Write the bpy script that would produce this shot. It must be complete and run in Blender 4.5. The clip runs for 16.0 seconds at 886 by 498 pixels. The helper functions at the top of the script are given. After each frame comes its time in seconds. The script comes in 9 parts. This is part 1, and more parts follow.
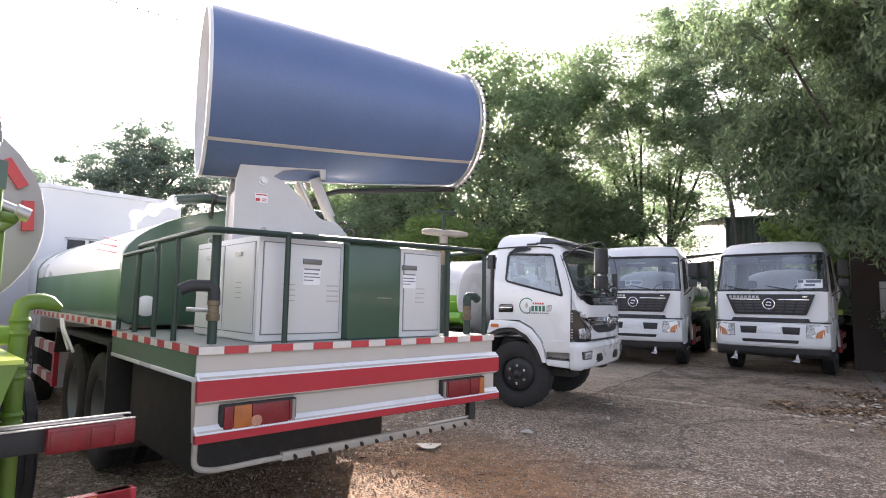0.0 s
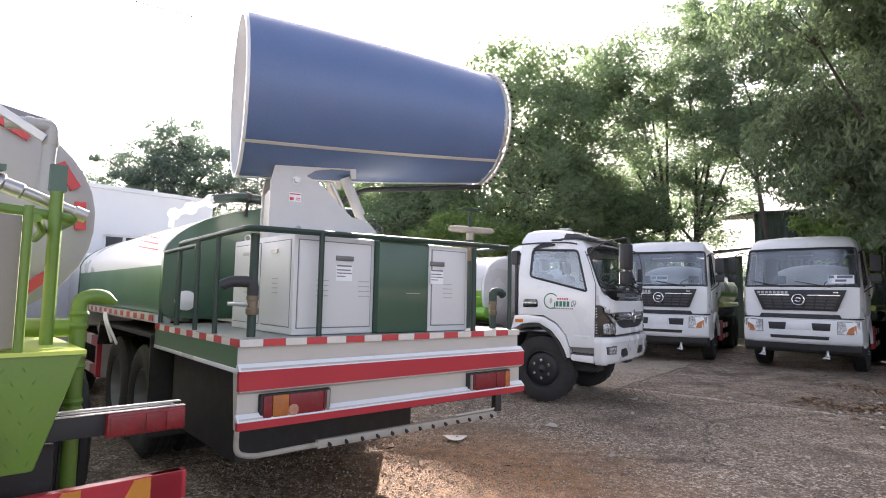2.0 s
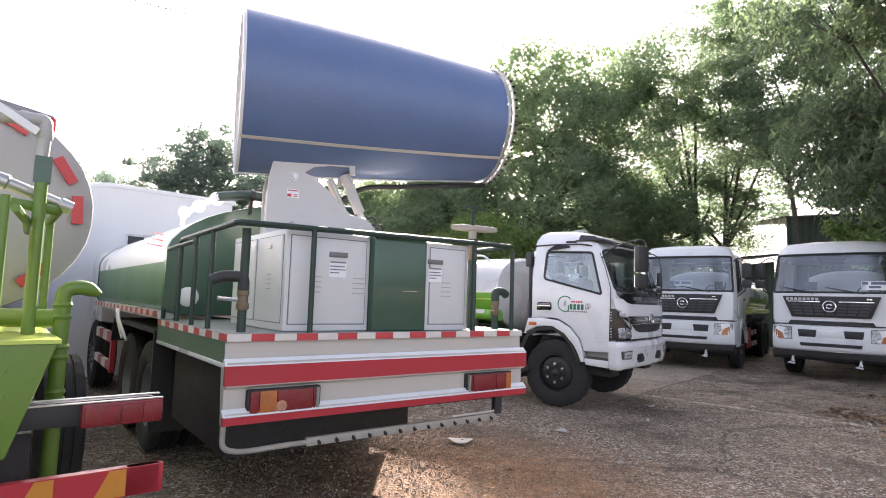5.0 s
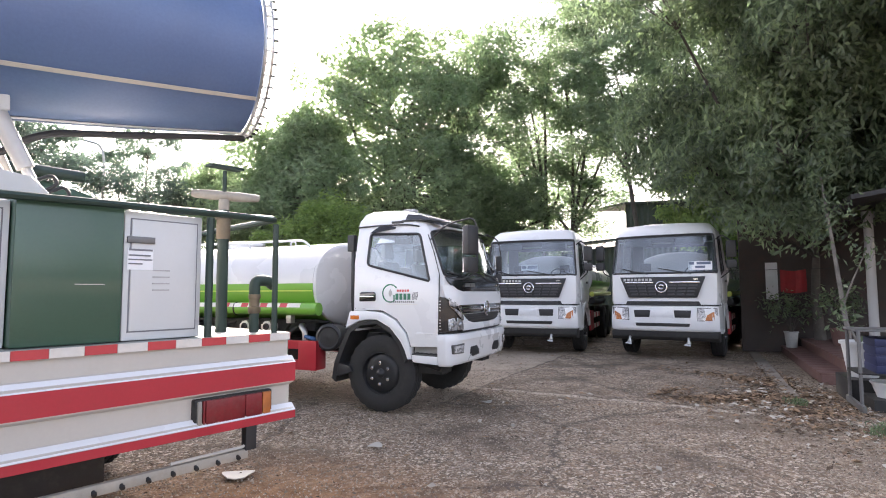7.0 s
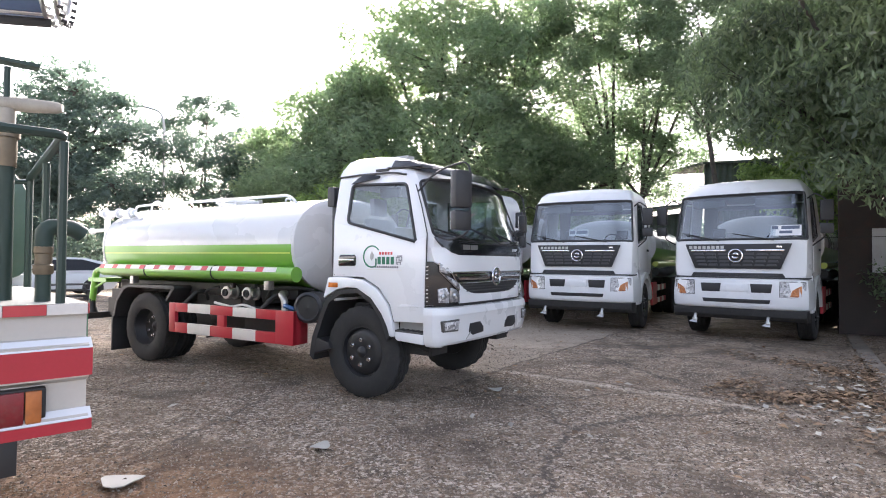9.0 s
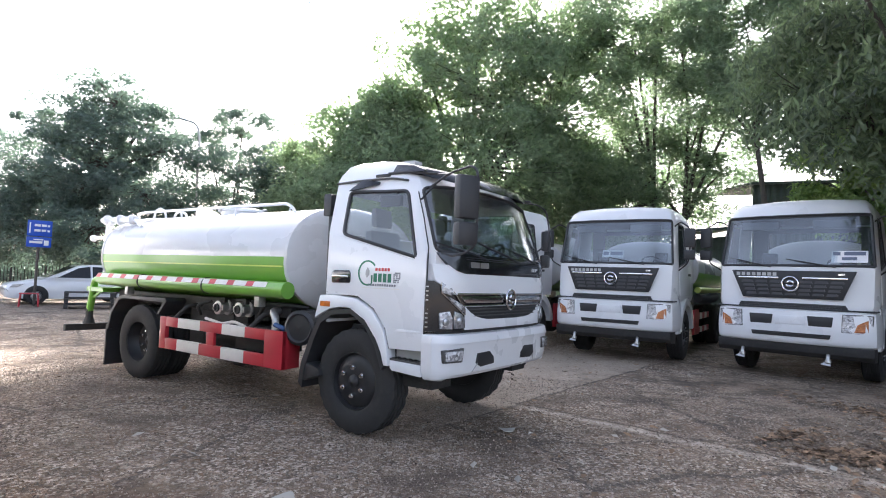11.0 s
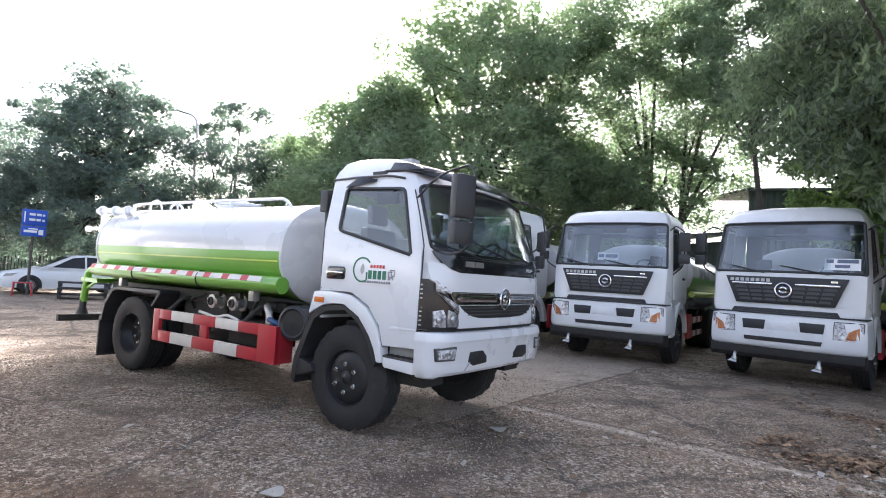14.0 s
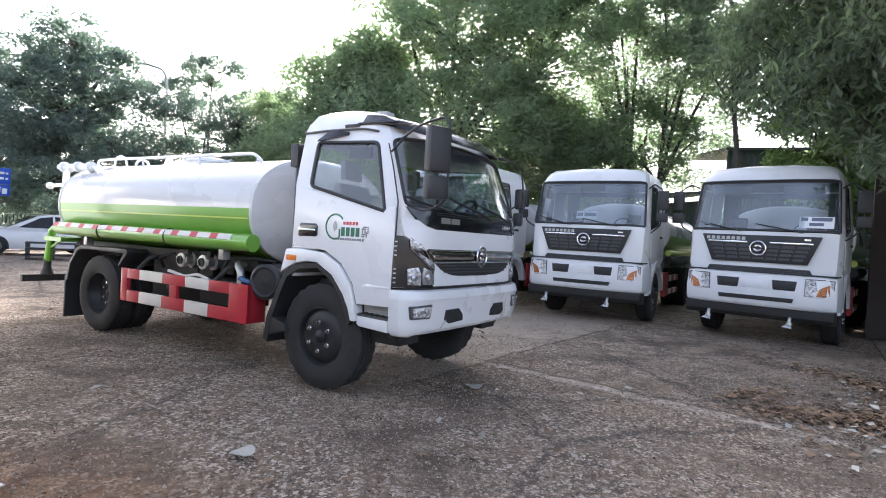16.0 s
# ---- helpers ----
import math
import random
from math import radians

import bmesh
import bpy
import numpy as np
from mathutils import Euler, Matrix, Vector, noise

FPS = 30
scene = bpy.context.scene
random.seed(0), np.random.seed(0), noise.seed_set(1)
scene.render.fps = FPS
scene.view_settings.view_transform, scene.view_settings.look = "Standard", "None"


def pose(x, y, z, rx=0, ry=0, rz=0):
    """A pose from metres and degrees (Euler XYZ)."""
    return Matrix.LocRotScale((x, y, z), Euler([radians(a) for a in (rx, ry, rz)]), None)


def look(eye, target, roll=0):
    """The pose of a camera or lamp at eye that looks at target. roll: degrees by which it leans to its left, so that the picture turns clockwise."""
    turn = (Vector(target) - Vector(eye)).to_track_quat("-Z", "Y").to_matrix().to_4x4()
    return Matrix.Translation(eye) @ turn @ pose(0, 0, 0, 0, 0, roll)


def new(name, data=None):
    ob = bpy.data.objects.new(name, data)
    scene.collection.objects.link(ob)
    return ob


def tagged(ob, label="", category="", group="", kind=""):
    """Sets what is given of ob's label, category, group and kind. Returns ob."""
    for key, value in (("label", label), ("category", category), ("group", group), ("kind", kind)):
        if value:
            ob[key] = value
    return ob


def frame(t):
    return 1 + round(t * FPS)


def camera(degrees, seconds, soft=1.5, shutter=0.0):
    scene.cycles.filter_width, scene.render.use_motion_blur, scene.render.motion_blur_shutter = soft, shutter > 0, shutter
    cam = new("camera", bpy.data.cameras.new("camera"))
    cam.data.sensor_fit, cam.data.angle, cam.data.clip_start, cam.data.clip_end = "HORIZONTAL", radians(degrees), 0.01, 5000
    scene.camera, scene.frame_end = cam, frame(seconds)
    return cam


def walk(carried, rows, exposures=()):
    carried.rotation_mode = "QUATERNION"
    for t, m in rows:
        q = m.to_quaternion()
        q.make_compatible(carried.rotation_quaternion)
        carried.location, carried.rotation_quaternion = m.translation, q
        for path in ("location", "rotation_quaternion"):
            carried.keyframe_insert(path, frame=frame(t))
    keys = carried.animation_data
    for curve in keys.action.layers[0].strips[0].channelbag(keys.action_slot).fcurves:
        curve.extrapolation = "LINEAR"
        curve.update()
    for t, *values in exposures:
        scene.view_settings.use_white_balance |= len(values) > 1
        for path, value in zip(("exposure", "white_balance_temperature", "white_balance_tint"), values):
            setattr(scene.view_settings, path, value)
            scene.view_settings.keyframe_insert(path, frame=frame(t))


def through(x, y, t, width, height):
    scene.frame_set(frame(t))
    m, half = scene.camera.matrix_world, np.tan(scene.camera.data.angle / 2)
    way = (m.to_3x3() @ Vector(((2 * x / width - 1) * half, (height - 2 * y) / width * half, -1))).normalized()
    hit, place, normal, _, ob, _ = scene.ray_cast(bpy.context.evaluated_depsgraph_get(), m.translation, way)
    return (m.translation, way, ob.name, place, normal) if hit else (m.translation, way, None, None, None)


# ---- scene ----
cam = camera(76.4, 16.0, soft=1.0)
PATH = [
    (0, (0.54, -0.425, 1.555), (0.267, 1.548, 1.738), 1.0),
    (0.5, (0.633, -0.51, 1.58), (0.338, 1.456, 1.803), 0.7),
    (1, (0.596, -0.534, 1.579), (0.232, 1.42, 1.802), 0.2),
    (1.5, (0.569, -0.565, 1.58), (0.195, 1.388, 1.796), 0.3),
    (2, (0.529, -0.553, 1.557), (0.175, 1.409, 1.721), 1.1),
    (2.5, (0.556, -0.575, 1.544), (0.188, 1.384, 1.7), 1.5),
    (3, (0.545, -0.585, 1.535), (0.091, 1.357, 1.692), 1.8),
    (3.5, (0.527, -0.567, 1.544), (0.024, 1.361, 1.717), 2.1),
    (3.7, (0.519, -0.56, 1.544), (0.018, 1.367, 1.726), 2.2),
    (5.8, (0.845, -0.043, 1.494), (0.515, 1.923, 1.654), 1.0),
    (6, (0.825, 0.15, 1.492), (0.562, 2.127, 1.636), 1.3),
    (6.5, (1.04, 0.461, 1.537), (0.918, 2.452, 1.68), -0.2),
    (7, (1.287, 0.853, 1.525), (1.291, 2.848, 1.676), -0.2),
    (7.5, (1.542, 1.184, 1.508), (1.536, 3.178, 1.664), -0.7),
    (8, (1.765, 1.587, 1.484), (1.686, 3.58, 1.627), -1.0),
    (8.5, (1.981, 1.902, 1.478), (1.83, 3.896, 1.53), 0.4),
    (8.7, (2.053, 2.053, 1.464), (1.841, 4.041, 1.507), 0.6),
    (10.8, (2.324, 3.052, 1.476), (1.962, 5.017, 1.562), 0.8),
    (11, (2.316, 3.061, 1.479), (1.925, 5.019, 1.584), 2.2),
    (11.5, (2.323, 3.059, 1.478), (1.899, 5.009, 1.622), 3.4),
    (12, (2.323, 3.058, 1.476), (1.874, 5.002, 1.62), 3.0),
    (12.5, (2.309, 3.072, 1.479), (1.922, 5.031, 1.592), 2.9),
    (13, (2.335, 3.052, 1.477), (1.996, 5.02, 1.585), 2.5),
    (13.5, (2.336, 3.046, 1.477), (1.977, 5.011, 1.582), 2.9),
    (14, (2.327, 3.053, 1.478), (1.949, 5.014, 1.579), 3.5),
    (14.5, (2.328, 3.055, 1.476), (1.951, 5.017, 1.577), 3.3),
    (15, (2.329, 3.053, 1.476), (1.959, 5.016, 1.571), 3.6),
    (15.5, (2.325, 3.059, 1.481), (2.037, 5.038, 1.525), 3.3),
    (16, (2.352, 3.183, 1.45), (2.05, 5.159, 1.415), 3.4),
]
walk(cam, [(t, look(eye, target, roll)) for t, eye, target, roll in PATH], exposures=[(0.0, 2.10, 6620, 20), (3.7, 1.99, 6580, 20), (6.0, 2.22, 6680, 20), (7.0, 2.39, 6580, 20), (8.5, 2.42, 6420, 19), (11.0, 2.20, 6080, 17), (16.0, 2.22, 6080, 17)])

# ---- light ----
SUN_AZ, SUN_EL = -14.0, 24.5        # degrees from +y towards +x, and above the horizon
world = bpy.data.worlds.new("sky")
scene.world = world
world.use_nodes = True
wn = world.node_tree.nodes
wl = world.node_tree.links
sky = wn.new("ShaderNodeTexSky")
sky.sky_type = "NISHITA"
sky.sun_disc = False
sky.sun_elevation = radians(SUN_EL)
sky.sun_rotation = radians(SUN_AZ)
sky.air_density, sky.dust_density, sky.ozone_density = 1.0, 4.0, 1.0
# thin haze and soft cloud over the whole sky
pale = wn.new("ShaderNodeHueSaturation")
pale.inputs["Saturation"].default_value = 0.6
wl.new(sky.outputs["Color"], pale.inputs["Color"])
way = wn.new("ShaderNodeTexCoord")
cloud = wn.new("ShaderNodeTexNoise")
cloud.inputs["Scale"].default_value, cloud.inputs["Detail"].default_value, cloud.inputs["Roughness"].default_value = 2.0, 5, 0.5
wl.new(way.outputs["Generated"], cloud.inputs["Vector"])
veil = wn.new("ShaderNodeMapRange")
veil.inputs[1].default_value, veil.inputs[2].default_value, veil.inputs[3].default_value, veil.inputs[4].default_value = 0.38, 0.60, 0.42, 1.08
wl.new(cloud.outputs["Fac"], veil.inputs[0])
thin = wn.new("ShaderNodeVectorMath")
thin.operation = "SCALE"
wl.new(pale.outputs["Color"], thin.inputs[0])
wl.new(veil.outputs[0], thin.inputs["Scale"])
wl.new(thin.outputs[0], wn["Background"].inputs["Color"])
wn["Background"].inputs["Strength"].default_value = 0.15
sun = new("sun", bpy.data.lights.new("sun", "SUN"))
sun.data.energy, sun.data.angle, sun.data.color = 5.0, radians(1.0), (1.0, 0.93, 0.82)
sun_way = Vector((math.sin(radians(SUN_AZ)) * math.cos(radians(SUN_EL)), math.cos(radians(SUN_AZ)) * math.cos(radians(SUN_EL)), math.sin(radians(SUN_EL))))
sun.matrix_world = look(sun_way * 60, (0, 0, 0))

# ---- materials ----
def shader(name):
    m = bpy.data.materials.new(name)
    m.use_nodes = True
    return m, m.node_tree.nodes, m.node_tree.links, m.node_tree.nodes["Principled BSDF"]


def surface(name, col, rough=0.5, metal=0.0, vary=0.12, scale=3.0, grain=60.0, bump=0.0, coat=0.0, dirt=0.0, dirt_col=(0.16, 0.13, 0.10), island=0.0):
    """A painted, metal, rubber or mineral surface: large stains and a fine grain over the base colour."""
    m, n, l, b = shader(name)
    tc = n.new("ShaderNodeTexCoord")
    big = n.new("ShaderNodeTexNoise")
    big.inputs["Scale"].default_value, big.inputs["Detail"].default_value = scale, 5
    fine = n.new("ShaderNodeTexNoise")
    fine.inputs["Scale"].default_value, fine.inputs["Detail"].default_value = grain, 3
    l.new(tc.outputs["Object"], big.inputs["Vector"])
    l.new(tc.outputs["Object"], fine.inputs["Vector"])
    add = n.new("ShaderNodeMath")
    add.operation = "MULTIPLY_ADD"
    l.new(fine.outputs["Fac"], add.inputs[0])
    add.inputs[1].default_value = 0.45
    l.new(big.outputs["Fac"], add.inputs[2])
    ramp = n.new("ShaderNodeMapRange")
    ramp.inputs[1].default_value, ramp.inputs[2].default_value = 0.35, 1.05
    ramp.inputs[3].default_value, ramp.inputs[4].default_value = 1 - vary, 1 + vary
    l.new(add.outputs[0], ramp.inputs[0])
    mul = n.new("ShaderNodeVectorMath")
    mul.operation = "SCALE"
    mul.inputs[0].default_value = col
    l.new(ramp.outputs[0], mul.inputs["Scale"])
    out = mul.outputs[0]
    if island:
        geo = n.new("ShaderNodeNewGeometry")
        r2 = n.new("ShaderNodeMapRange")
        r2.inputs[3].default_value, r2.inputs[4].default_value = 1 - island, 1 + island
        l.new(geo.outputs["Random Per Island"], r2.inputs[0])
        m2 = n.new("ShaderNodeVectorMath")
        m2.operation = "SCALE"
        l.new(out, m2.inputs[0])
        l.new(r2.outputs[0], m2.inputs["Scale"])
        out = m2.outputs[0]
    if dirt:
        spot = n.new("ShaderNodeTexNoise")
        spot.inputs["Scale"].default_value, spot.inputs["Detail"].default_value, spot.inputs["Roughness"].default_value = scale * 2.3, 8, 0.7
        l.new(tc.outputs["Object"], spot.inputs["Vector"])
        cut = n.new("ShaderNodeMapRange")
        cut.inputs[1].default_value, cut.inputs[2].default_value = 0.5, 0.78
        cut.inputs[4].default_value = dirt
        l.new(spot.outputs["Fac"], cut.inputs[0])
        mix = n.new("ShaderNodeMix")
        mix.data_type = "RGBA"
        l.new(cut.outputs[0], mix.inputs["Factor"])
        l.new(out, mix.inputs["A"])
        mix.inputs["B"].default_value = (*dirt_col, 1)
        out = mix.outputs["Result"]
    l.new(out, b.inputs["Base Color"])
    rr = n.new("ShaderNodeMapRange")
    rr.inputs[3].default_value, rr.inputs[4].default_value = max(0.02, rough - 0.08), min(1, rough + 0.12)
    l.new(big.outputs["Fac"], rr.inputs[0])
    l.new(rr.outputs[0], b.inputs["Roughness"])
    b.inputs["Metallic"].default_value = metal
    b.inputs["Coat Weight"].default_value = coat
    b.inputs["Coat Roughness"].default_value = 0.08
    if bump:
        bp = n.new("ShaderNodeBump")
        bp.inputs["Strength"].default_value, bp.inputs["Distance"].default_value = bump, 0.01
        l.new(fine.outputs["Fac"], bp.inputs["Height"])
        l.new(bp.outputs[0], b.inputs["Normal"])
    return m


def faceted(name, dark, light, scale, rough=0.15):
    """A moulded lamp lens or reflector: many small bright and dark facets under a clear coat."""
    m, n, l, b = shader(name)
    tc = n.new("ShaderNodeTexCoord")
    v = n.new("ShaderNodeTexVoronoi")
    v.inputs["Scale"].default_value = scale
    l.new(tc.outputs["Object"], v.inputs["Vector"])
    mix = n.new("ShaderNodeMix")
    mix.data_type = "RGBA"
    l.new(v.outputs["Color"], mix.inputs["Factor"])
    mix.inputs["A"].default_value, mix.inputs["B"].default_value = (*dark, 1), (*light, 1)
    l.new(mix.outputs["Result"], b.inputs["Base Color"])
    b.inputs["Roughness"].default_value, b.inputs["Metallic"].default_value, b.inputs["Coat Weight"].default_value = rough, 0.35, 0.7
    bp = n.new("ShaderNodeBump")
    bp.inputs["Strength"].default_value, bp.inputs["Distance"].default_value = 0.6, 0.01
    l.new(v.outputs["Distance"], bp.inputs["Height"])
    l.new(bp.outputs[0], b.inputs["Normal"])
    return m


def glass(name, tint=(0.75, 0.82, 0.82), clear=0.85):
    """Thin tinted window glass: mostly see-through, with a clean reflection."""
    m, n, l, b = shader(name)
    see = n.new("ShaderNodeBsdfTransparent")
    see.inputs["Color"].default_value = (*tint, 1)
    gl = n.new("ShaderNodeBsdfGlossy")
    gl.inputs["Roughness"].default_value = 0.02
    fr = n.new("ShaderNodeFresnel")
    fr.inputs["IOR"].default_value = 1.6
    k = n.new("ShaderNodeMapRange")
    k.inputs[3].default_value, k.inputs[4].default_value = 1 - clear, 1.0
    l.new(fr.outputs[0], k.inputs[0])
    mx = n.new("ShaderNodeMixShader")
    l.new(k.outputs[0], mx.inputs[0])
    l.new(see.outputs[0], mx.inputs[1])
    l.new(gl.outputs[0], mx.inputs[2])
    l.new(mx.outputs[0], n["Material Output"].inputs["Surface"])
    return m


def leaf_shader(name, dark, light, through=0.4):
    """Leaves: each island its own shade between two greens, partly lit from behind."""
    m, n, l, b = shader(name)
    geo = n.new("ShaderNodeNewGeometry")
    mix = n.new("ShaderNodeMix")
    mix.data_type = "RGBA"
    mix.inputs["A"].default_value, mix.inputs["B"].default_value = (*dark, 1), (*light, 1)
    tc = n.new("ShaderNodeTexCoord")
    big = n.new("ShaderNodeTexNoise")
    big.inputs["Scale"].default_value = 0.7
    l.new(tc.outputs["Object"], big.inputs["Vector"])
    av = n.new("ShaderNodeMath")
    av.operation = "MULTIPLY_ADD"
    l.new(geo.outputs["Random Per Island"], av.inputs[0])
    av.inputs[1].default_value = 0.6
    sub = n.new("ShaderNodeMath")
    sub.operation = "SUBTRACT"
    l.new(big.outputs["Fac"], sub.inputs[0])
    sub.inputs[1].default_value = 0.3
    l.new(sub.outputs[0], av.inputs[2])
    av.use_clamp = True
    l.new(av.outputs[0], mix.inputs["Factor"])
    b.inputs["Roughness"].default_value = 0.42
    l.new(mix.outputs["Result"], b.inputs["Base Color"])
    tr = n.new("ShaderNodeBsdfTranslucent")
    gain = n.new("ShaderNodeMix")
    gain.data_type, gain.blend_type = "RGBA", "MULTIPLY"
    gain.inputs["Factor"].default_value = 1
    l.new(mix.outputs["Result"], gain.inputs["A"])
    gain.inputs["B"].default_value = (1.05, 1.18, 0.92, 1)
    l.new(gain.outputs["Result"], tr.inputs["Color"])
    ms = n.new("ShaderNodeMixShader")
    ms.inputs[0].default_value = through
    l.new(b.outputs[0], ms.inputs[1])
    l.new(tr.outputs[0], ms.inputs[2])
    l.new(ms.outputs[0], n["Material Output"].inputs["Surface"])
    return m


WHITE = surface("white_paint", (0.72, 0.73, 0.74), 0.28, vary=0.03, scale=1.5, coat=0.5, dirt=0.04, dirt_col=(0.5, 0.48, 0.44))
TANKWHITE = surface("tank_white", (0.53, 0.535, 0.535), 0.26, vary=0.04, scale=1.2, coat=0.5, dirt=0.2, dirt_col=(0.42, 0.40, 0.36))
# Off-white made greyer: shade under the cannon is put into the colour.
YOKE = surface("shaded_yoke_paint", (0.52, 0.51, 0.495), 0.45, vary=0.05, scale=2.0, coat=0.15, dirt=0.25, dirt_col=(0.42, 0.38, 0.32))
CREAM = surface("cream_paint", (0.52, 0.485, 0.435), 0.38, vary=0.05, scale=2.0, coat=0.2, dirt=0.3, dirt_col=(0.45, 0.40, 0.33))
BOXWHITE = surface("cabinet_white", (0.60, 0.61, 0.605), 0.4, vary=0.03, scale=2.0, coat=0.1, dirt=0.12, dirt_col=(0.5, 0.48, 0.43))
GREYWHITE = surface("tank_end_grey", (0.38, 0.38, 0.37), 0.42, vary=0.06, scale=1.2, coat=0.1, dirt=0.2, dirt_col=(0.34, 0.33, 0.31))
LIME = surface("lime_paint", (0.135, 0.345, 0.035), 0.3, vary=0.08, scale=2.0, coat=0.4, dirt=0.12, dirt_col=(0.12, 0.16, 0.05))
LIMEPALE = surface("pale_lime_paint", (0.50, 0.62, 0.12), 0.35, vary=0.06, scale=2.0, coat=0.3)
DARKGREEN = surface("dark_green_paint", (0.034, 0.085, 0.052), 0.38, vary=0.12, scale=2.0, coat=0.4, dirt=0.2, dirt_col=(0.07, 0.09, 0.07))
MIDGREEN = surface("mid_green_paint", (0.050, 0.135, 0.068), 0.42, vary=0.12, scale=1.5, coat=0.15, dirt=0.25, dirt_col=(0.12, 0.15, 0.11))
RAILGREEN = surface("rail_green", (0.020, 0.042, 0.032), 0.5, vary=0.15, scale=4, dirt=0.2, dirt_col=(0.07, 0.075, 0.07))
# LIME made darker: shade is put into the colour, with dirt spots over it.
LIMESHADY = surface("shaded_dusty_lime", (0.118, 0.215, 0.030), 0.42, vary=0.12, scale=2.0, coat=0.15, dirt=0.35, dirt_col=(0.15, 0.16, 0.07))
# BIN's beige made darker: shade is put into the colour, under some dirt.
SHADYBEIGE = surface("shaded_beige_panel", (0.27, 0.25, 0.215), 0.65, vary=0.06, scale=1.5, dirt=0.25, dirt_col=(0.20, 0.18, 0.15))
BLUE = surface("blue_paint", (0.096, 0.155, 0.300), 0.44, vary=0.18, scale=1.1, coat=0.12, dirt=0.25, dirt_col=(0.16, 0.20, 0.31))
RED = surface("red_paint", (0.44, 0.024, 0.038), 0.35, vary=0.1, scale=3.0, coat=0.3, dirt=0.15, dirt_col=(0.2, 0.05, 0.04))
REDTAPE = surface("red_reflective_tape", (0.50, 0.05, 0.055), 0.4, vary=0.1, scale=8)
WHITETAPE = surface("white_reflective_tape", (0.66, 0.63, 0.58), 0.4, vary=0.1, scale=8, dirt=0.2, dirt_col=(0.4, 0.36, 0.3))
ORANGE = surface("orange_paint", (0.55, 0.22, 0.03), 0.4, vary=0.08)
BLACK = surface("black_plastic", (0.022, 0.023, 0.025), 0.45, vary=0.2, scale=4, grain=150, bump=0.05)
GLOSSBLACK = surface("gloss_black", (0.012, 0.013, 0.015), 0.12, vary=0.1, coat=0.6)
CHASSIS = surface("chassis_black", (0.018, 0.018, 0.018), 0.6, vary=0.25, scale=5, dirt=0.45, dirt_col=(0.07, 0.06, 0.05))
RUBBER = surface("tyre_rubber", (0.021, 0.021, 0.021), 0.8, vary=0.2, scale=6, grain=90, bump=0.15, dirt=0.25, dirt_col=(0.07, 0.062, 0.055))
RIM = surface("black_rim", (0.014, 0.0145, 0.016), 0.5, vary=0.15)
GREYRIM = surface("grey_rim", (0.20, 0.21, 0.21), 0.5, metal=0.3, vary=0.15, dirt=0.4)
STEEL = surface("worn_steel", (0.45, 0.45, 0.44), 0.35, metal=0.85, vary=0.15, scale=6)
CHROME = surface("chrome", (0.78, 0.79, 0.80), 0.12, metal=1.0, vary=0.04)
BRASS = surface("brass", (0.20, 0.16, 0.11), 0.55, metal=0.6, vary=0.2)
HOSE = surface("black_hose", (0.03, 0.03, 0.032), 0.6, vary=0.15, grain=200, bump=0.1)
LENSRED = surface("red_lens", (0.42, 0.012, 0.012), 0.15, vary=0.15, scale=20, coat=0.6)
LENSAMBER = surface("amber_lens", (0.60, 0.15, 0.02), 0.18, vary=0.35, scale=20, coat=0.6)
DULLAMBER = surface("dusty_amber_lens", (0.42, 0.13, 0.03), 0.4, vary=0.3, scale=12, dirt=0.4)
DULLRED = surface("dusty_red_lens", (0.19, 0.012, 0.016), 0.35, vary=0.3, scale=12, dirt=0.3)
PEACH = surface("bleached_lens", (0.46, 0.22, 0.14), 0.5, vary=0.3, scale=20)
LENSWHITE = surface("clear_lens", (0.62, 0.64, 0.65), 0.1, metal=0.5, vary=0.35, scale=14, coat=0.7)
HLENS = surface("headlight_lens", (0.34, 0.35, 0.36), 0.12, metal=0.6, vary=0.6, scale=30, coat=0.7)
FACETS = faceted("lamp_facets", (0.10, 0.10, 0.11), (0.85, 0.86, 0.88), 38)
AMBERFACETS = faceted("amber_facets", (0.22, 0.05, 0.015), (0.58, 0.22, 0.07), 45)
LAMPDARK = surface("smoked_lens", (0.014, 0.015, 0.017), 0.16, vary=0.2, scale=10, coat=0.25)
PLATE = surface("deck_plate", (0.30, 0.32, 0.30), 0.5, metal=0.4, vary=0.15, scale=3, grain=40, bump=0.3, dirt=0.4)
BIN = surface("beige_panel", (0.42, 0.41, 0.37), 0.6, vary=0.05, scale=2, dirt=0.15, dirt_col=(0.3, 0.28, 0.24))
PAPER = surface("paper", (0.82, 0.83, 0.84), 0.7, vary=0.03)
INKBLUE = surface("blue_ink", (0.13, 0.155, 0.22), 0.6)
INKRED = surface("red_ink", (0.55, 0.05, 0.05), 0.5)
INKGREEN = surface("green_film", (0.02, 0.16, 0.09), 0.4)
INKGREY = surface("grey_ink", (0.18, 0.18, 0.2), 0.6)
SEATGREY = surface("grey_seat_cover", (0.30, 0.31, 0.33), 0.8, vary=0.12, grain=120, bump=0.2)
LININGGREY = surface("grey_cab_lining", (0.16, 0.165, 0.175), 0.8, vary=0.1, grain=120, bump=0.1)
SEAT = surface("seat_fabric", (0.06, 0.06, 0.065), 0.85, vary=0.2, grain=120, bump=0.2)
WOOD = surface("bark", (0.085, 0.076, 0.066), 0.9, vary=0.35, scale=5, grain=25, bump=0.8)
PALEBARK = surface("pale_bark", (0.17, 0.155, 0.135), 0.9, vary=0.35, scale=5, grain=25, bump=0.7)
PLASTER = surface("white_plaster", (0.70, 0.71, 0.72), 0.8, vary=0.05, scale=0.8, dirt=0.15, dirt_col=(0.55, 0.55, 0.54))
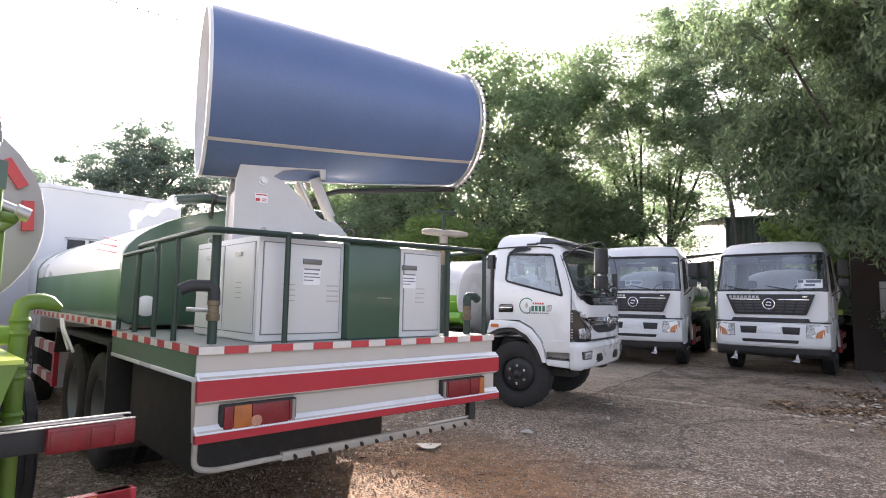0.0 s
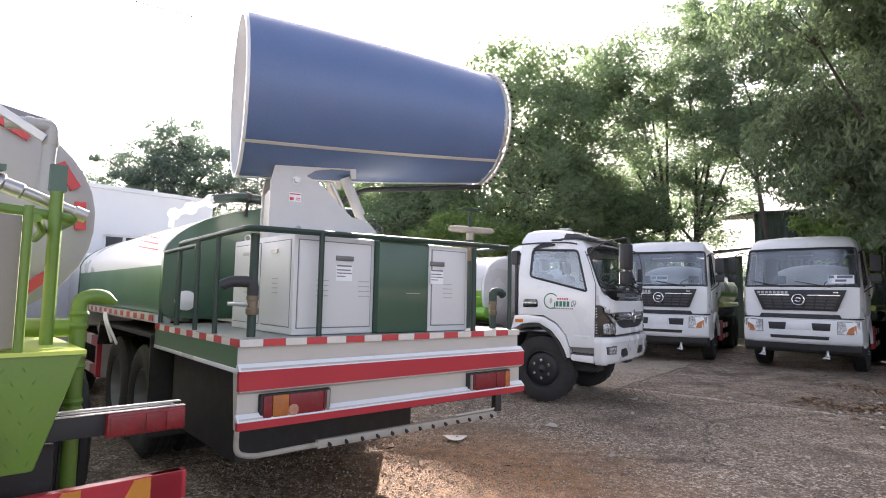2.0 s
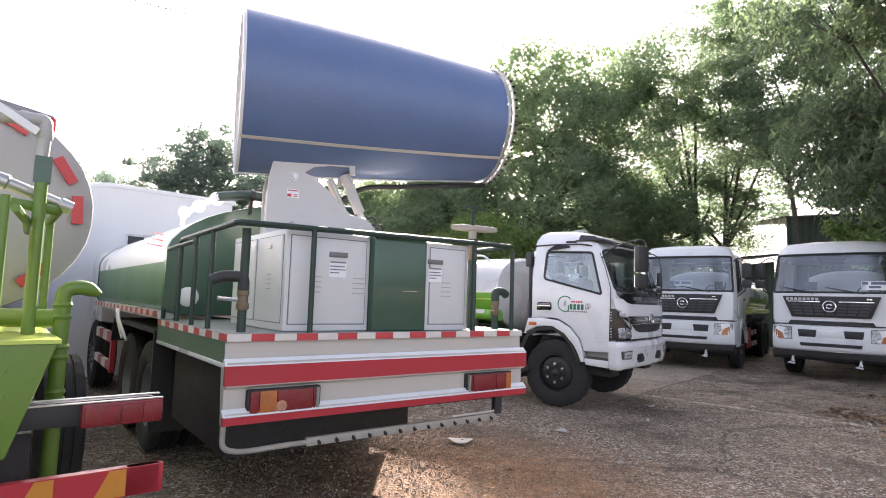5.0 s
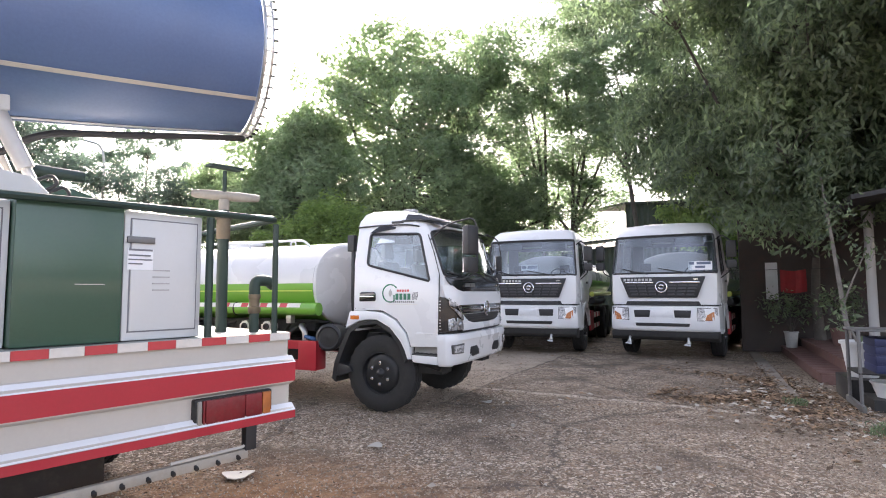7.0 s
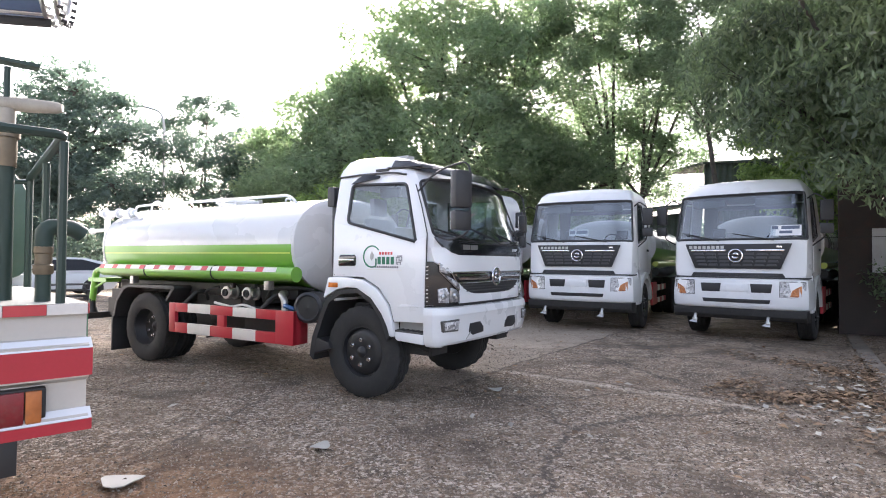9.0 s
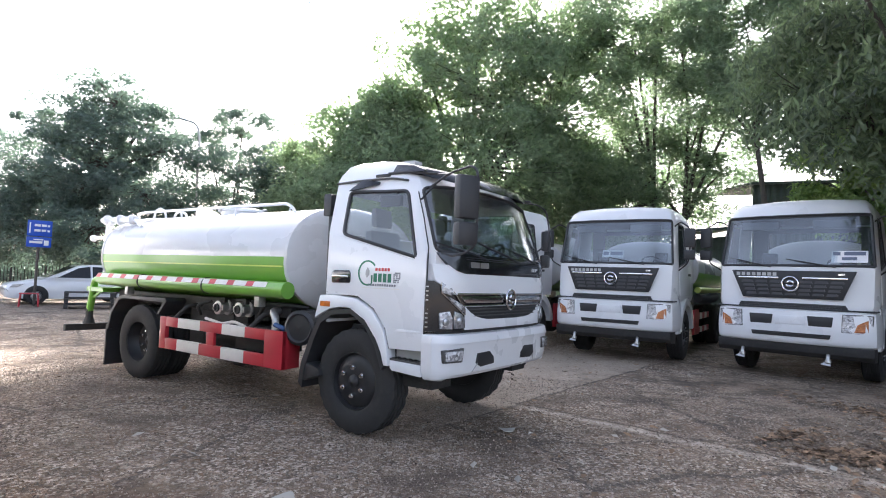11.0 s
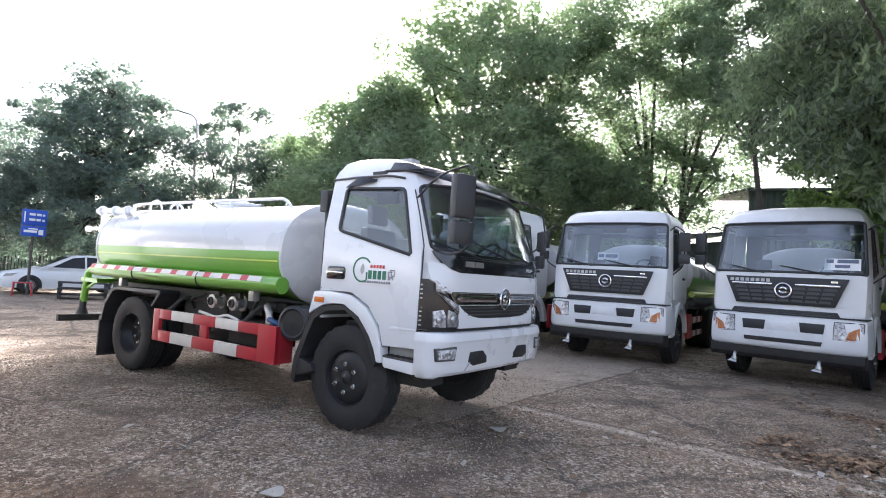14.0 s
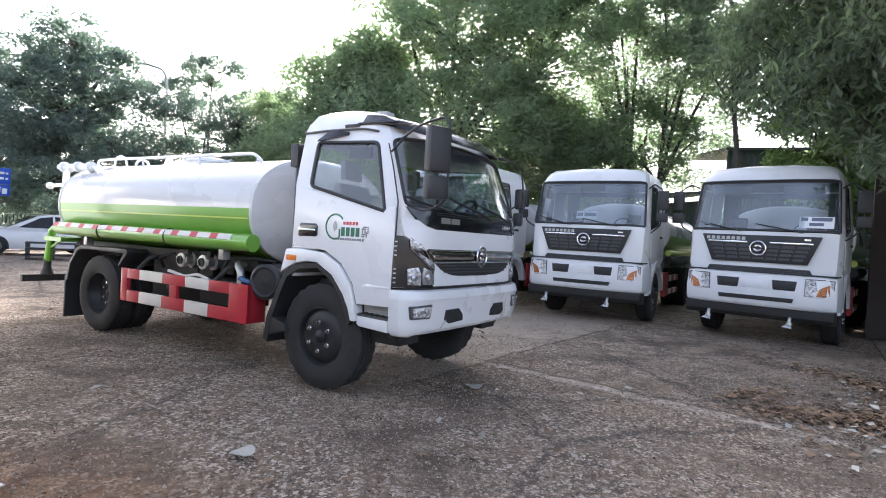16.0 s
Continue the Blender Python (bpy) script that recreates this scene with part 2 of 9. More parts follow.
TERRACOTTA = surface("red_tile", (0.135, 0.070, 0.058), 0.7, vary=0.3, scale=4, dirt=0.6, dirt_col=(0.16, 0.13, 0.11))
WINDOW = glass("cab_glass", (0.84, 0.88, 0.89), 0.89)
SCREEN = glass("windscreen_glass", (0.86, 0.91, 0.93), 0.72)


DARKSCREEN = glass("shaded_windscreen_glass", (0.82, 0.87, 0.89), 0.945)
PANES = (WINDOW, SCREEN, DARKSCREEN)


# ---- mesh helpers ----
def B():
    return bmesh.new()


def quad(bm, *pts):
    return bm.faces.new([bm.verts.new(p) for p in pts])


def box(bm, a, b):
    x0, y0, z0 = a
    x1, y1, z1 = b
    v = [bm.verts.new(p) for p in ((x0, y0, z0), (x1, y0, z0), (x1, y1, z0), (x0, y1, z0), (x0, y0, z1), (x1, y0, z1), (x1, y1, z1), (x0, y1, z1))]
    for f in ((0, 3, 2, 1), (4, 5, 6, 7), (0, 1, 5, 4), (1, 2, 6, 5), (2, 3, 7, 6), (3, 0, 4, 7)):
        bm.faces.new([v[i] for i in f])
    return bm


def prism(bm, pts, axis, lo, hi):
    """A polygon in the two other axes, drawn out along one axis."""
    put = {"x": lambda p, k: (k, p[0], p[1]), "y": lambda p, k: (p[0], k, p[1]), "z": lambda p, k: (p[0], p[1], k)}[axis]
    a = [bm.verts.new(put(p, lo)) for p in pts]
    b = [bm.verts.new(put(p, hi)) for p in pts]
    bm.faces.new(a)
    bm.faces.new(b[::-1])
    for i in range(len(pts)):
        j = (i + 1) % len(pts)
        bm.faces.new((a[i], b[i], b[j], a[j]))
    return bm


def loft(bm, rings, caps=True, close=True):
    rows = [[bm.verts.new(p) for p in r] for r in rings]
    n = len(rows[0])
    for a, b in zip(rows, rows[1:]):
        for i in range(n if close else n - 1):
            j = (i + 1) % n
            bm.faces.new((a[i], a[j], b[j], b[i]))
    if caps:
        bm.faces.new(rows[0][::-1])
        bm.faces.new(rows[-1])
    return bm


def rounded(pts, r, n=4):
    """A polyline with its corners rounded off."""
    pts = [Vector(p) for p in pts]
    out = [pts[0]]
    for a, b, c in zip(pts, pts[1:], pts[2:]):
        k = min(r, (a - b).length * 0.45, (c - b).length * 0.45)
        p, q = b + (a - b).normalized() * k, b + (c - b).normalized() * k
        out += [(p.lerp(b, s)).lerp(b.lerp(q, s), s) for s in [i / n for i in range(n + 1)]]
    return out + [pts[-1]]


def tube(bm, pts, r, seg=10, caps=True):
    pts = [Vector(p) for p in pts]
    rs = r if isinstance(r, (list, tuple)) else [r] * len(pts)
    t0 = (pts[1] - pts[0]).normalized()
    side = t0.orthogonal().normalized()
    rings = []
    for i, p in enumerate(pts):
        t = ((pts[min(i + 1, len(pts) - 1)] - p).normalized() + (p - pts[max(i - 1, 0)]).normalized()).normalized()
        side = (side - t * side.dot(t)).normalized()
        up = t.cross(side)
        rings.append([p + (side * math.cos(a) + up * math.sin(a)) * rs[i] for a in [2 * math.pi * k / seg for k in range(seg)]])
    return loft(bm, rings, caps)


def lathe(bm, prof, centre, axis, seg=32):
    """Turn a profile of (radius, height) pairs about an axis."""
    axis = Vector(axis).normalized()
    s = axis.orthogonal().normalized()
    u = axis.cross(s)
    c = Vector(centre)
    rings = [[c + axis * h + (s * math.cos(a) + u * math.sin(a)) * r for a in [2 * math.pi * k / seg for k in range(seg)]] for r, h in prof]
    return loft(bm, rings, caps=True)


def part(name, bm, material, parent, label="", bevel=0.0, smooth=38, seg=2, m=None):
    """One mesh object under a thing or a part."""
    bmesh.ops.recalc_face_normals(bm, faces=bm.faces)
    if bevel:
        es = [e for e in bm.edges if len(e.link_faces) == 2 and e.calc_face_angle(0) > radians(30)]
        bmesh.ops.bevel(bm, geom=es, offset=bevel, segments=seg, affect="EDGES", clamp_overlap=True, profile=0.6)
    for e in bm.edges:
        e.smooth = len(e.link_faces) == 2 and e.calc_face_angle(0) < radians(smooth)
    for f in bm.faces:
        f.smooth = True
    me = bpy.data.meshes.new(name)
    bm.to_mesh(me)
    bm.free()
    me.materials.append(material)
    ob = new(name, me)
    ob.parent = parent
    ob.visible_shadow = material not in PANES
    if m is not None:
        ob.matrix_basis = m
    if label:
        ob["label"] = label
    return ob


def again(ob, m, parent=None):
    """The same mesh once more, at another place, with its sub-parts."""
    made = ob.copy()
    scene.collection.objects.link(made)
    made.parent = parent or ob.parent
    made.matrix_basis = m
    for c in ob.children:
        d = c.copy()
        scene.collection.objects.link(d)
        d.parent = made
    return made


def thing(name, m, label, category, group="", kind=""):
    ob = new(name)
    ob.empty_display_size = 0.2
    ob.matrix_basis = m
    return tagged(ob, label, category, group, kind)


def solo(name, bm, material, label, category, bevel=0.0, group="", kind="", smooth=38, m=None):
    return tagged(part(name, bm, material, None, "", bevel, smooth, m=m), label, category, group, kind)


def arc(cx, cz, r, a0, a1, n):
    return [(cx + r * math.cos(radians(a0 + (a1 - a0) * i / n)), cz + r * math.sin(radians(a0 + (a1 - a0) * i / n))) for i in range(n + 1)]


def tape(parent, a, b, size, n, first=0, normal=(0, -1, 0), name="reflective_tape", share=0.5):
    """Red and white reflective pieces in turn along a line."""
    a, b = Vector(a), Vector(b)
    run = (b - a)
    step = run / n
    d = run.normalized()
    nz = Vector(normal).normalized()
    up = d.cross(nz).normalized()
    if up.z < 0:
        up = -up
    for i in range(n):
        bm = B()
        lo_f = i - i % 2 + (2 * (1 - share) if (i + first) % 2 == 0 and i % 2 else (2 * share if i % 2 else 0))
        hi_f = i - i % 2 + (2 if i % 2 else (2 * share if (i + first) % 2 == 0 else 2 * (1 - share)))
        p, q = a + step * lo_f, a + step * (min(hi_f, n) - 0.015)
        pts = [p - up * size / 2, q - up * size / 2, q + up * size / 2, p + up * size / 2]
        lo = [bm.verts.new(v + nz * 0.001) for v in pts]
        hi = [bm.verts.new(v + nz * 0.005) for v in pts]
        bm.faces.new(hi)
        for k in range(4):
            bm.faces.new((lo[k], lo[(k + 1) % 4], hi[(k + 1) % 4], hi[k]))
        part(name, bm, (REDTAPE, WHITETAPE)[(i + first) % 2], parent)


WHEELS = {}


def wheel(parent, centre, side, r=0.49, width=0.26, rim=None, deep=False, nuts=6, kind="front"):
    """A truck wheel with its tyre, rim, hub and nuts; side is +1 on the left and -1 on the right. deep: the dished outer wheel of a rear axle."""
    rim = rim or RIM
    key = (r, width, rim.name, deep, nuts)
    m = Matrix.Translation(centre) @ (Matrix() if side > 0 else pose(0, 0, 0, 0, 0, 180))
    if key in WHEELS:
        return again(WHEELS[key], m, parent)
    w, rr = width / 2, r * 0.56
    bm = B()
    dish = -0.10 if deep else 0.045
    lathe(bm, [(0.0, -w * 0.3), (rr * 0.98, -w * 0.9), (rr * 1.0, w * 0.86), (rr * 0.955, w * 0.88), (rr * 0.90, w * 0.55 if not deep else w * 0.1), (rr * 0.80, w * 0.45 + dish * 0.8), (rr * 0.60, w * 0.5 + dish), (rr * 0.3, w * 0.5 + dish), (0.0, w * 0.5 + dish)], (0, 0, 0), (0, 1, 0), 40)
    ob = part("wheel", bm, rim, parent, m=m)
    bm = B()
    g, tr = 0.012, r * 0.995
    prof = [(rr * 0.99, -w * 0.9), (rr * 1.06, -w * 1.0), (r * 0.78, -w * 1.08), (r * 0.93, -w * 0.98), (tr, -w * 0.80)]
    for k in (-0.42, 0.0, 0.42):
        prof += [(tr, w * k - 0.012), (tr - g, w * k - 0.008), (tr - g, w * k + 0.008), (tr, w * k + 0.012)]
    prof += [(tr, w * 0.80), (r * 0.93, w * 0.98), (r * 0.78, w * 1.08), (rr * 1.06, w * 1.0), (rr * 0.99, w * 0.9)]
    axis_rings = prof + [prof[0]]
    s = Vector((1, 0, 0))
    u = Vector((0, 0, 1))
    rings = [[Vector((0, h, 0)) + (s * math.cos(a) + u * math.sin(a)) * q for a in [2 * math.pi * k / 72 for k in range(72)]] for q, h in axis_rings]
    for j, (q, h) in enumerate(axis_rings):
        if q > r * 0.9:
            for k in range(72):
                if k % 3 == 0:
                    rings[j][k] = Vector((rings[j][k].x * 0.976, h, rings[j][k].z * 0.976))
    loft(bm, rings, caps=False)
    part("tyre", bm, RUBBER, ob)
    bm = B()
    lathe(bm, [(rr * 0.22, w * 0.5 + dish - 0.02), (rr * 0.22, w * 0.5 + dish + 0.012), (rr * 0.17, w * 0.5 + dish + 0.022), (0.0, w * 0.5 + dish + 0.04)], (0, 0, 0), (0, 1, 0), 24)
    part("hub", bm, rim, ob)
    for k in range(nuts):
        a = 2 * math.pi * (k + 0.5) / nuts
        bm = B()
        lathe(bm, [(0.024, 0), (0.024, 0.034), (0.014, 0.036), (0.014, 0.055)], (math.cos(a) * rr * 0.48, w * 0.5 + dish - 0.004, math.sin(a) * rr * 0.48), (0, 1, 0), 6)
        part("wheel_nut", bm, CHROME, ob)
    WHEELS[key] = ob
    return ob

# ---- ground ----
def ground_shader():
    """Worn concrete and tar with gravel, damp stains, cracks and a paler strip of bare slab."""
    m, n, l, b = shader("yard_ground")
    tc = n.new("ShaderNodeTexCoord")

    def tex(kind, scale, detail=4, rough=0.6):
        t = n.new(kind)
        t.inputs["Scale"].default_value = scale
        if kind == "ShaderNodeTexNoise":
            t.inputs["Detail"].default_value, t.inputs["Roughness"].default_value = detail, rough
        l.new(tc.outputs["Object"], t.inputs["Vector"])
        return t

    def span(src, a, b2, c=0.0, d=1.0):
        r = n.new("ShaderNodeMapRange")
        r.inputs[1].default_value, r.inputs[2].default_value, r.inputs[3].default_value, r.inputs[4].default_value = a, b2, c, d
        l.new(src, r.inputs[0])
        return r.outputs[0]

    def mix(fac, a, c):
        k = n.new("ShaderNodeMix")
        k.data_type = "RGBA"
        l.new(fac, k.inputs["Factor"])
        for sock, v in (("A", a), ("B", c)):
            if isinstance(v, tuple):
                k.inputs[sock].default_value = (*v, 1)
            else:
                l.new(v, k.inputs[sock])
        return k.outputs["Result"]

    blot = tex("ShaderNodeTexNoise", 15, 8, 0.85)
    chips = tex("ShaderNodeTexVoronoi", 42)
    big = tex("ShaderNodeTexNoise", 0.35, 6)
    mid = tex("ShaderNodeTexNoise", 2.2, 6, 0.7)
    gritty = tex("ShaderNodeTexNoise", 5.0, 13, 0.88)
    fine = tex("ShaderNodeTexNoise", 38, 4, 0.75)
    grit = tex("ShaderNodeTexVoronoi", 48)
    grit2 = tex("ShaderNodeTexVoronoi", 44)
    zone = tex("ShaderNodeTexNoise", 0.9, 8, 0.68)
    earth = tex("ShaderNodeTexNoise", 1.3, 7, 0.68)
    cells = tex("ShaderNodeTexVoronoi", 0.30)
    cells.feature = "DISTANCE_TO_EDGE"
    warp = n.new("ShaderNodeVectorMath")
    warp.operation = "MULTIPLY_ADD"
    l.new(mid.outputs["Color"], warp.inputs[0])
    warp.inputs[1].default_value = (0.7, 0.7, 0)
    l.new(tc.outputs["Object"], warp.inputs[2])
    l.new(warp.outputs[0], cells.inputs["Vector"])
    col = mix(span(big.outputs["Fac"], 0.38, 0.62), (0.195, 0.140, 0.096), (0.389, 0.292, 0.205))
    col = mix(span(mid.outputs["Fac"], 0.42, 0.72, 0, 0.7), col, (0.153, 0.120, 0.092))
    col = mix(span(earth.outputs["Fac"], 0.47, 0.66, 0, 0.75), col, (0.266, 0.180, 0.115))
    col = mix(span(gritty.outputs["Fac"], 0.50, 0.58, 0, 0.75), col, (0.496, 0.387, 0.285))
    col = mix(span(gritty.outputs["Fac"], 0.47, 0.40, 0, 0.85), col, (0.100, 0.074, 0.054))
    rough_zone = span(zone.outputs["Fac"], 0.38, 0.56, 0.35, 1.0)

    def within(fac, k):
        mm = n.new("ShaderNodeMath")
        mm.operation = "MULTIPLY"
        l.new(fac, mm.inputs[0])
        l.new(k, mm.inputs[1])
        return mm.outputs[0]

    pale = n.new("ShaderNodeMath")
    pale.operation = "MULTIPLY"
    l.new(span(grit.outputs["Color"], 0.62, 0.9), pale.inputs[0])
    l.new(span(mid.outputs["Fac"], 0.3, 0.6, 0.2, 0.9), pale.inputs[1])
    col = mix(pale.outputs[0], col, (0.684, 0.610, 0.520))
    col = mix(within(span(blot.outputs["Fac"], 0.47, 0.56, 0, 0.85), rough_zone), col, (0.100, 0.080, 0.062))
    col = mix(within(span(chips.outputs["Color"], 0.70, 0.78, 0, 0.9), rough_zone), col, (0.66, 0.57, 0.47))
    col = mix(span(zone.outputs["Fac"], 0.49, 0.38, 0, 0.8), col, (0.112, 0.085, 0.064))
    dark = n.new("ShaderNodeMath")
    dark.operation = "MULTIPLY"
    l.new(span(fine.outputs["Fac"], 0.56, 0.68), dark.inputs[0])
    dark.inputs[1].default_value = 0.7
    col = mix(dark.outputs[0], col, (0.088, 0.076, 0.065))
    crack = span(cells.outputs["Distance"], 0.003, 0.012, 0.8, 0.0)
    col = mix(crack, col, (0.094, 0.078, 0.065))
    # a smooth pale slab towards the parked row, and the broken mortar edge of the next one
    bend = n.new("ShaderNodeVectorMath")
    bend.operation = "MULTIPLY_ADD"
    l.new(mid.outputs["Color"], bend.inputs[0])
    bend.inputs[1].default_value = (0.25, 0.25, 0)
    l.new(tc.outputs["Object"], bend.inputs[2])
    sep = n.new("ShaderNodeSeparateXYZ")
    l.new(bend.outputs[0], sep.inputs[0])

    def beyond(slope, reach):
        """How far a place lies beyond the line y + slope * x = reach."""
        k = n.new("ShaderNodeMath")
        k.operation = "MULTIPLY_ADD"
        l.new(sep.outputs["X"], k.inputs[0])
        k.inputs[1].default_value = slope
        l.new(sep.outputs["Y"], k.inputs[2])
        o = n.new("ShaderNodeMath")
        o.operation = "SUBTRACT"
        l.new(k.outputs[0], o.inputs[0])
        o.inputs[1].default_value = reach
        return o.outputs[0]

    def size(v):
        k = n.new("ShaderNodeMath")
        k.operation = "ABSOLUTE"
        l.new(v, k.inputs[0])
        return k.outputs[0]

    slab_side = beyond(-1.93, 6.23)
    slab_far = n.new("ShaderNodeVectorMath")
    slab_far.operation = "DISTANCE"
    l.new(bend.outputs[0], slab_far.inputs[0])
    slab_far.inputs[1].default_value = (1.9, 12.6, 0)
    near_slab = span(slab_far.outputs["Value"], 2.6, 4.4, 1.0, 0.0)
    smooth_slab = within(span(slab_side, -0.05, 0.12), near_slab)
    col = mix(within(smooth_slab, span(fine.outputs["Fac"], 0.66, 0.40, 0.35, 0.9)), col, (0.46, 0.385, 0.305))
    col = mix(within(span(size(slab_side), 0.02, 0.07, 0.85, 0.0), near_slab), col, (0.085, 0.07, 0.058))
    side_right = span(sep.outputs["X"], 4.3, 5.4)
    col = mix(within(within(side_right, span(sep.outputs["Y"], 14.5, 12.5)), span(fine.outputs["Fac"], 0.66, 0.42, 0.2, 0.75)), col, (0.30, 0.235, 0.175))
    mortar = beyond(0.585, 11.3)
    ends = within(span(sep.outputs["X"], 1.7, 2.3), span(sep.outputs["X"], 7.5, 6.0))
    col = mix(within(within(span(size(mortar), 0.03, 0.15, 0.85, 0.0), ends), span(gritty.outputs["Fac"], 0.42, 0.54, 0.1, 1.0)), col, (0.62, 0.545, 0.455))
    crackside = beyond(0.585, 11.46)
    col = mix(within(span(size(crackside), 0.01, 0.05, 0.8, 0.0), ends), col, (0.085, 0.07, 0.058))
    # brown earth washed over the slab behind the sprayer
    soil = n.new("ShaderNodeVectorMath")
    soil.operation = "DISTANCE"
    l.new(warp.outputs[0], soil.inputs[0])
    soil.inputs[1].default_value = (0.2, 4.8, 0)
    col = mix(span(soil.outputs["Value"], 0.9, 2.2, 0.95, 0.0), col, mix(span(gritty.outputs["Fac"], 0.44, 0.56), (0.16, 0.085, 0.042), (0.30, 0.165, 0.080)))
    # oil and damp stains before the parked row
    park = n.new("ShaderNodeVectorMath")
    park.operation = "DISTANCE"
    l.new(bend.outputs[0], park.inputs[0])
    park.inputs[1].default_value = (5.2, 11.6, 0)
    patch = tex("ShaderNodeTexNoise", 1.7, 9, 0.72)
    col = mix(within(span(park.outputs["Value"], 1.6, 3.4, 0.68, 0.0), span(patch.outputs["Fac"], 0.47, 0.56)), col, (0.070, 0.057, 0.046))
    l.new(col, b.inputs["Base Color"])
    b.inputs["Roughness"].default_value = 0.86
    b.inputs["Specular IOR Level"].default_value = 0.3
    h = n.new("ShaderNodeMath")
    h.operation = "MULTIPLY_ADD"
    l.new(grit2.outputs["Distance"], h.inputs[0])
    h.inputs[1].default_value = -0.5
    l.new(fine.outputs["Fac"], h.inputs[2])
    bp = n.new("ShaderNodeBump")
    bp.inputs["Strength"].default_value, bp.inputs["Distance"].default_value = 0.9, 0.03
    l.new(h.outputs[0], bp.inputs["Height"])
    l.new(bp.outputs[0], b.inputs["Normal"])
    return m


def make_ground():
    bm = B()
    xs = [-400, -120, -60, -30] + [i * 0.5 for i in range(-36, 37)] + [30, 60, 120, 400]
    ys = [-400, -120, -60, -30] + [i * 0.5 for i in range(-12, 61)] + [45, 80, 150, 500]
    rows = []
    for y in ys:
        row = []
        for x in xs:
            z = 0.0
            if abs(x) < 18 and -6 < y < 30:
                z = 0.018 * noise.noise((x * 0.6, y * 0.6, 3.1)) + 0.01 * noise.noise((x * 1.9, y * 1.9, 7.7)) - 0.012
            row.append(bm.verts.new((x, y, z)))
        rows.append(row)
    for a, c in zip(rows, rows[1:]):
        for i in range(len(xs) - 1):
            bm.faces.new((a[i], a[i + 1], c[i + 1], c[i]))
    solo("ground", bm, ground_shader(), "worn grey concrete yard with gravel, cracks and dry leaves", "ground", kind="structure", smooth=180)


make_ground()

# ---- truck cabs ----
def ring_of(zs, xb, xf, hw, rc, sw, w0, w1):
    """One level of a cab, counted from the left rear corner round the nose to the right rear corner."""
    half = [(xb, hw), (w0, hw), (w1, hw), (xf - sw - rc, hw), (xf - sw - rc * 0.3, hw - rc * 0.3), (xf - sw, hw - rc), (xf - sw * 0.25, hw * 0.5), (xf, 0.0)]
    if not isinstance(zs, (list, tuple)):
        zs = [zs] * 8
    left = [Vector((x, y, z)) for (x, y), z in zip(half, zs)]
    return left + [Vector((p.x, -p.y, p.z)) for p in left[-2::-1]]


def shell(bm, rings, open_faces, caps=(False, True)):
    """A skin through the rings; open_faces are (level, segment) pairs left open for glass."""
    rows = [[bm.verts.new(p) for p in r] for r in rings]
    n = len(rows[0])
    for i, (a, b) in enumerate(zip(rows, rows[1:])):
        for j in range(n):
            if (i, j) not in open_faces:
                k = (j + 1) % n
                bm.faces.new((a[j], a[k], b[k], b[j]))
    if caps[1]:
        bm.faces.new(rows[-1])
    return rows


def pane(rings, level, segs, inset=0.012, thick=0.006):
    """Glass between two levels over neighbouring segments, set into the skin."""
    bm = B()
    a, b = rings[level], rings[level + 1]
    mid = Vector((sum(p.x for p in a) / len(a), 0, a[0].z))
    cols = [segs[0]] + [s + 1 for s in segs]
    outer, inner = [], []
    for r in (a, b):
        o, q = [], []
        for j in cols:
            p = r[j]
            d = Vector((mid.x - p.x, -p.y, 0)).normalized()
            o.append(p + d * inset)
            q.append(p + d * (inset + thick))
        outer.append(o)
        inner.append(q)
    vo = [[bm.verts.new(p) for p in r] for r in outer]
    vi = [[bm.verts.new(p) for p in r] for r in inner]
    for v in (vo, vi):
        for j in range(len(cols) - 1):
            bm.faces.new((v[0][j], v[0][j + 1], v[1][j + 1], v[1][j]))
    return bm


def frame_strip(rings, level, segs, r=0.012):
    """The black rubber seal round one opening."""
    a, b = rings[level], rings[level + 1]
    cols = [segs[0]] + [s + 1 for s in segs]
    loop = [a[j] for j in cols] + [b[j] for j in cols[::-1]]
    loop = loop + [loop[0]]
    bm = B()
    tube(bm, rounded(loop, 0.05, 3), r, 6, caps=False)
    return bm


def seat(parent, x, y, z, mat=None):
    bm = B()
    box(bm, (x - 0.25, y - 0.24, z), (x + 0.25, y + 0.24, z + 0.14))
    prism(bm, [(x - 0.30, z + 0.10), (x - 0.18, z + 0.10), (x - 0.28, z + 0.62), (x - 0.38, z + 0.62)], "y", y - 0.23, y + 0.23)
    prism(bm, [(x - 0.38, z + 0.66), (x - 0.30, z + 0.66), (x - 0.32, z + 0.86), (x - 0.39, z + 0.86)], "y", y - 0.13, y + 0.13)
    return part("seat", bm, mat or SEAT, parent, "driver's seat with a head rest", bevel=0.03)


def steering(parent, x, y, z):
    bm = B()
    ax = Vector((0.75, 0, -0.66)).normalized()
    s = ax.orthogonal().normalized()
    u = ax.cross(s)
    c = Vector((x, y, z))
    tube(bm, [c + (s * math.cos(a) + u * math.sin(a)) * 0.21 for a in [2 * math.pi * k / 28 for k in range(29)]], 0.015, 8, False)
    for a in (0.2, 2.3, 4.2):
        tube(bm, [c, c + (s * math.cos(a) + u * math.sin(a)) * 0.21], 0.014, 6)
    tube(bm, [c, c + ax * 0.35], 0.03, 8)
    return part("steering_wheel", bm, BLACK, parent)


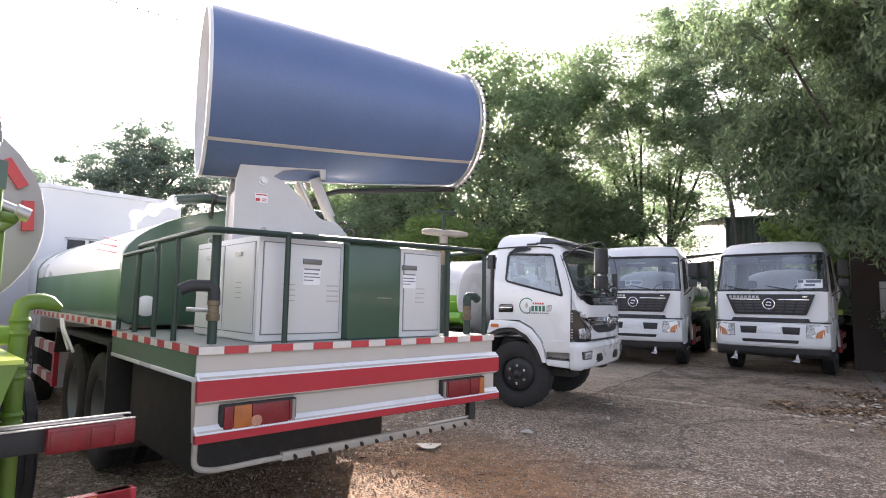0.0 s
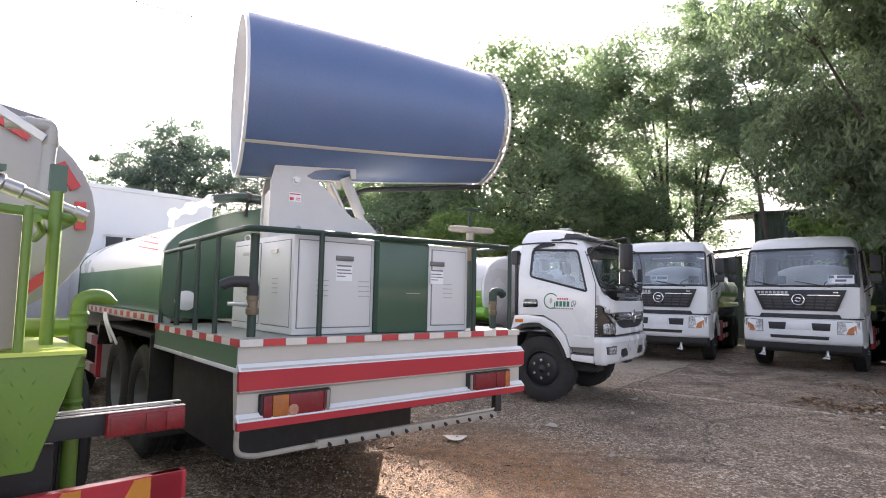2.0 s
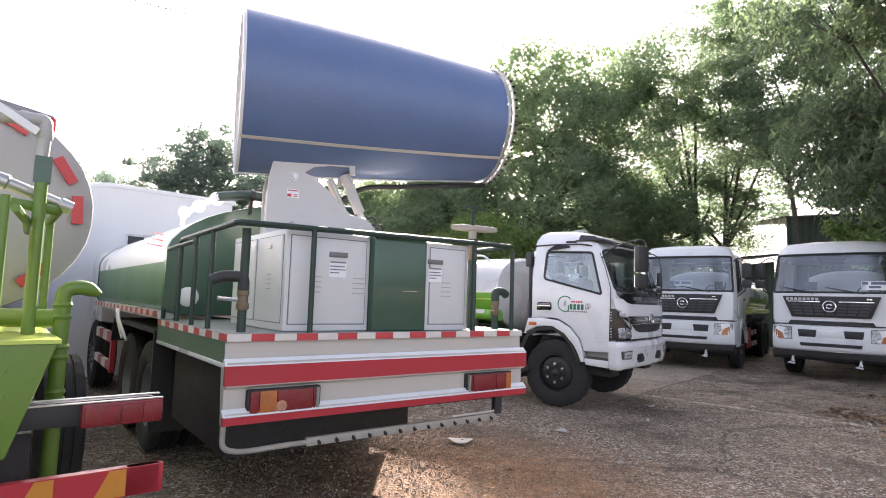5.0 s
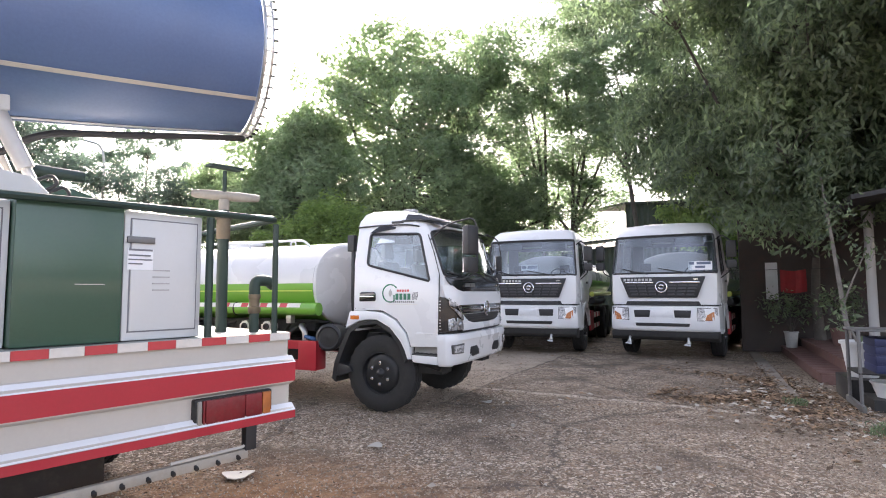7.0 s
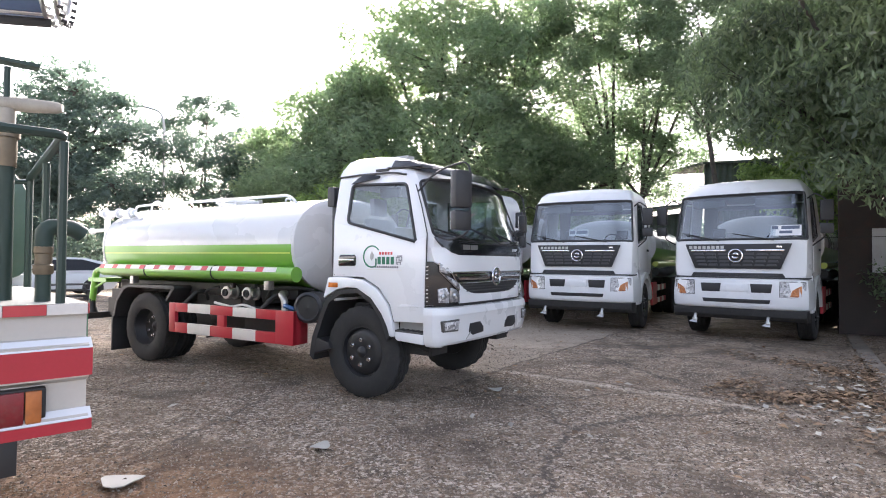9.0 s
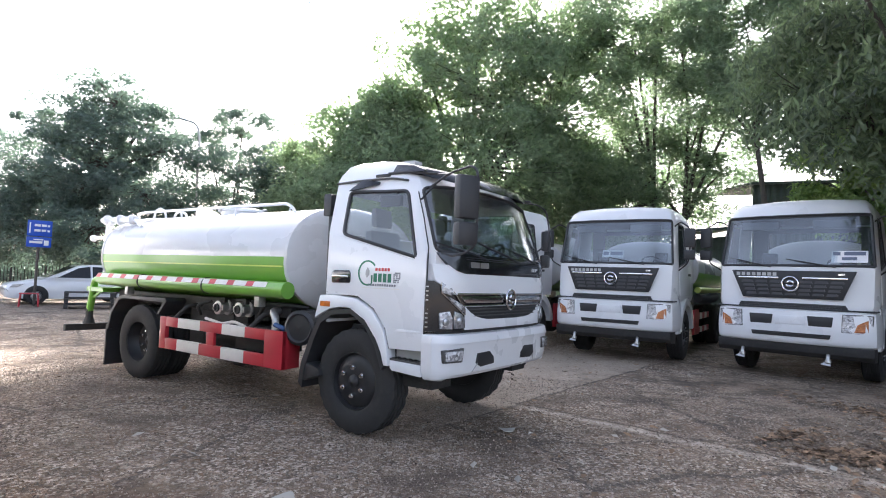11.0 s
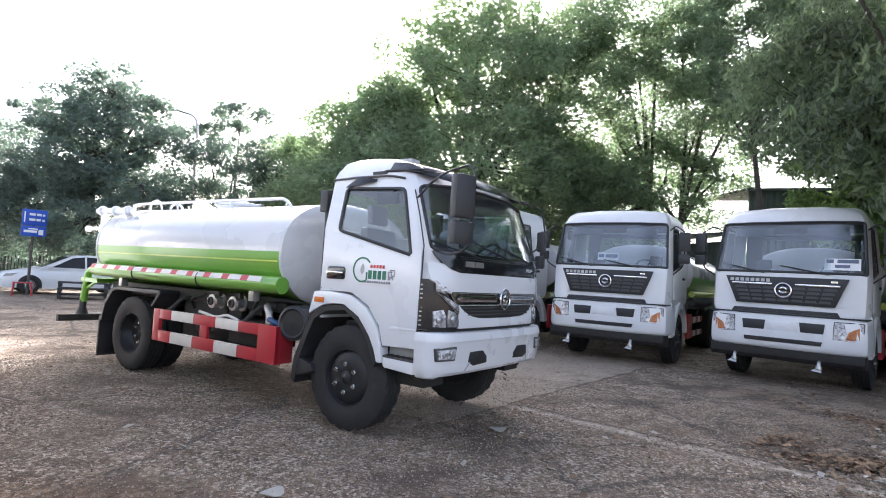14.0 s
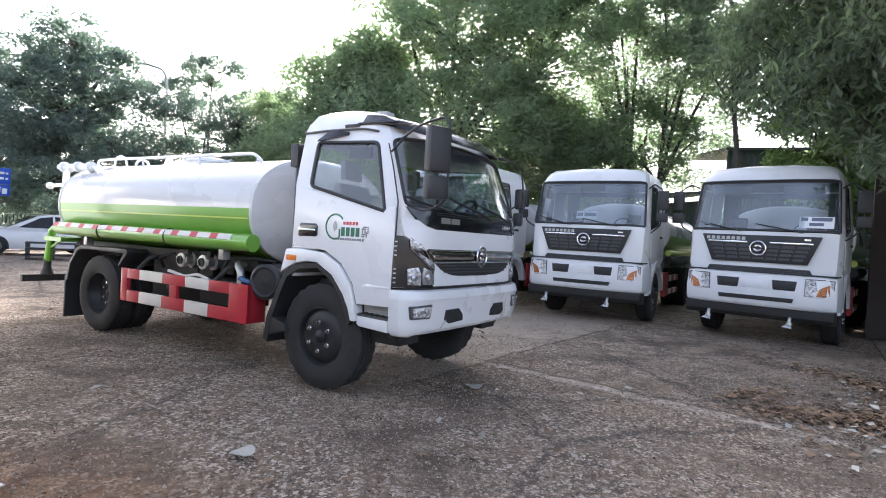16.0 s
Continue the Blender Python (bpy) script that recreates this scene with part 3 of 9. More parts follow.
def wiper(parent, base, tip, blade=0.28):
    b0, t0 = Vector(base), Vector(tip)
    bm = B()
    tube(bm, [b0, b0.lerp(t0, 0.45) + Vector((0.03, 0, 0)), t0], 0.011, 6)
    d = (t0 - b0).normalized()
    tube(bm, [t0 - d * blade + Vector((0.005, 0, 0)), t0 + d * blade * 0.7 + Vector((0.005, 0, 0))], 0.009, 6)
    return part("wiper", bm, BLACK, parent)


def mirror(parent, arms, centre, size, small, yaw=0, thin=0.013):
    """A big and a small mirror head on bent black arms."""
    bm = B()
    for a in arms:
        tube(bm, rounded(a, 0.06, 3), thin, 8)
    mt = part("mirror_arm", bm, BLACK, parent)
    for c, (w, h) in ((centre, size), small):
        bm = B()
        box(bm, (-0.04, -w / 2, -h / 2), (0.05, w / 2, h / 2))
        head = part("mirror_head", bm, BLACK, mt, "black plastic mirror housing", bevel=0.025, m=pose(*c, 0, 0, yaw))
        bm = B()
        box(bm, (-0.046, -w * 0.43, -h * 0.44), (-0.041, w * 0.43, h * 0.44))
        part("mirror_glass", bm, CHROME, head)
    return mt


def emblem(parent, c, r, normal=(1, 0, 0)):
    """A plain ring badge with two facing crescents."""
    nrm = Vector(normal).normalized()
    s = Vector((0, 0, 1)).cross(nrm).normalized()
    u = nrm.cross(s)
    c = Vector(c)
    bm = B()
    tube(bm, [c + (s * math.cos(a) + u * math.sin(a)) * r for a in [2 * math.pi * k / 28 for k in range(29)]], r * 0.13, 8, False)
    for q in (0, math.pi):
        pts = [c + nrm * 0.004 + (s * math.cos(a + q) + u * math.sin(a + q)) * (r * 0.48) + u * (0.12 * r if q else -0.12 * r) for a in [0.3 + 2.2 * k / 10 for k in range(11)]]
        tube(bm, pts, [r * (0.05 + 0.16 * math.sin(math.pi * k / 10)) for k in range(11)], 8)
    return part("emblem", bm, CHROME, parent, "chrome ring badge")


def bars(parent, origin, right, up, rows, mat, depth=0.003, name="lettering"):
    """Unreadable or left-out writing as plain bars: rows of (x, y, width, height) on a face."""
    o, r, u = Vector(origin), Vector(right).normalized(), Vector(up).normalized()
    nrm = r.cross(u)
    bm = B()
    for x, y, w, h in rows:
        pts = [o + r * (x + a * w) + u * (y + c * h) for a, c in ((0, 0), (1, 0), (1, 1), (0, 1))]
        loft(bm, [[p for p in pts], [p + nrm * depth for p in pts]])
    return part(name, bm, mat, parent)


GRILLE = surface("grille_grey", (0.055, 0.056, 0.06), 0.4, vary=0.1)


# ---- heavy water truck with a flat-fronted cab ----
def heavy_cab(t):
    """Front face at x = 0, the truck looks along +x."""
    R = [
        ring_of(1.20, -2.08, -0.02, 1.13, 0.18, 0.05, -1.75, -0.62),
        ring_of(1.30, -2.08, -0.02, 1.155, 0.18, 0.05, -1.75, -0.62),
        ring_of([2.0, 2.0, 1.87, 1.88, 1.915, 1.925, 1.925, 1.925], -2.08, -0.05, 1.16, 0.16, 0.07, -1.30, -0.50),
        ring_of([2.74, 2.74, 2.74, 2.755, 2.77, 2.78, 2.785, 2.785], -2.05, -0.26, 1.09, 0.14, 0.08, -1.24, -0.72),
        ring_of(2.84, -2.03, -0.285, 1.07, 0.16, 0.09, -1.25, -0.76),
        ring_of(2.96, -1.99, -0.33, 1.03, 0.19, 0.10, -1.25, -0.80),
        ring_of(3.05, -1.92, -0.43, 0.95, 0.22, 0.12, -1.25, -0.88),
        ring_of(3.09, -1.75, -0.62, 0.78, 0.25, 0.12, -1.20, -1.02),
    ]
    screen = [4, 5, 6, 7, 8, 9]
    holes = {(2, j) for j in screen} | {(2, 1), (2, 12), (2, 14)}
    bm = B()
    shell(bm, R, holes)
    body = part("cab_body", bm, WHITE, t, "glossy white steel cab", smooth=30)
    sol = body.modifiers.new("thickness", "SOLIDIFY")
    sol.thickness, sol.offset = 0.03, -1
    w = part("windscreen", pane(R, 2, screen), DARKSCREEN, t, "large tinted windscreen")
    part("seal", frame_strip(R, 2, screen, 0.022), BLACK, w)
    for j in (1, 12):
        w = part("side_window", pane(R, 2, [j]), DARKSCREEN, t)
        part("seal", frame_strip(R, 2, [j]), BLACK, w)
    # black band above the windscreen, wipers and inner things
    bm = B()
    a = R[3]
    pts = [a[j] + Vector((0.008, 0, 0)) for j in range(4, 11)]
    loft(bm, [[p + Vector((0, 0, -0.035)) for p in pts], [p + Vector((-0.005, 0, 0.02)) for p in pts]], caps=False, close=False)
    part("screen_band", bm, BLACK, t)
    wiper(t, (-0.03, 0.62, 1.90), (-0.07, 0.10, 2.00), 0.26)
    wiper(t, (-0.03, -0.30, 1.90), (-0.07, -0.82, 2.02), 0.24)
    seat(t, -1.15, 0.62, 1.35)
    seat(t, -1.15, -0.62, 1.35)
    steering(t, -0.68, 0.62, 1.92)
    bm = B()
    prism(bm, [(-0.62, 1.35), (-0.16, 1.35), (-0.16, 1.80), (-0.30, 1.88), (-0.58, 1.84)], "y", -1.0, 1.0)
    part("dashboard", bm, BLACK, t, bevel=0.02)
    bm = B()
    box(bm, (-2.0, -1.06, 1.2), (-1.97, 1.06, 1.96))
    for q in (-1, 1):
        box(bm, (-2.0, min(q * 0.76, q * 1.03), 1.96), (-1.97, max(q * 0.76, q * 1.03), 2.72))
    box(bm, (-2.0, -0.76, 2.63), (-1.97, 0.76, 2.72))
    box(bm, (-1.95, -0.98, 2.76), (-0.50, 0.98, 2.79))
    part("cab_lining", bm, LININGGREY, t, "grey padded cab lining round the rear window")
    for q in (-1, 1):
        bm = B()
        prism(bm, [(-0.56, 2.70), (-0.34, 2.70), (-0.36, 2.56), (-0.50, 2.56)], "y", q * 0.55 - 0.30, q * 0.55 + 0.30)
        part("sun_visor", bm, LININGGREY, t, bevel=0.02)
    # grille
    g = [(-0.90, 1.835), (0.90, 1.835), (0.72, 1.375), (-0.72, 1.375)]
    bm = B()
    prism(bm, g, "x", -0.05, 0.012)
    gr = part("grille", bm, BLACK, t, "black slatted front grille", bevel=0.012)
    for i in range(6):
        z = 1.765 - i * 0.068
        hw = 0.72 + (z - 1.375) / 0.46 * 0.18 - 0.06
        bm = B()
        if i == 1:
            for s in (-1, 1):
                bm = B()
                prism(bm, [(s * 0.17, z + 0.03), (s * hw, z + 0.03), (s * hw, z), (s * 0.17, z)], "x", 0.01, 0.035)
                part("grille_trim", bm, CHROME, gr, bevel=0.004)
        elif i > 1:
            n = 7
            for k in range(n):
                y0, y1 = -hw + 2 * hw * k / n + 0.012, -hw + 2 * hw * (k + 1) / n - 0.012
                prism(bm, [(y0, z), (y1, z), (y1 - 0.02, z + 0.042), (y0 + 0.02, z + 0.042)], "x", 0.01, 0.024)
            part("grille_slat", bm, GRILLE, gr)
    emblem(t, (0.045, 0.0, 1.613), 0.118)
    bars(gr, (0.013, -0.82, 1.745), (0, 1, 0), (0, 0, 1), [(0.080 * i, 0, 0.056, 0.056) for i in range(8)], STEEL, name="maker_mark")
    bars(gr, (0.013, 0.66, 1.755), (0, 1, 0), (0, 0, 1), [(0, 0.01, 0.09, 0.03)], CHROME, name="model_mark")
    # black gap and bumper
    bm = B()
    prism(bm, [(-0.80, 1.20), (0.80, 1.20), (0.75, 1.295), (-0.75, 1.295)], "x", -0.2, -0.004)
    part("bumper_gap", bm, BLACK, t)
    for k in range(3):
        bm = B()
        box(bm, (-0.01, -0.70, 1.222 + k * 0.026), (0.006, 0.70, 1.234 + k * 0.026))
        part("gap_slat", bm, GRILLE, t)
    bm = B()
    box(bm, (-0.35, -1.135, 1.195), (-0.055, 1.135, 1.222))
    part("shut_line", bm, BLACK, t)
    def bump_ring(z, hw, x):
        p = [(-0.75, hw), (-0.42, hw), (x - 0.17, hw - 0.04), (x - 0.06, hw - 0.16), (x - 0.01, hw - 0.45), (x, 0)]
        L = [Vector((q[0], q[1], z)) for q in p]
        return L + [Vector((v.x, -v.y, v.z)) for v in L[-2::-1]]
    bm = B()
    loft(bm, [bump_ring(1.20, 1.14, 0.03), bump_ring(1.17, 1.16, 0.06), bump_ring(1.02, 1.172, 0.07), bump_ring(0.92, 1.178, 0.075), bump_ring(0.73, 1.178, 0.064), bump_ring(0.665, 1.170, 0.048), bump_ring(0.635, 1.15, 0.012)], caps=True, close=True)
    bp = part("bumper", bm, WHITE, t, "white moulded bumper", bevel=0.0)
    bm = B()
    tube(bm, [p + Vector((0.004, 0, 0.012)) for p in bump_ring(1.20, 1.145, 0.045)[1:-1]], 0.013, 6)
    part("bumper_seam", bm, BLACK, bp)
    for y0, y1, z0, z1 in ((-0.60, -0.245, 0.94, 1.10), (0.245, 0.60, 0.94, 1.10), (-0.57, 0.57, 0.745, 0.815)):
        bm = B()
        prism(bm, [(y0 + 0.02, z0), (y1 - 0.02, z0), (y1, z1), (y0, z1)], "x", 0.03, 0.076)
        o = part("bumper_opening", bm, BLACK, bp, bevel=0.008)
        if z1 < 0.9:
            bm = B()
            for k in range(3):
                box(bm, (0.07, y0 + 0.04, z0 + 0.014 + k * 0.022), (0.082, y1 - 0.04, z0 + 0.021 + k * 0.022))
            part("opening_slat", bm, CHASSIS, o)
    bm = B()
    box(bm, (0.05, -0.22, 0.95), (0.083, 0.22, 1.09))
    pl = part("number_plate", bm, WHITE, bp, "blank white plate panel", bevel=0.006)
    for s in (-1, 1):
        bm = B()
        a = [Vector((x, s * y, z)) for x, y, z in ((0.03, 0.71, 0.875), (0.03, 0.725, 1.145), (-0.03, 0.98, 1.15), (-0.10, 1.095, 1.14), (-0.10, 1.09, 0.88), (-0.02, 0.99, 0.86))]
        b = [p + Vector((0.042, 0.0, 0)) for p in a]
        loft(bm, [a, b])
        rim = [Vector((p.x + 0.025, p.y, p.z)) for p in a]
        rb = B()
        tube(rb, rim + [rim[0]], 0.012, 6, False)
        part("lamp_surround", rb, BLACK, bp)
        hl = part("headlight", bm, FACETS, bp, "clear headlight with an amber corner", bevel=0.012)
        bm = B()
        a = [Vector((x + 0.03, s * y, z)) for x, y, z in ((0.004, 0.87, 0.885), (-0.020, 0.98, 0.88), (-0.060, 1.045, 0.90), (-0.060, 1.045, 1.08), (-0.030, 0.985, 1.05), (0.0, 0.91, 1.0))]
        loft(bm, [a, [p + Vector((0.022, 0, 0)) for p in a]])
        part("indicator", bm, AMBERFACETS, hl)
    bm = B()
    prism(bm, [(-0.6, 0.635), (-0.015, 0.635), (-0.03, 0.50), (-0.10, 0.43), (-0.5, 0.40)], "y", -1.12, 1.12)
    part("under_bumper", bm, CHASSIS, t, bevel=0.01)
    # water nozzles under the bumper
    for y in (-0.72, 0.52):
        bm = B()
        tube(bm, rounded([(-0.15, y, 0.52), (-0.02, y, 0.48), (0.0, y, 0.40)], 0.05), 0.03, 10)
        lathe(bm, [(0.045, -0.02), (0.05, 0.02), (0.03, 0.05)], (0.0, y, 0.40), (0, 0, -1), 12)
        nz = part("water_nozzle", bm, STEEL, t, "bright duckbill water nozzle")
        bm = B()
        loft(bm, [[(-0.02, y - 0.03, 0.39), (0.02, y - 0.03, 0.39), (0.02, y + 0.03, 0.385), (-0.02, y + 0.03, 0.385)], [(0.02, y - 0.10, 0.345), (0.05, y - 0.10, 0.345), (0.05, y + 0.045, 0.325), (0.02, y + 0.045, 0.325)]])
        part("nozzle_lip", bm, STEEL, nz)
    # doors, arches, mirrors
    for s in (-1, 1):
        bm = B()
        y0, y1 = sorted((s * 1.150, s * 1.168))
        prism(bm, [(-1.72, 1.32), (-0.66, 1.32), (-0.52, 1.86), (-1.66, 1.96)], "y", y0, y1)
        d = part("door", bm, WHITE, t, bevel=0.008)
        bm = B()
        y0, y1 = sorted((s * 1.162, s * 1.197))
        box(bm, (-1.62, y0, 1.72), (-1.45, y1, 1.77))
        part("door_handle", bm, BLACK, d, bevel=0.01)
        bm = B()
        outer = arc(-1.42, 0.52, 0.74, 8, 172, 14)
        inner = arc(-1.42, 0.52, 0.60, 172, 8, 14)
        y0, y1 = sorted((s * 0.82, s * 1.178))
        prism(bm, outer + inner, "y", y0, y1)
        part("wheel_arch", bm, WHITE, t, bevel=0.01)
        bm = B()
        y0, y1 = sorted((s * 0.90, s * 1.165))
        prism(bm, [(-0.78, 0.58), (-0.45, 0.58), (-0.42, 1.26), (-0.62, 1.26)], "y", y0, y1)
        part("step_panel", bm, WHITE, t, bevel=0.01)
        yy = s * 1.40
        mirror(t, [[(-0.45, s * 1.08, 2.66), (-0.30, s * 1.22, 2.74), (-0.22, yy, 2.60), (-0.22, yy, 2.2), (-0.30, yy * 0.97, 1.95), (-0.5, s * 1.15, 1.80)]], (-0.20, yy, 2.42), (0.20, 0.36), ((-0.20, yy, 2.10), (0.20, 0.18)), yaw=s * 8)
    return t


def tank_ring(x, hw, hh, cz, n=28, flat=2.35, low=None):
    """An oval tank section."""
    out = []
    for k in range(n):
        a = 2 * math.pi * (k + 0.5) / n
        c, q = math.cos(a), math.sin(a)
        e = 2 / (low if low and q < 0 else flat)
        out.append(Vector((x, hw * math.copysign(abs(c) ** e, c), cz + hh * math.copysign(abs(q) ** e, q))))
    return out


def tank_body(t, x0, x1, hw, hh, cz, split, low_mat, top_mat, end_mat, line_mat=None, flat=2.35, low=None, dome=1.0):
    """A closed oval tank: upper skin, lower skin below the paint line, and two bulged ends with rolled rims."""
    n = 40
    for name, mat, keep in (("tank_top", top_mat, 1), ("tank_side", low_mat, -1)):
        bm = B()
        a, b = tank_ring(x0, hw, hh, cz, n, flat, low), tank_ring(x1, hw, hh, cz, n, flat, low)
        for k in range(n):
            j = (k + 1) % n
            zk, zj = a[k].z, a[j].z
            if keep * (zk - split) <= 0 and keep * (zj - split) <= 0:
                continue
            def cl(p, q):
                if keep * (p.z - split) >= 0:
                    return p.copy()
                f = (split - p.z) / (q.z - p.z)
                return p.lerp(q, f)
            pk, pj = cl(a[k], a[j]), cl(a[j], a[k])
            quad(bm, pk, pj, Vector((x1, pj.y, pj.z)), Vector((x1, pk.y, pk.z)))
        bmesh.ops.remove_doubles(bm, verts=bm.verts, dist=0.0005)
        part(name, bm, mat, t, smooth=50)
    for x, d in ((x0, -1), (x1, 1)):
        bm = B()
        rings = [tank_ring(x, hw, hh, cz, n, flat, low), tank_ring(x + d * 0.015, hw * 1.012, hh * 1.012, cz, n, flat, low), tank_ring(x + d * 0.05, hw * 1.005, hh * 1.005, cz, n, flat, low)]
        for f, e in ((0.93, 0.085), (0.75, 0.13), (0.5, 0.165), (0.25, 0.185), (0.05, 0.19)):
            rings.append(tank_ring(x + d * (0.05 + (e - 0.05) * dome), hw * f, hh * f, cz, n, flat, low))
        loft(bm, rings, caps=True)
        part("tank_end", bm, end_mat, t, smooth=50)


def heavy_truck(x, y, turn, label, seed):
    t = thing("water_truck", pose(x, y, 0, 0, 0, turn), label, "truck", "white water trucks in a row")
    heavy_cab(t)
    bm = B()
    for s in (-1, 1):
        box(bm, (-8.2, s * 0.42 - 0.04, 0.72), (-0.6, s * 0.42 + 0.04, 0.98))
    for k in range(6):
        box(bm, (-8.1 + k * 1.2, -0.42, 0.76), (-8.0 + k * 1.2, 0.42, 0.94))
    part("chassis", bm, CHASSIS, t)
    tank_body(t, -7.9, -2.75, 1.16, 0.64, 1.90, 1.84, LIME, TANKWHITE, TANKWHITE)
    bm = B()
    tube(bm, [(-7.7, 1.14, 1.44), (-2.8, 1.14, 1.44)], 0.07, 12)
    part("hose_tube", bm, LIMEPALE, t)
    bm = B()
    n = 60
    tube(bm, [(-5.6 + 2.7 * k / n, 1.13, 1.25 - 0.05 * math.sin(math.pi * k / n)) for k in range(n + 1)], [0.105 if k % 2 else 0.085 for k in range(n + 1)], 12)
    part("suction_hose", bm, HOSE, t, "black ribbed suction hose")
    for s in (-1, 1):
        for k in range(6):
            bm = B()
            y0, y1 = sorted((s * 1.13, s * 1.17))
            box(bm, (-4.3 + k * 0.33, y0, 0.78), (-4.3 + k * 0.33 + 0.325, y1, 0.92))
            part("guard_rail", bm, (RED, WHITETAPE)[k % 2], t, "red and white side guard")
            bm = B()
            box(bm, (-4.3 + k * 0.33, y0, 0.48), (-4.3 + k * 0.33 + 0.325, y1, 0.60))
            part("guard_rail", bm, (RED, WHITETAPE)[k % 2], t)
        bm = B()
        y0, y1 = sorted((s * 1.12, s * 1.175))
        box(bm, (-2.80, y0, 0.46), (-2.24, y1, 1.0))
        part("guard_post", bm, RED, t)
        wheel(t, (-1.42, s * 0.99, 0.52), s, 0.52, 0.28)
        for xr in (-5.9, -7.2):
            wheel(t, (xr, s * 1.04, 0.52), s, 0.52, 0.28, deep=True)
            wheel(t, (xr, s * 0.72, 0.52), s, 0.52, 0.28, deep=True)
    return t

def kc_card(t, y, z, w, h, rows):
    bm = B()
    loft(bm, [[Vector((-0.088 - (z - 1.95) * 0.26 - 0.26 * k * h - d, y + j * w, z + k * h)) for j, k in ((0, 0), (1, 0), (1, 1), (0, 1))] for d in (0.004, 0.0)])
    c = part("window_card", bm, PAPER, t, "white paper card behind the windscreen")
    bars(c, (-0.0865 - (z + 0.03 - 1.95) * 0.26, y + 0.02, z + 0.03), (0, 1, 0), (-0.25, 0, 1), rows, INKBLUE, 0.002, "card_print")


a = heavy_truck(3.41, 14.62, -112.0, "white water truck with a green tank stripe, parked in a row", 1)
kc_card(a, -0.22, 2.03, 0.42, 0.15, [(0.0, 0.02, 0.11, 0.07), (0.14, 0.02, 0.24, 0.07)])
c = heavy_truck(6.18, 13.42, -121.0, "white water truck parked under the overhanging tree", 2)
kc_card(c, 0.55, 1.98, 0.48, 0.19, [(0.0, 0.09, 0.1, 0.06), (0.15, 0.09, 0.28, 0.06), (0.12, 0.01, 0.2, 0.05)])
heavy_truck(0.32, 15.0, -115.5, "white water truck half hidden behind the smaller tanker", 3)


VALVE = surface("tarnished_steel", (0.48, 0.47, 0.46), 0.4, metal=0.8, vary=0.3, scale=14, dirt=0.4)
BLUEHOSE = surface("blue_hose", (0.03, 0.09, 0.22), 0.5, vary=0.15)
STEPGREY = surface("step_grey", (0.06, 0.06, 0.06), 0.5, vary=0.15, dirt=0.3)


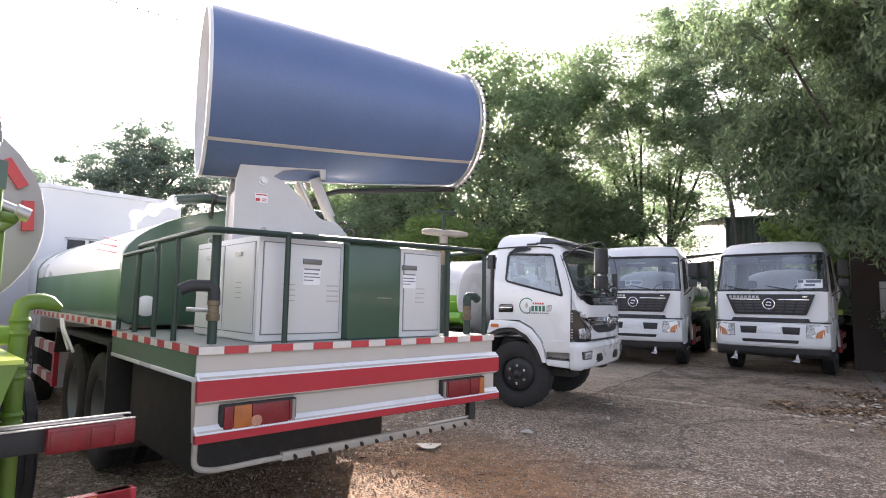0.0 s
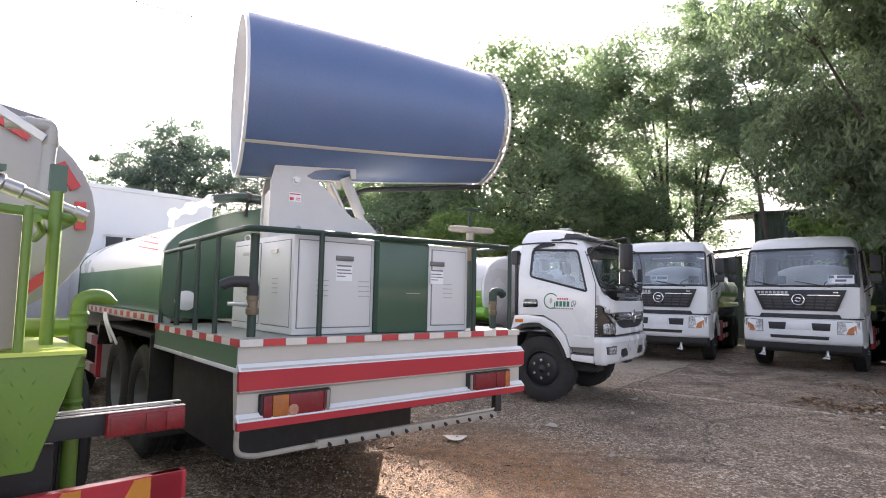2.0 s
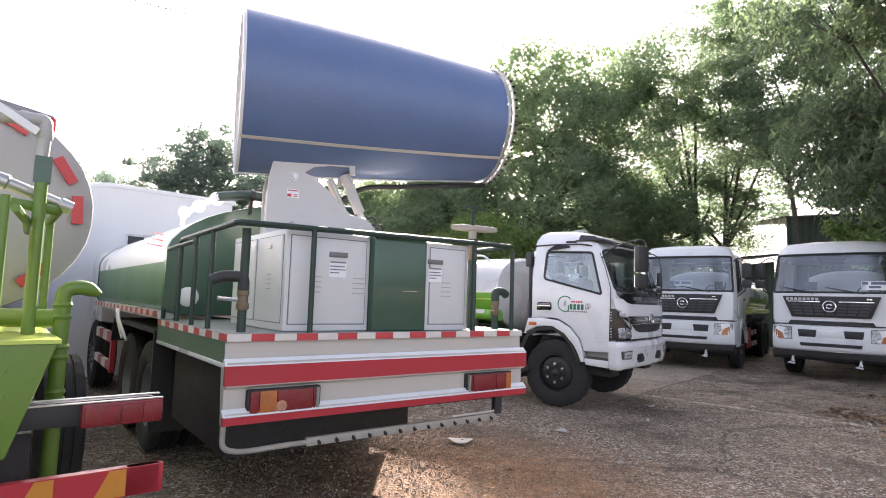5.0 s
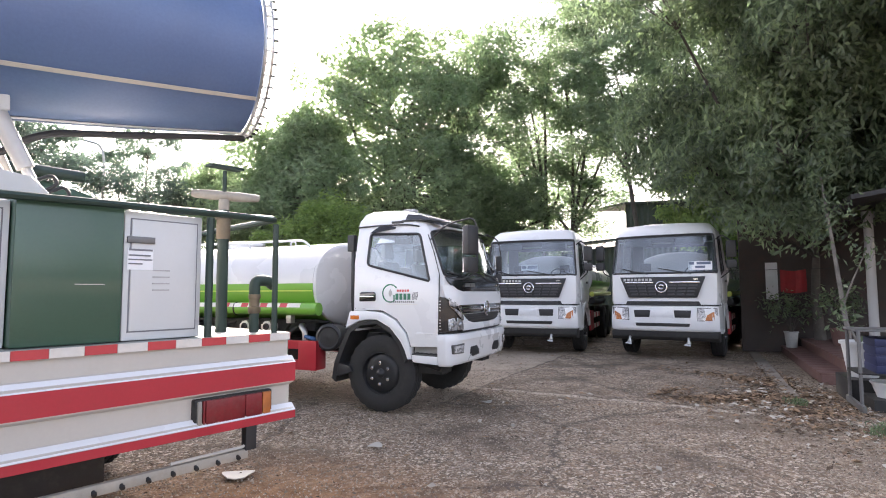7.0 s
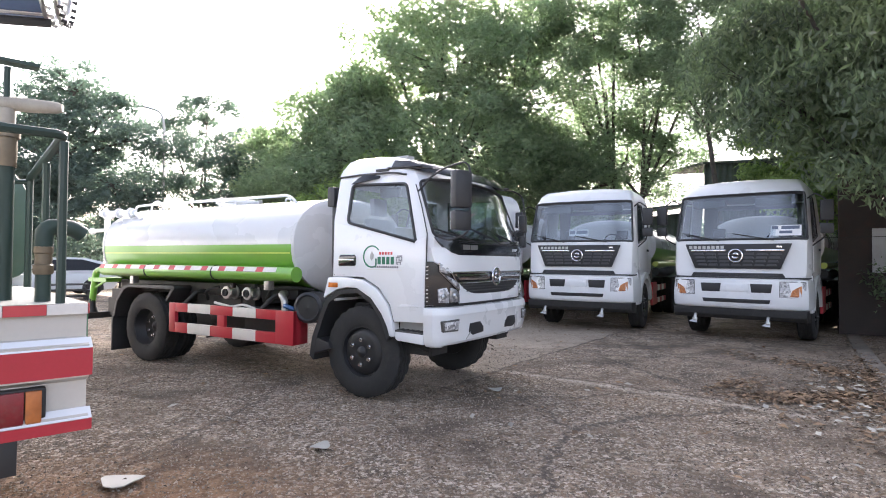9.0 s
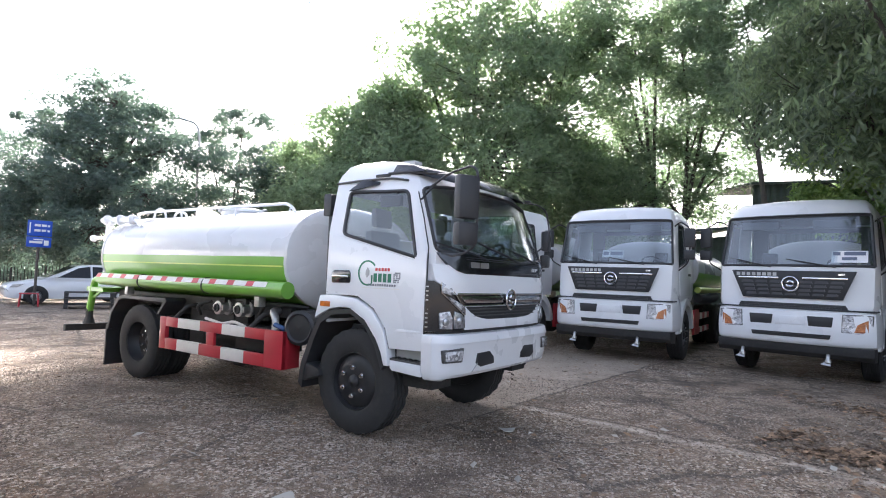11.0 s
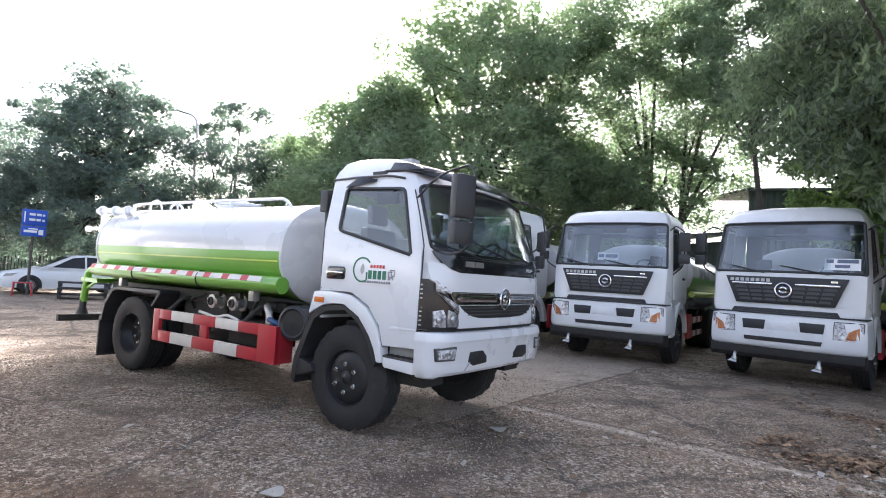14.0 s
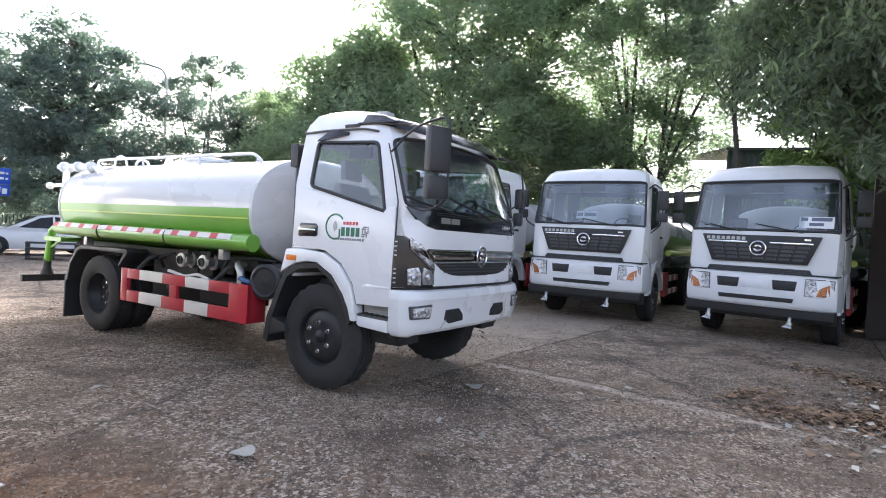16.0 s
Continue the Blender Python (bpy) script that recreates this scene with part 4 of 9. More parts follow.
# ---- the smaller tanker in the open yard ----
def light_tanker():
    t = thing("tanker_truck", pose(0.987, 9.042, 0, 0, 0, -23.5), "small white tanker truck with a lime green stripe along its tank", "truck")
    R = [
        ring_of(1.02, -0.45, 0.93, 1.07, 0.14, 0.09, -0.26, 0.62),
        ring_of(1.29, -0.45, 0.94, 1.085, 0.14, 0.09, -0.26, 0.62),
        ring_of([1.90, 1.87, 1.655, 1.69, 1.715, 1.715, 1.675, 1.66], -0.45, 0.945, 1.075, 0.15, 0.09, -0.26, 0.625),
        ring_of([2.285, 2.28, 2.255, 2.26, 2.275, 2.30, 2.335, 2.345], -0.43, 0.71, 1.02, 0.13, 0.07, -0.24, 0.47),
        ring_of(2.37, -0.43, 0.66, 1.0, 0.15, 0.08, -0.23, 0.42),
        ring_of(2.40, -0.44, 0.64, 0.99, 0.15, 0.08, -0.23, 0.40),
        ring_of(2.47, -0.43, 0.58, 0.955, 0.16, 0.08, -0.23, 0.34),
        ring_of(2.485, -0.42, 0.56, 0.94, 0.16, 0.08, -0.23, 0.30),
        ring_of(2.555, -0.385, 0.40, 0.90, 0.17, 0.08, -0.20, 0.08),
        ring_of(2.60, -0.29, 0.24, 0.82, 0.18, 0.08, -0.15, -0.06),
        ring_of(2.615, -0.18, 0.10, 0.66, 0.18, 0.08, -0.14, -0.16),
    ]
    screen = [4, 5, 6, 7, 8, 9]
    holes = {(2, j) for j in screen} | {(2, 1), (2, 12)}
    holes |= {(0, j) for j in (0, 1, 12, 13)} | {(2, 14)}
    bm = B()
    shell(bm, R, holes)
    body = part("cab_body", bm, WHITE, t, "glossy white steel cab", smooth=34)
    sol = body.modifiers.new("thickness", "SOLIDIFY")
    sol.thickness, sol.offset = 0.03, -1
    w = part("windscreen", pane(R, 2, screen), SCREEN, t)
    part("seal", frame_strip(R, 2, screen, 0.016), BLACK, w)
    for j in (1, 12):
        w = part("side_window", pane(R, 2, [j]), WINDOW, t)
        part("seal", frame_strip(R, 2, [j], 0.017), BLACK, w)
    seat(t, 0.06, 0.5, 1.32, SEATGREY)
    seat(t, 0.06, -0.5, 1.32, SEATGREY)
    steering(t, 0.45, 0.5, 1.72)
    bm = B()
    prism(bm, [(0.45, 1.2), (0.84, 1.2), (0.84, 1.60), (0.72, 1.66), (0.50, 1.63)], "y", -0.98, 0.98)
    part("dashboard", bm, BLACK, t, bevel=0.02)
    bm = B()
    box(bm, (-0.41, -1.0, 1.1), (-0.38, 1.0, 1.88))
    part("cab_lining", bm, BIN, t)
    bm = B()
    box(bm, (0.06, -0.93, 2.14), (0.30, -0.88, 2.24))
    tube(bm, [(0.20, -0.90, 2.22), (0.30, -0.90, 2.30), (0.42, -0.90, 2.34)], 0.010, 6)
    part("inner_mirror", bm, BLACK, t, "dark mirror hung inside the kerb-side window", bevel=0.015)
    # smoked visor that wraps round the roof's front, from the black blocks on its shoulders
    half = [(0.26, 0.955, 2.445, 2.53), (0.42, 0.965, 2.425, 2.525), (0.56, 0.94, 2.40, 2.505), (0.68, 0.86, 2.375, 2.485), (0.77, 0.70, 2.355, 2.47), (0.84, 0.45, 2.345, 2.46), (0.865, 0.0, 2.34, 2.46)]
    line = [(x, -y, lo, hi) for x, y, lo, hi in half] + [(x, y, lo, hi) for x, y, lo, hi in half[-2::-1]]
    bm = B()
    rings = []
    for x, y, lo, hi in line:
        inx, iny = (x - 0.16, y * 0.86)
        rings.append([Vector((x, y, lo)), Vector((x - 0.025, y * 0.985, (lo + hi) / 2)), Vector((x - 0.07, y * 0.955, hi - 0.015)), Vector((inx, iny, hi + 0.02)), Vector((inx, iny, hi + 0.005)), Vector((x - 0.08, y * 0.94, hi - 0.03)), Vector((x - 0.04, y * 0.965, (lo + hi) / 2)), Vector((x - 0.015, y * 0.985, lo))])
    loft(bm, rings)
    part("sun_visor", bm, LAMPDARK, t, "smoked plastic sun visor wrapping the roof front", smooth=45)
    for s in (-1, 1):
        bm = B()
        a = [Vector((x, s * y, z)) for x, y, z in ((0.24, 0.945, 2.445), (0.62, 0.965, 2.425), (0.62, 0.95, 2.44), (0.46, 0.92, 2.505), (0.26, 0.91, 2.525))]
        loft(bm, [a, [p + Vector((0, s * 0.035, 0)) for p in a]])
        part("roof_marker", bm, GLOSSBLACK, t, "gloss black block on the roof's shoulder", bevel=0.01)
        bm = B()
        tube(bm, [(0.20, s * 0.985, 2.435), (0.45, s * 0.99, 2.43), (0.72, s * 0.93, 2.405)], 0.012, 6)
        part("visor_rod", bm, CHASSIS, t)
        bm = B()
        box(bm, (0.05, min(s * 0.955, s * 1.0), 2.405), (0.22, max(s * 0.955, s * 1.0), 2.435))
        part("visor_foot", bm, BLACK, t, bevel=0.008)
    bm = B()
    box(bm, (-0.02, -0.55, 2.61), (0.16, -0.42, 2.655))
    part("roof_lamp", bm, GREYWHITE, t, bevel=0.015)
    for s in (-1, 1):
        bm = B()
        tube(bm, rounded([(-0.44, s * 1.005, 2.375), (-0.1, s * 1.02, 2.385), (0.30, s * 1.02, 2.38), (0.46, s * 1.015, 2.35)], 0.1), 0.011, 6)
        part("rain_gutter", bm, BLACK, t)
        bm = B()
        a = [Vector((x, s * y, z)) for x, y, z in ((-0.245, 1.055, 2.285), (-0.02, 1.05, 2.31), (0.12, 1.04, 2.33), (0.12, 1.02, 2.36), (-0.02, 1.03, 2.385), (-0.08, 1.03, 2.39), (-0.16, 1.04, 2.345))]
        loft(bm, [a, [p - Vector((0, s * 0.03, 0)) for p in a]])
        part("rain_deflector", bm, LAMPDARK, t, bevel=0.008)
        bm = B()
        box(bm, (-0.60, min(s * 0.93, s * 1.03), 2.06), (-0.50, max(s * 0.93, s * 1.03), 2.28))
        tube(bm, [(-0.54, s * 0.97, 2.08), (-0.54, s * 0.97, 1.45), (-0.56, s * 0.9, 1.1)], 0.03, 8)
        part("air_intake", bm, BLACK, t, bevel=0.02)
        # door skin with its shut line, pressed swage, handle
        bm = B()
        y0, y1 = sorted((s * 1.082, s * 1.094))
        prism(bm, [(-0.425, 1.305), (-0.30, 1.312), (-0.02, 1.285), (0.18, 1.185), (0.325, 1.015), (0.378, 0.845), (0.738, 0.855), (0.752, 1.45), (0.755, 1.70), (0.66, 1.69), (0.62, 1.63), (-0.25, 1.845), (-0.395, 1.86)], "y", y0, y1)
        d = part("door", bm, WHITE, t, bevel=0.005)
        bm = B()
        tube(bm, rounded([(-0.435, s * 1.086, 1.31), (-0.30, s * 1.086, 1.318), (-0.02, s * 1.086, 1.292), (0.18, s * 1.086, 1.192), (0.330, s * 1.086, 1.02), (0.372, s * 1.086, 0.845)], 0.12), 0.006, 6)
        tube(bm, [(0.747, s * 1.084, 0.86), (0.760, s * 1.084, 1.45), (0.764, s * 1.083, 1.74), (0.68, s * 1.06, 2.02), (0.585, s * 1.022, 2.24)], 0.006, 6)
        part("shut_line", bm, BLACK, d)
        bm = B()
        prism(bm, [(0.42, 0.995), (0.728, 1.005), (0.725, 1.02), (0.47, 1.025)], "y", *sorted((s * 1.088, s * 1.099)))
        part("swage", bm, WHITE, d, bevel=0.004)
        bm = B()
        hp = [(-0.355, 1.40), (-0.135, 1.405), (-0.122, 1.42), (-0.122, 1.50), (-0.145, 1.525), (-0.335, 1.525), (-0.36, 1.50), (-0.365, 1.415)]
        prism(bm, hp, "y", *sorted((s * 1.088, s * 1.104)))
        h = part("door_handle", bm, GLOSSBLACK, d, "gloss black handle recess with a chrome pull", bevel=0.008)
        bm = B()
        box(bm, (-0.35, min(s * 1.1, s * 1.122), 1.455), (-0.14, max(s * 1.1, s * 1.122), 1.475))
        part("handle_pull", bm, CHROME, h, bevel=0.006)
        bm = B()
        box(bm, (-0.475, min(s * 1.02, s * 1.06), 1.55), (-0.445, max(s * 1.02, s * 1.06), 1.63))
        part("hinge_stop", bm, BLACK, d, bevel=0.006)
        # arch flare, dark liner, step
        bm = B()
        o = [(-0.565, 1.045), (-0.50, 1.275), (-0.33, 1.288), (-0.015, 1.262), (0.176, 1.164), (0.312, 1.006), (0.372, 0.83), (0.388, 0.692), (0.338, 0.692), (0.300, 0.80), (0.235, 0.915), (0.092, 1.075), (-0.10, 1.172), (-0.24, 1.172), (-0.37, 1.148), (-0.50, 1.085)]
        prism(bm, o, "y", *sorted((s * 0.99, s * 1.118)))
        fl = part("wheel_arch", bm, WHITE, t, bevel=0.014)
        bm = B()
        box(bm, (-0.485, min(s * 1.112, s * 1.125), 1.17), (-0.355, max(s * 1.112, s * 1.125), 1.222))
        part("side_marker", bm, LENSAMBER, fl, bevel=0.008)
        bm = B()
        liner = [(-0.77, 0.40), (-0.74, 0.60), (-0.62, 0.88), (-0.53, 1.05), (-0.37, 1.14), (-0.10, 1.165), (0.09, 1.065), (0.235, 0.90), (0.33, 0.69)]
        inner = [(x * 0.92 - 0.005, z - 0.045) for x, z in liner]
        prism(bm, liner + inner[::-1], "y", *sorted((s * 0.62, s * 1.10)))
        part("arch_liner", bm, BLACK, t, smooth=50)
        bm = B()
        prism(bm, [(-0.775, 0.40), (-0.47, 0.50), (-0.50, 0.56), (-0.74, 0.62)], "y", *sorted((s * 0.80, s * 1.095)))
        part("mud_flap", bm, BLACK, t, bevel=0.006)
        bm = B()
        prism(bm, [(0.38, 0.745), (0.735, 0.75), (0.735, 0.85), (0.375, 0.85)], "y", *sorted((s * 0.70, s * 0.985)))
        st = part("cab_step", bm, GREYWHITE, t, bevel=0.008)
        bm = B()
        prism(bm, [(0.39, 0.745), (0.735, 0.735), (0.735, 0.755), (0.39, 0.765)], "y", *sorted((s * 0.9, s * 1.09)))
        part("step_tread", bm, STEPGREY, st, bevel=0.004)
        bm = B()
        for k in range(5):
            box(bm, (0.42 + k * 0.062, min(s * 1.0, s * 1.088), 0.762 - k * 0.002), (0.446 + k * 0.062, max(s * 1.0, s * 1.088), 0.772 - k * 0.002))
        part("tread_rib", bm, CHASSIS, st)
        bm = B()
        prism(bm, [(0.392, 0.675), (0.42, 0.655), (0.735, 0.635), (0.735, 0.738), (0.39, 0.748)], "y", *sorted((s * 0.72, s * 1.095)))
        part("step_panel", bm, WHITE, st, bevel=0.014)
        bm = B()
        box(bm, (0.36, min(s * 0.60, s * 0.9), 0.50), (0.72, max(s * 0.60, s * 0.9), 0.60))
        tube(bm, [(0.30, s * 0.88, 0.66), (0.72, s * 0.93, 0.56)], 0.03, 8)
        part("step_bracket", bm, CHASSIS, t)
    # nose: one curve in plan for the cowl, panel, grille and lamps
    def nose(z, y, x0=0.965, k=1.0):
        """A place on the nose: x falls away towards the corners."""
        a = abs(y) / 1.07
        return Vector((x0 - k * (0.035 * a ** 2 + 0.145 * a ** 7), y, z))
    def skin(name, rows, mat, parent, label="", thick=0.05, bev=0.0, x0=0.965, sm=38):
        """rows: (z, y0, y1, dx) bands of the nose, lofted."""
        bm = B()
        rings = []
        for z, y0, y1, dx in rows:
            f = [nose(z, y0 + (y1 - y0) * j / 16, x0 + dx) for j in range(17)]
            rings.append(f + [p - Vector((thick, 0, 0)) for p in f[::-1]])
        loft(bm, rings)
        return part(name, bm, mat, parent, label, bevel=bev, smooth=sm)
    cw = skin("cowl_panel", [(1.527, -0.76, 0.76, 0.010), (1.55, -0.86, 0.86, 0.010), (1.60, -0.94, 0.94, 0.006), (1.66, -1.0, 1.0, -0.002), (1.705, -1.035, 1.035, -0.012)], GLOSSBLACK, t, "gloss black panel under the windscreen")
    bars(cw, (0.955, -0.70, 1.585), (0.12, 1, 0), (0, 0, 1), [(0, 0, 0.125, 0.05), (0.14, 0, 0.125, 0.05)], STEEL, 0.004, "model_mark")
    bars(cw, (0.967, 0.50, 1.585), (-0.12, 1, 0), (0, 0, 1), [(0.05 * i, 0, 0.035, 0.035) for i in range(4)], CHROME, 0.004, "model_mark")
    bm = B()
    for k in range(3):
        tube(bm, [nose(1.655 + k * 0.018, -0.75 + 1.5 * j / 12, 0.972 - k * 0.012) for j in range(13)], 0.005, 5)
    part("cowl_louvre", bm, BLACK, cw)
    skin("nose_panel", [(1.345, -0.88, 0.88, 0.012), (1.40, -0.96, 0.96, 0.020), (1.46, -1.045, 1.045, 0.018), (1.528, -1.055, 1.055, 0.008), (1.60, -1.06, 1.06, 0.0)], WHITE, t, thick=0.06)
    gr = skin("grille", [(1.02, -0.76, 0.76, -0.03), (1.22, -0.80, 0.80, -0.02), (1.36, -0.86, 0.86, -0.02)], BLACK, t, "black grille with chrome bars")
    # upper band with a bright frame and two chromed wings beside the badge
    skin("grille_band", [(1.255, -0.80, 0.80, 0.004), (1.345, -0.85, 0.85, 0.006)], GLOSSBLACK, gr, thick=0.03)
    for z, hw in ((1.352, 0.855), (1.248, 0.79)):
        bm = B()
        tube(bm, [nose(z, -hw + 2 * hw * j / 20, 0.978) for j in range(21)], 0.009, 6)
        part("chrome_trim", bm, CHROME, gr)
    for s in (-1, 1):
        rows = [(1.272, s * 0.14, s * 0.74, 0.014), (1.285, s * 0.135, s * 0.775, 0.020), (1.315, s * 0.135, s * 0.80, 0.020), (1.332, s * 0.14, s * 0.80, 0.014)]
        skin("chrome_wing", rows, CHROME, gr, thick=0.02)
    skin("grille_mesh", [(1.125, -0.56, 0.56, -0.008), (1.16, -0.66, 0.66, -0.006), (1.238, -0.75, 0.75, -0.004)], BLACK, gr, thick=0.03)
    for k in range(3):
        hw = 0.62 + k * 0.045
        skin("grille_slat", [(1.150 + k * 0.03, -hw, hw, 0.004), (1.160 + k * 0.03, -hw, hw, 0.002)], STEPGREY, gr, thick=0.02)
    bm = B()
    fr = [[nose(1.035, -0.74 + 1.48 * j / 20, 0.975), nose(1.035 + 0.082 + 0.125 * (abs(j - 10) / 10) ** 5, -0.74 + 1.48 * j / 20, 0.968)] for j in range(21)]
    loft(bm, [[a, b, b - Vector((0.05, 0, 0)), a - Vector((0.05, 0, 0))] for a, b in fr])
    part("lower_lip", bm, WHITE, t, "white lip under the grille", bevel=0.008)
    skin("bumper_gap", [(0.985, -1.0, 1.0, -0.03), (1.05, -1.0, 1.0, -0.03)], BLACK, t, thick=0.1)
    emblem(t, (0.998, 0.0, 1.300), 0.092)
    for s in (-1, 1):
        def lampface(y, z, dx=0.0):
            """On the wrap-round lamp: y past 1.07 runs back along the flank."""
            if y <= 1.04:
                p = nose(z, y, 0.958 + dx)
            else:
                q = y - 1.04
                p = Vector((0.958 - 0.155 - q + dx * 0.3, 1.04 + 0.052 * min(1, q / 0.05) ** 0.5 + dx, z))
            return Vector((p.x, s * p.y, p.z))
        cols = [(0.735, 1.02, 1.185), (0.80, 1.02, 1.235), (0.87, 1.02, 1.345), (0.93, 1.02, 1.41), (0.985, 1.022, 1.452), (1.03, 1.024, 1.458), (1.055, 1.026, 1.459), (1.085, 1.027, 1.458)]
        bm = B()
        loft(bm, [[lampface(y, lo), lampface(y, (lo + hi) / 2, 0.008), lampface(y, hi), lampface(y, hi) + Vector((-0.06, -s * 0.03, 0)), lampface(y, lo) + Vector((-0.06, -s * 0.03, 0))] for y, lo, hi in cols])
        lamp = part("headlight", bm, LAMPDARK, t, "dark wrap-round headlight with bright bars and reflectors", smooth=50)
        def plate(name, pts, mat, dx=0.012, thick=0.016, bev=0.004):
            bm = B()
            loft(bm, [[lampface(y, z, dx - thick) for y, z in pts], [lampface(y, z, dx) for y, z in pts]])
            return part(name, bm, mat, lamp, bevel=bev)
        plate("light_strip", [(0.995, 1.445), (0.905, 1.392), (0.915, 1.335), (0.995, 1.36)], FACETS, 0.026)
        plate("light_strip", [(0.935, 1.325), (0.915, 1.290), (0.775, 1.190), (0.762, 1.245)], FACETS, 0.026)
        bm = B()
        tube(bm, [lampface(y, z, 0.016) for y, z in ((1.0, 1.445), (0.995, 1.36), (0.93, 1.30), (0.77, 1.175), (0.75, 1.17), (0.755, 1.215), (0.86, 1.34), (0.92, 1.40), (1.0, 1.445))], 0.006, 6)
        part("chrome_outline", bm, CHROME, lamp)
        plate("reflector", [(0.895, 1.045), (1.0, 1.05), (1.005, 1.185), (0.925, 1.20), (0.895, 1.14)], FACETS, 0.022)
        plate("reflector", [(0.745, 1.05), (0.868, 1.05), (0.882, 1.12), (0.868, 1.20), (0.785, 1.175), (0.745, 1.12)], HLENS, 0.018)
        for y, z in ((0.952, 1.107), (0.815, 1.115)):
            bm = B()
            lathe(bm, [(0.034, -0.01), (0.032, 0.012), (0.018, 0.018), (0.0, 0.02)], lampface(y, z, 0.012), (1, 0.3 * s, 0), 16)
            part("projector", bm, HLENS, lamp)
        for k in range(10):
            bm = B()
            z = 1.06 + k * 0.038
            loft(bm, [[lampface(1.065, z, 0.002), lampface(1.082, z, 0.002), lampface(1.082, z + 0.012, 0.002), lampface(1.065, z + 0.012, 0.002)], [lampface(1.065, z, 0.006), lampface(1.082, z, 0.006), lampface(1.082, z + 0.012, 0.006), lampface(1.065, z + 0.012, 0.006)]])
            part("lamp_rib", bm, VALVE, lamp)
    def bump_ring(z, hw, x):
        p = [(0.742, hw), (0.79, hw), (0.84, hw - 0.012), (0.88, hw - 0.05), (x - 0.055, hw - 0.14), (x - 0.028, hw * 0.72), (x - 0.010, hw * 0.40), (x, 0)]
        L = [Vector((q[0], q[1], z)) for q in p]
        return L + [Vector((v.x, -v.y, v.z)) for v in L[-2::-1]]
    bm = B()
    loft(bm, [bump_ring(1.005, 1.085, 0.955), bump_ring(0.995, 1.10, 0.985), bump_ring(0.94, 1.112, 0.998), bump_ring(0.925, 1.112, 1.0), bump_ring(0.90, 1.108, 0.99), bump_ring(0.72, 1.10, 0.985), bump_ring(0.655, 1.085, 0.972), bump_ring(0.625, 1.065, 0.945), bump_ring(0.612, 1.04, 0.90)])
    bp = part("bumper", bm, WHITE, t, "white moulded bumper with two black openings", smooth=28)
    for s in (-1, 1):
        bm = B()
        prism(bm, [(s * 0.265, 0.705), (s * 0.50, 0.695), (s * 0.585, 0.735), (s * 0.565, 0.82), (s * 0.27, 0.832)], "x", 0.90, 0.980)
        op = part("bumper_opening", bm, BLACK, bp, bevel=0.006)
        bm = B()
        o = [Vector((x, s * y, z)) for x, y, z in ((0.930, 0.80, 0.762), (0.885, 1.015, 0.765), (0.878, 1.03, 0.875), (0.934, 0.78, 0.885))]
        loft(bm, [o, [p + Vector((0.045, s * 0.01, 0)) for p in o]])
        fg = part("fog_surround", bm, STEPGREY, bp, bevel=0.01)
        bm = B()
        o = [Vector((x, s * y, z)) for x, y, z in ((0.940, 0.815, 0.778), (0.900, 1.00, 0.780), (0.895, 1.013, 0.860), (0.944, 0.80, 0.868))]
        loft(bm, [o, [p + Vector((0.042, s * 0.01, 0)) for p in o]])
        part("fog_lamp", bm, FACETS, fg, "clear fog lamp", bevel=0.008)
        bm = B()
        tube(bm, [(0.955, s * 0.62, 0.66), (0.968, s * 0.585, 0.70), (0.982, s * 0.57, 0.735)], 0.005, 5)
        part("mould_line", bm, GREYWHITE, bp)
    wiper(t, (0.955, -0.40, 1.665), (0.845, -0.92, 1.76), 0.24)
    wiper(t, (0.962, 0.20, 1.665), (0.88, -0.28, 1.79), 0.24)
    wiper(t, (0.95, 0.62, 1.67), (0.86, 0.16, 1.80), 0.22)
    # mirrors: a tall pair on a long bent arm by the kerb side, a low pair at the driver's door
    mirror(t, [[(0.60, -1.00, 2.17), (0.80, -1.02, 2.33), (0.98, -1.08, 2.375), (1.20, -1.13, 2.40), (1.255, -1.135, 2.36), (1.275, -1.14, 2.25), (1.27, -1.14, 1.76), (1.20, -1.15, 1.70), (1.02, -1.09, 1.665), (0.86, -1.02, 1.70)], [(0.72, -0.92, 2.40), (0.92, -1.05, 2.37), (0.70, -1.01, 2.27)]], (1.235, -1.25, 2.125), (0.195, 0.345), ((1.235, -1.255, 1.836), (0.185, 0.18)), yaw=-22, thin=0.010)
    mirror(t, [[(0.62, 0.93, 2.40), (0.70, 1.18, 2.40), (0.76, 1.29, 2.34), (0.80, 1.30, 2.10), (0.80, 1.30, 1.70), (0.78, 1.06, 1.62)], [(0.80, 1.30, 1.95), (0.70, 1.08, 1.80)]], (0.76, 1.30, 1.97), (0.18, 0.24), ((0.76, 1.28, 1.73), (0.18, 0.15)), yaw=14, thin=0.010)
    bm = B()
    loft(bm, [[Vector((0.862 - 0.42 * (z - 1.70) - d, y, z)) for y, z in ((0.40, 1.76), (0.74, 1.76), (0.74, 1.89), (0.40, 1.89))] for d in (0.004, 0.0)])
    kw = part("window_card", bm, PAPER, t, "white paper card behind the windscreen")
    bars(kw, (0.833, 0.43, 1.785), (0, 1, 0), (-0.4, 0, 0.92), [(0, 0.01, 0.09, 0.065), (0.11, 0.01, 0.17, 0.065)], INKBLUE, 0.002, "card_print")
    # door decal: a green ring with a leaf, bars for its lettering and a chequered tile
    y = -1.0945
    cx, cz = 0.09, 1.505
    bm = B()
    prism(bm, arc(cx, cz, 0.118, 38, 300, 26) + arc(cx, cz, 0.102, 300, 38, 26), "y", y - 0.003, y)
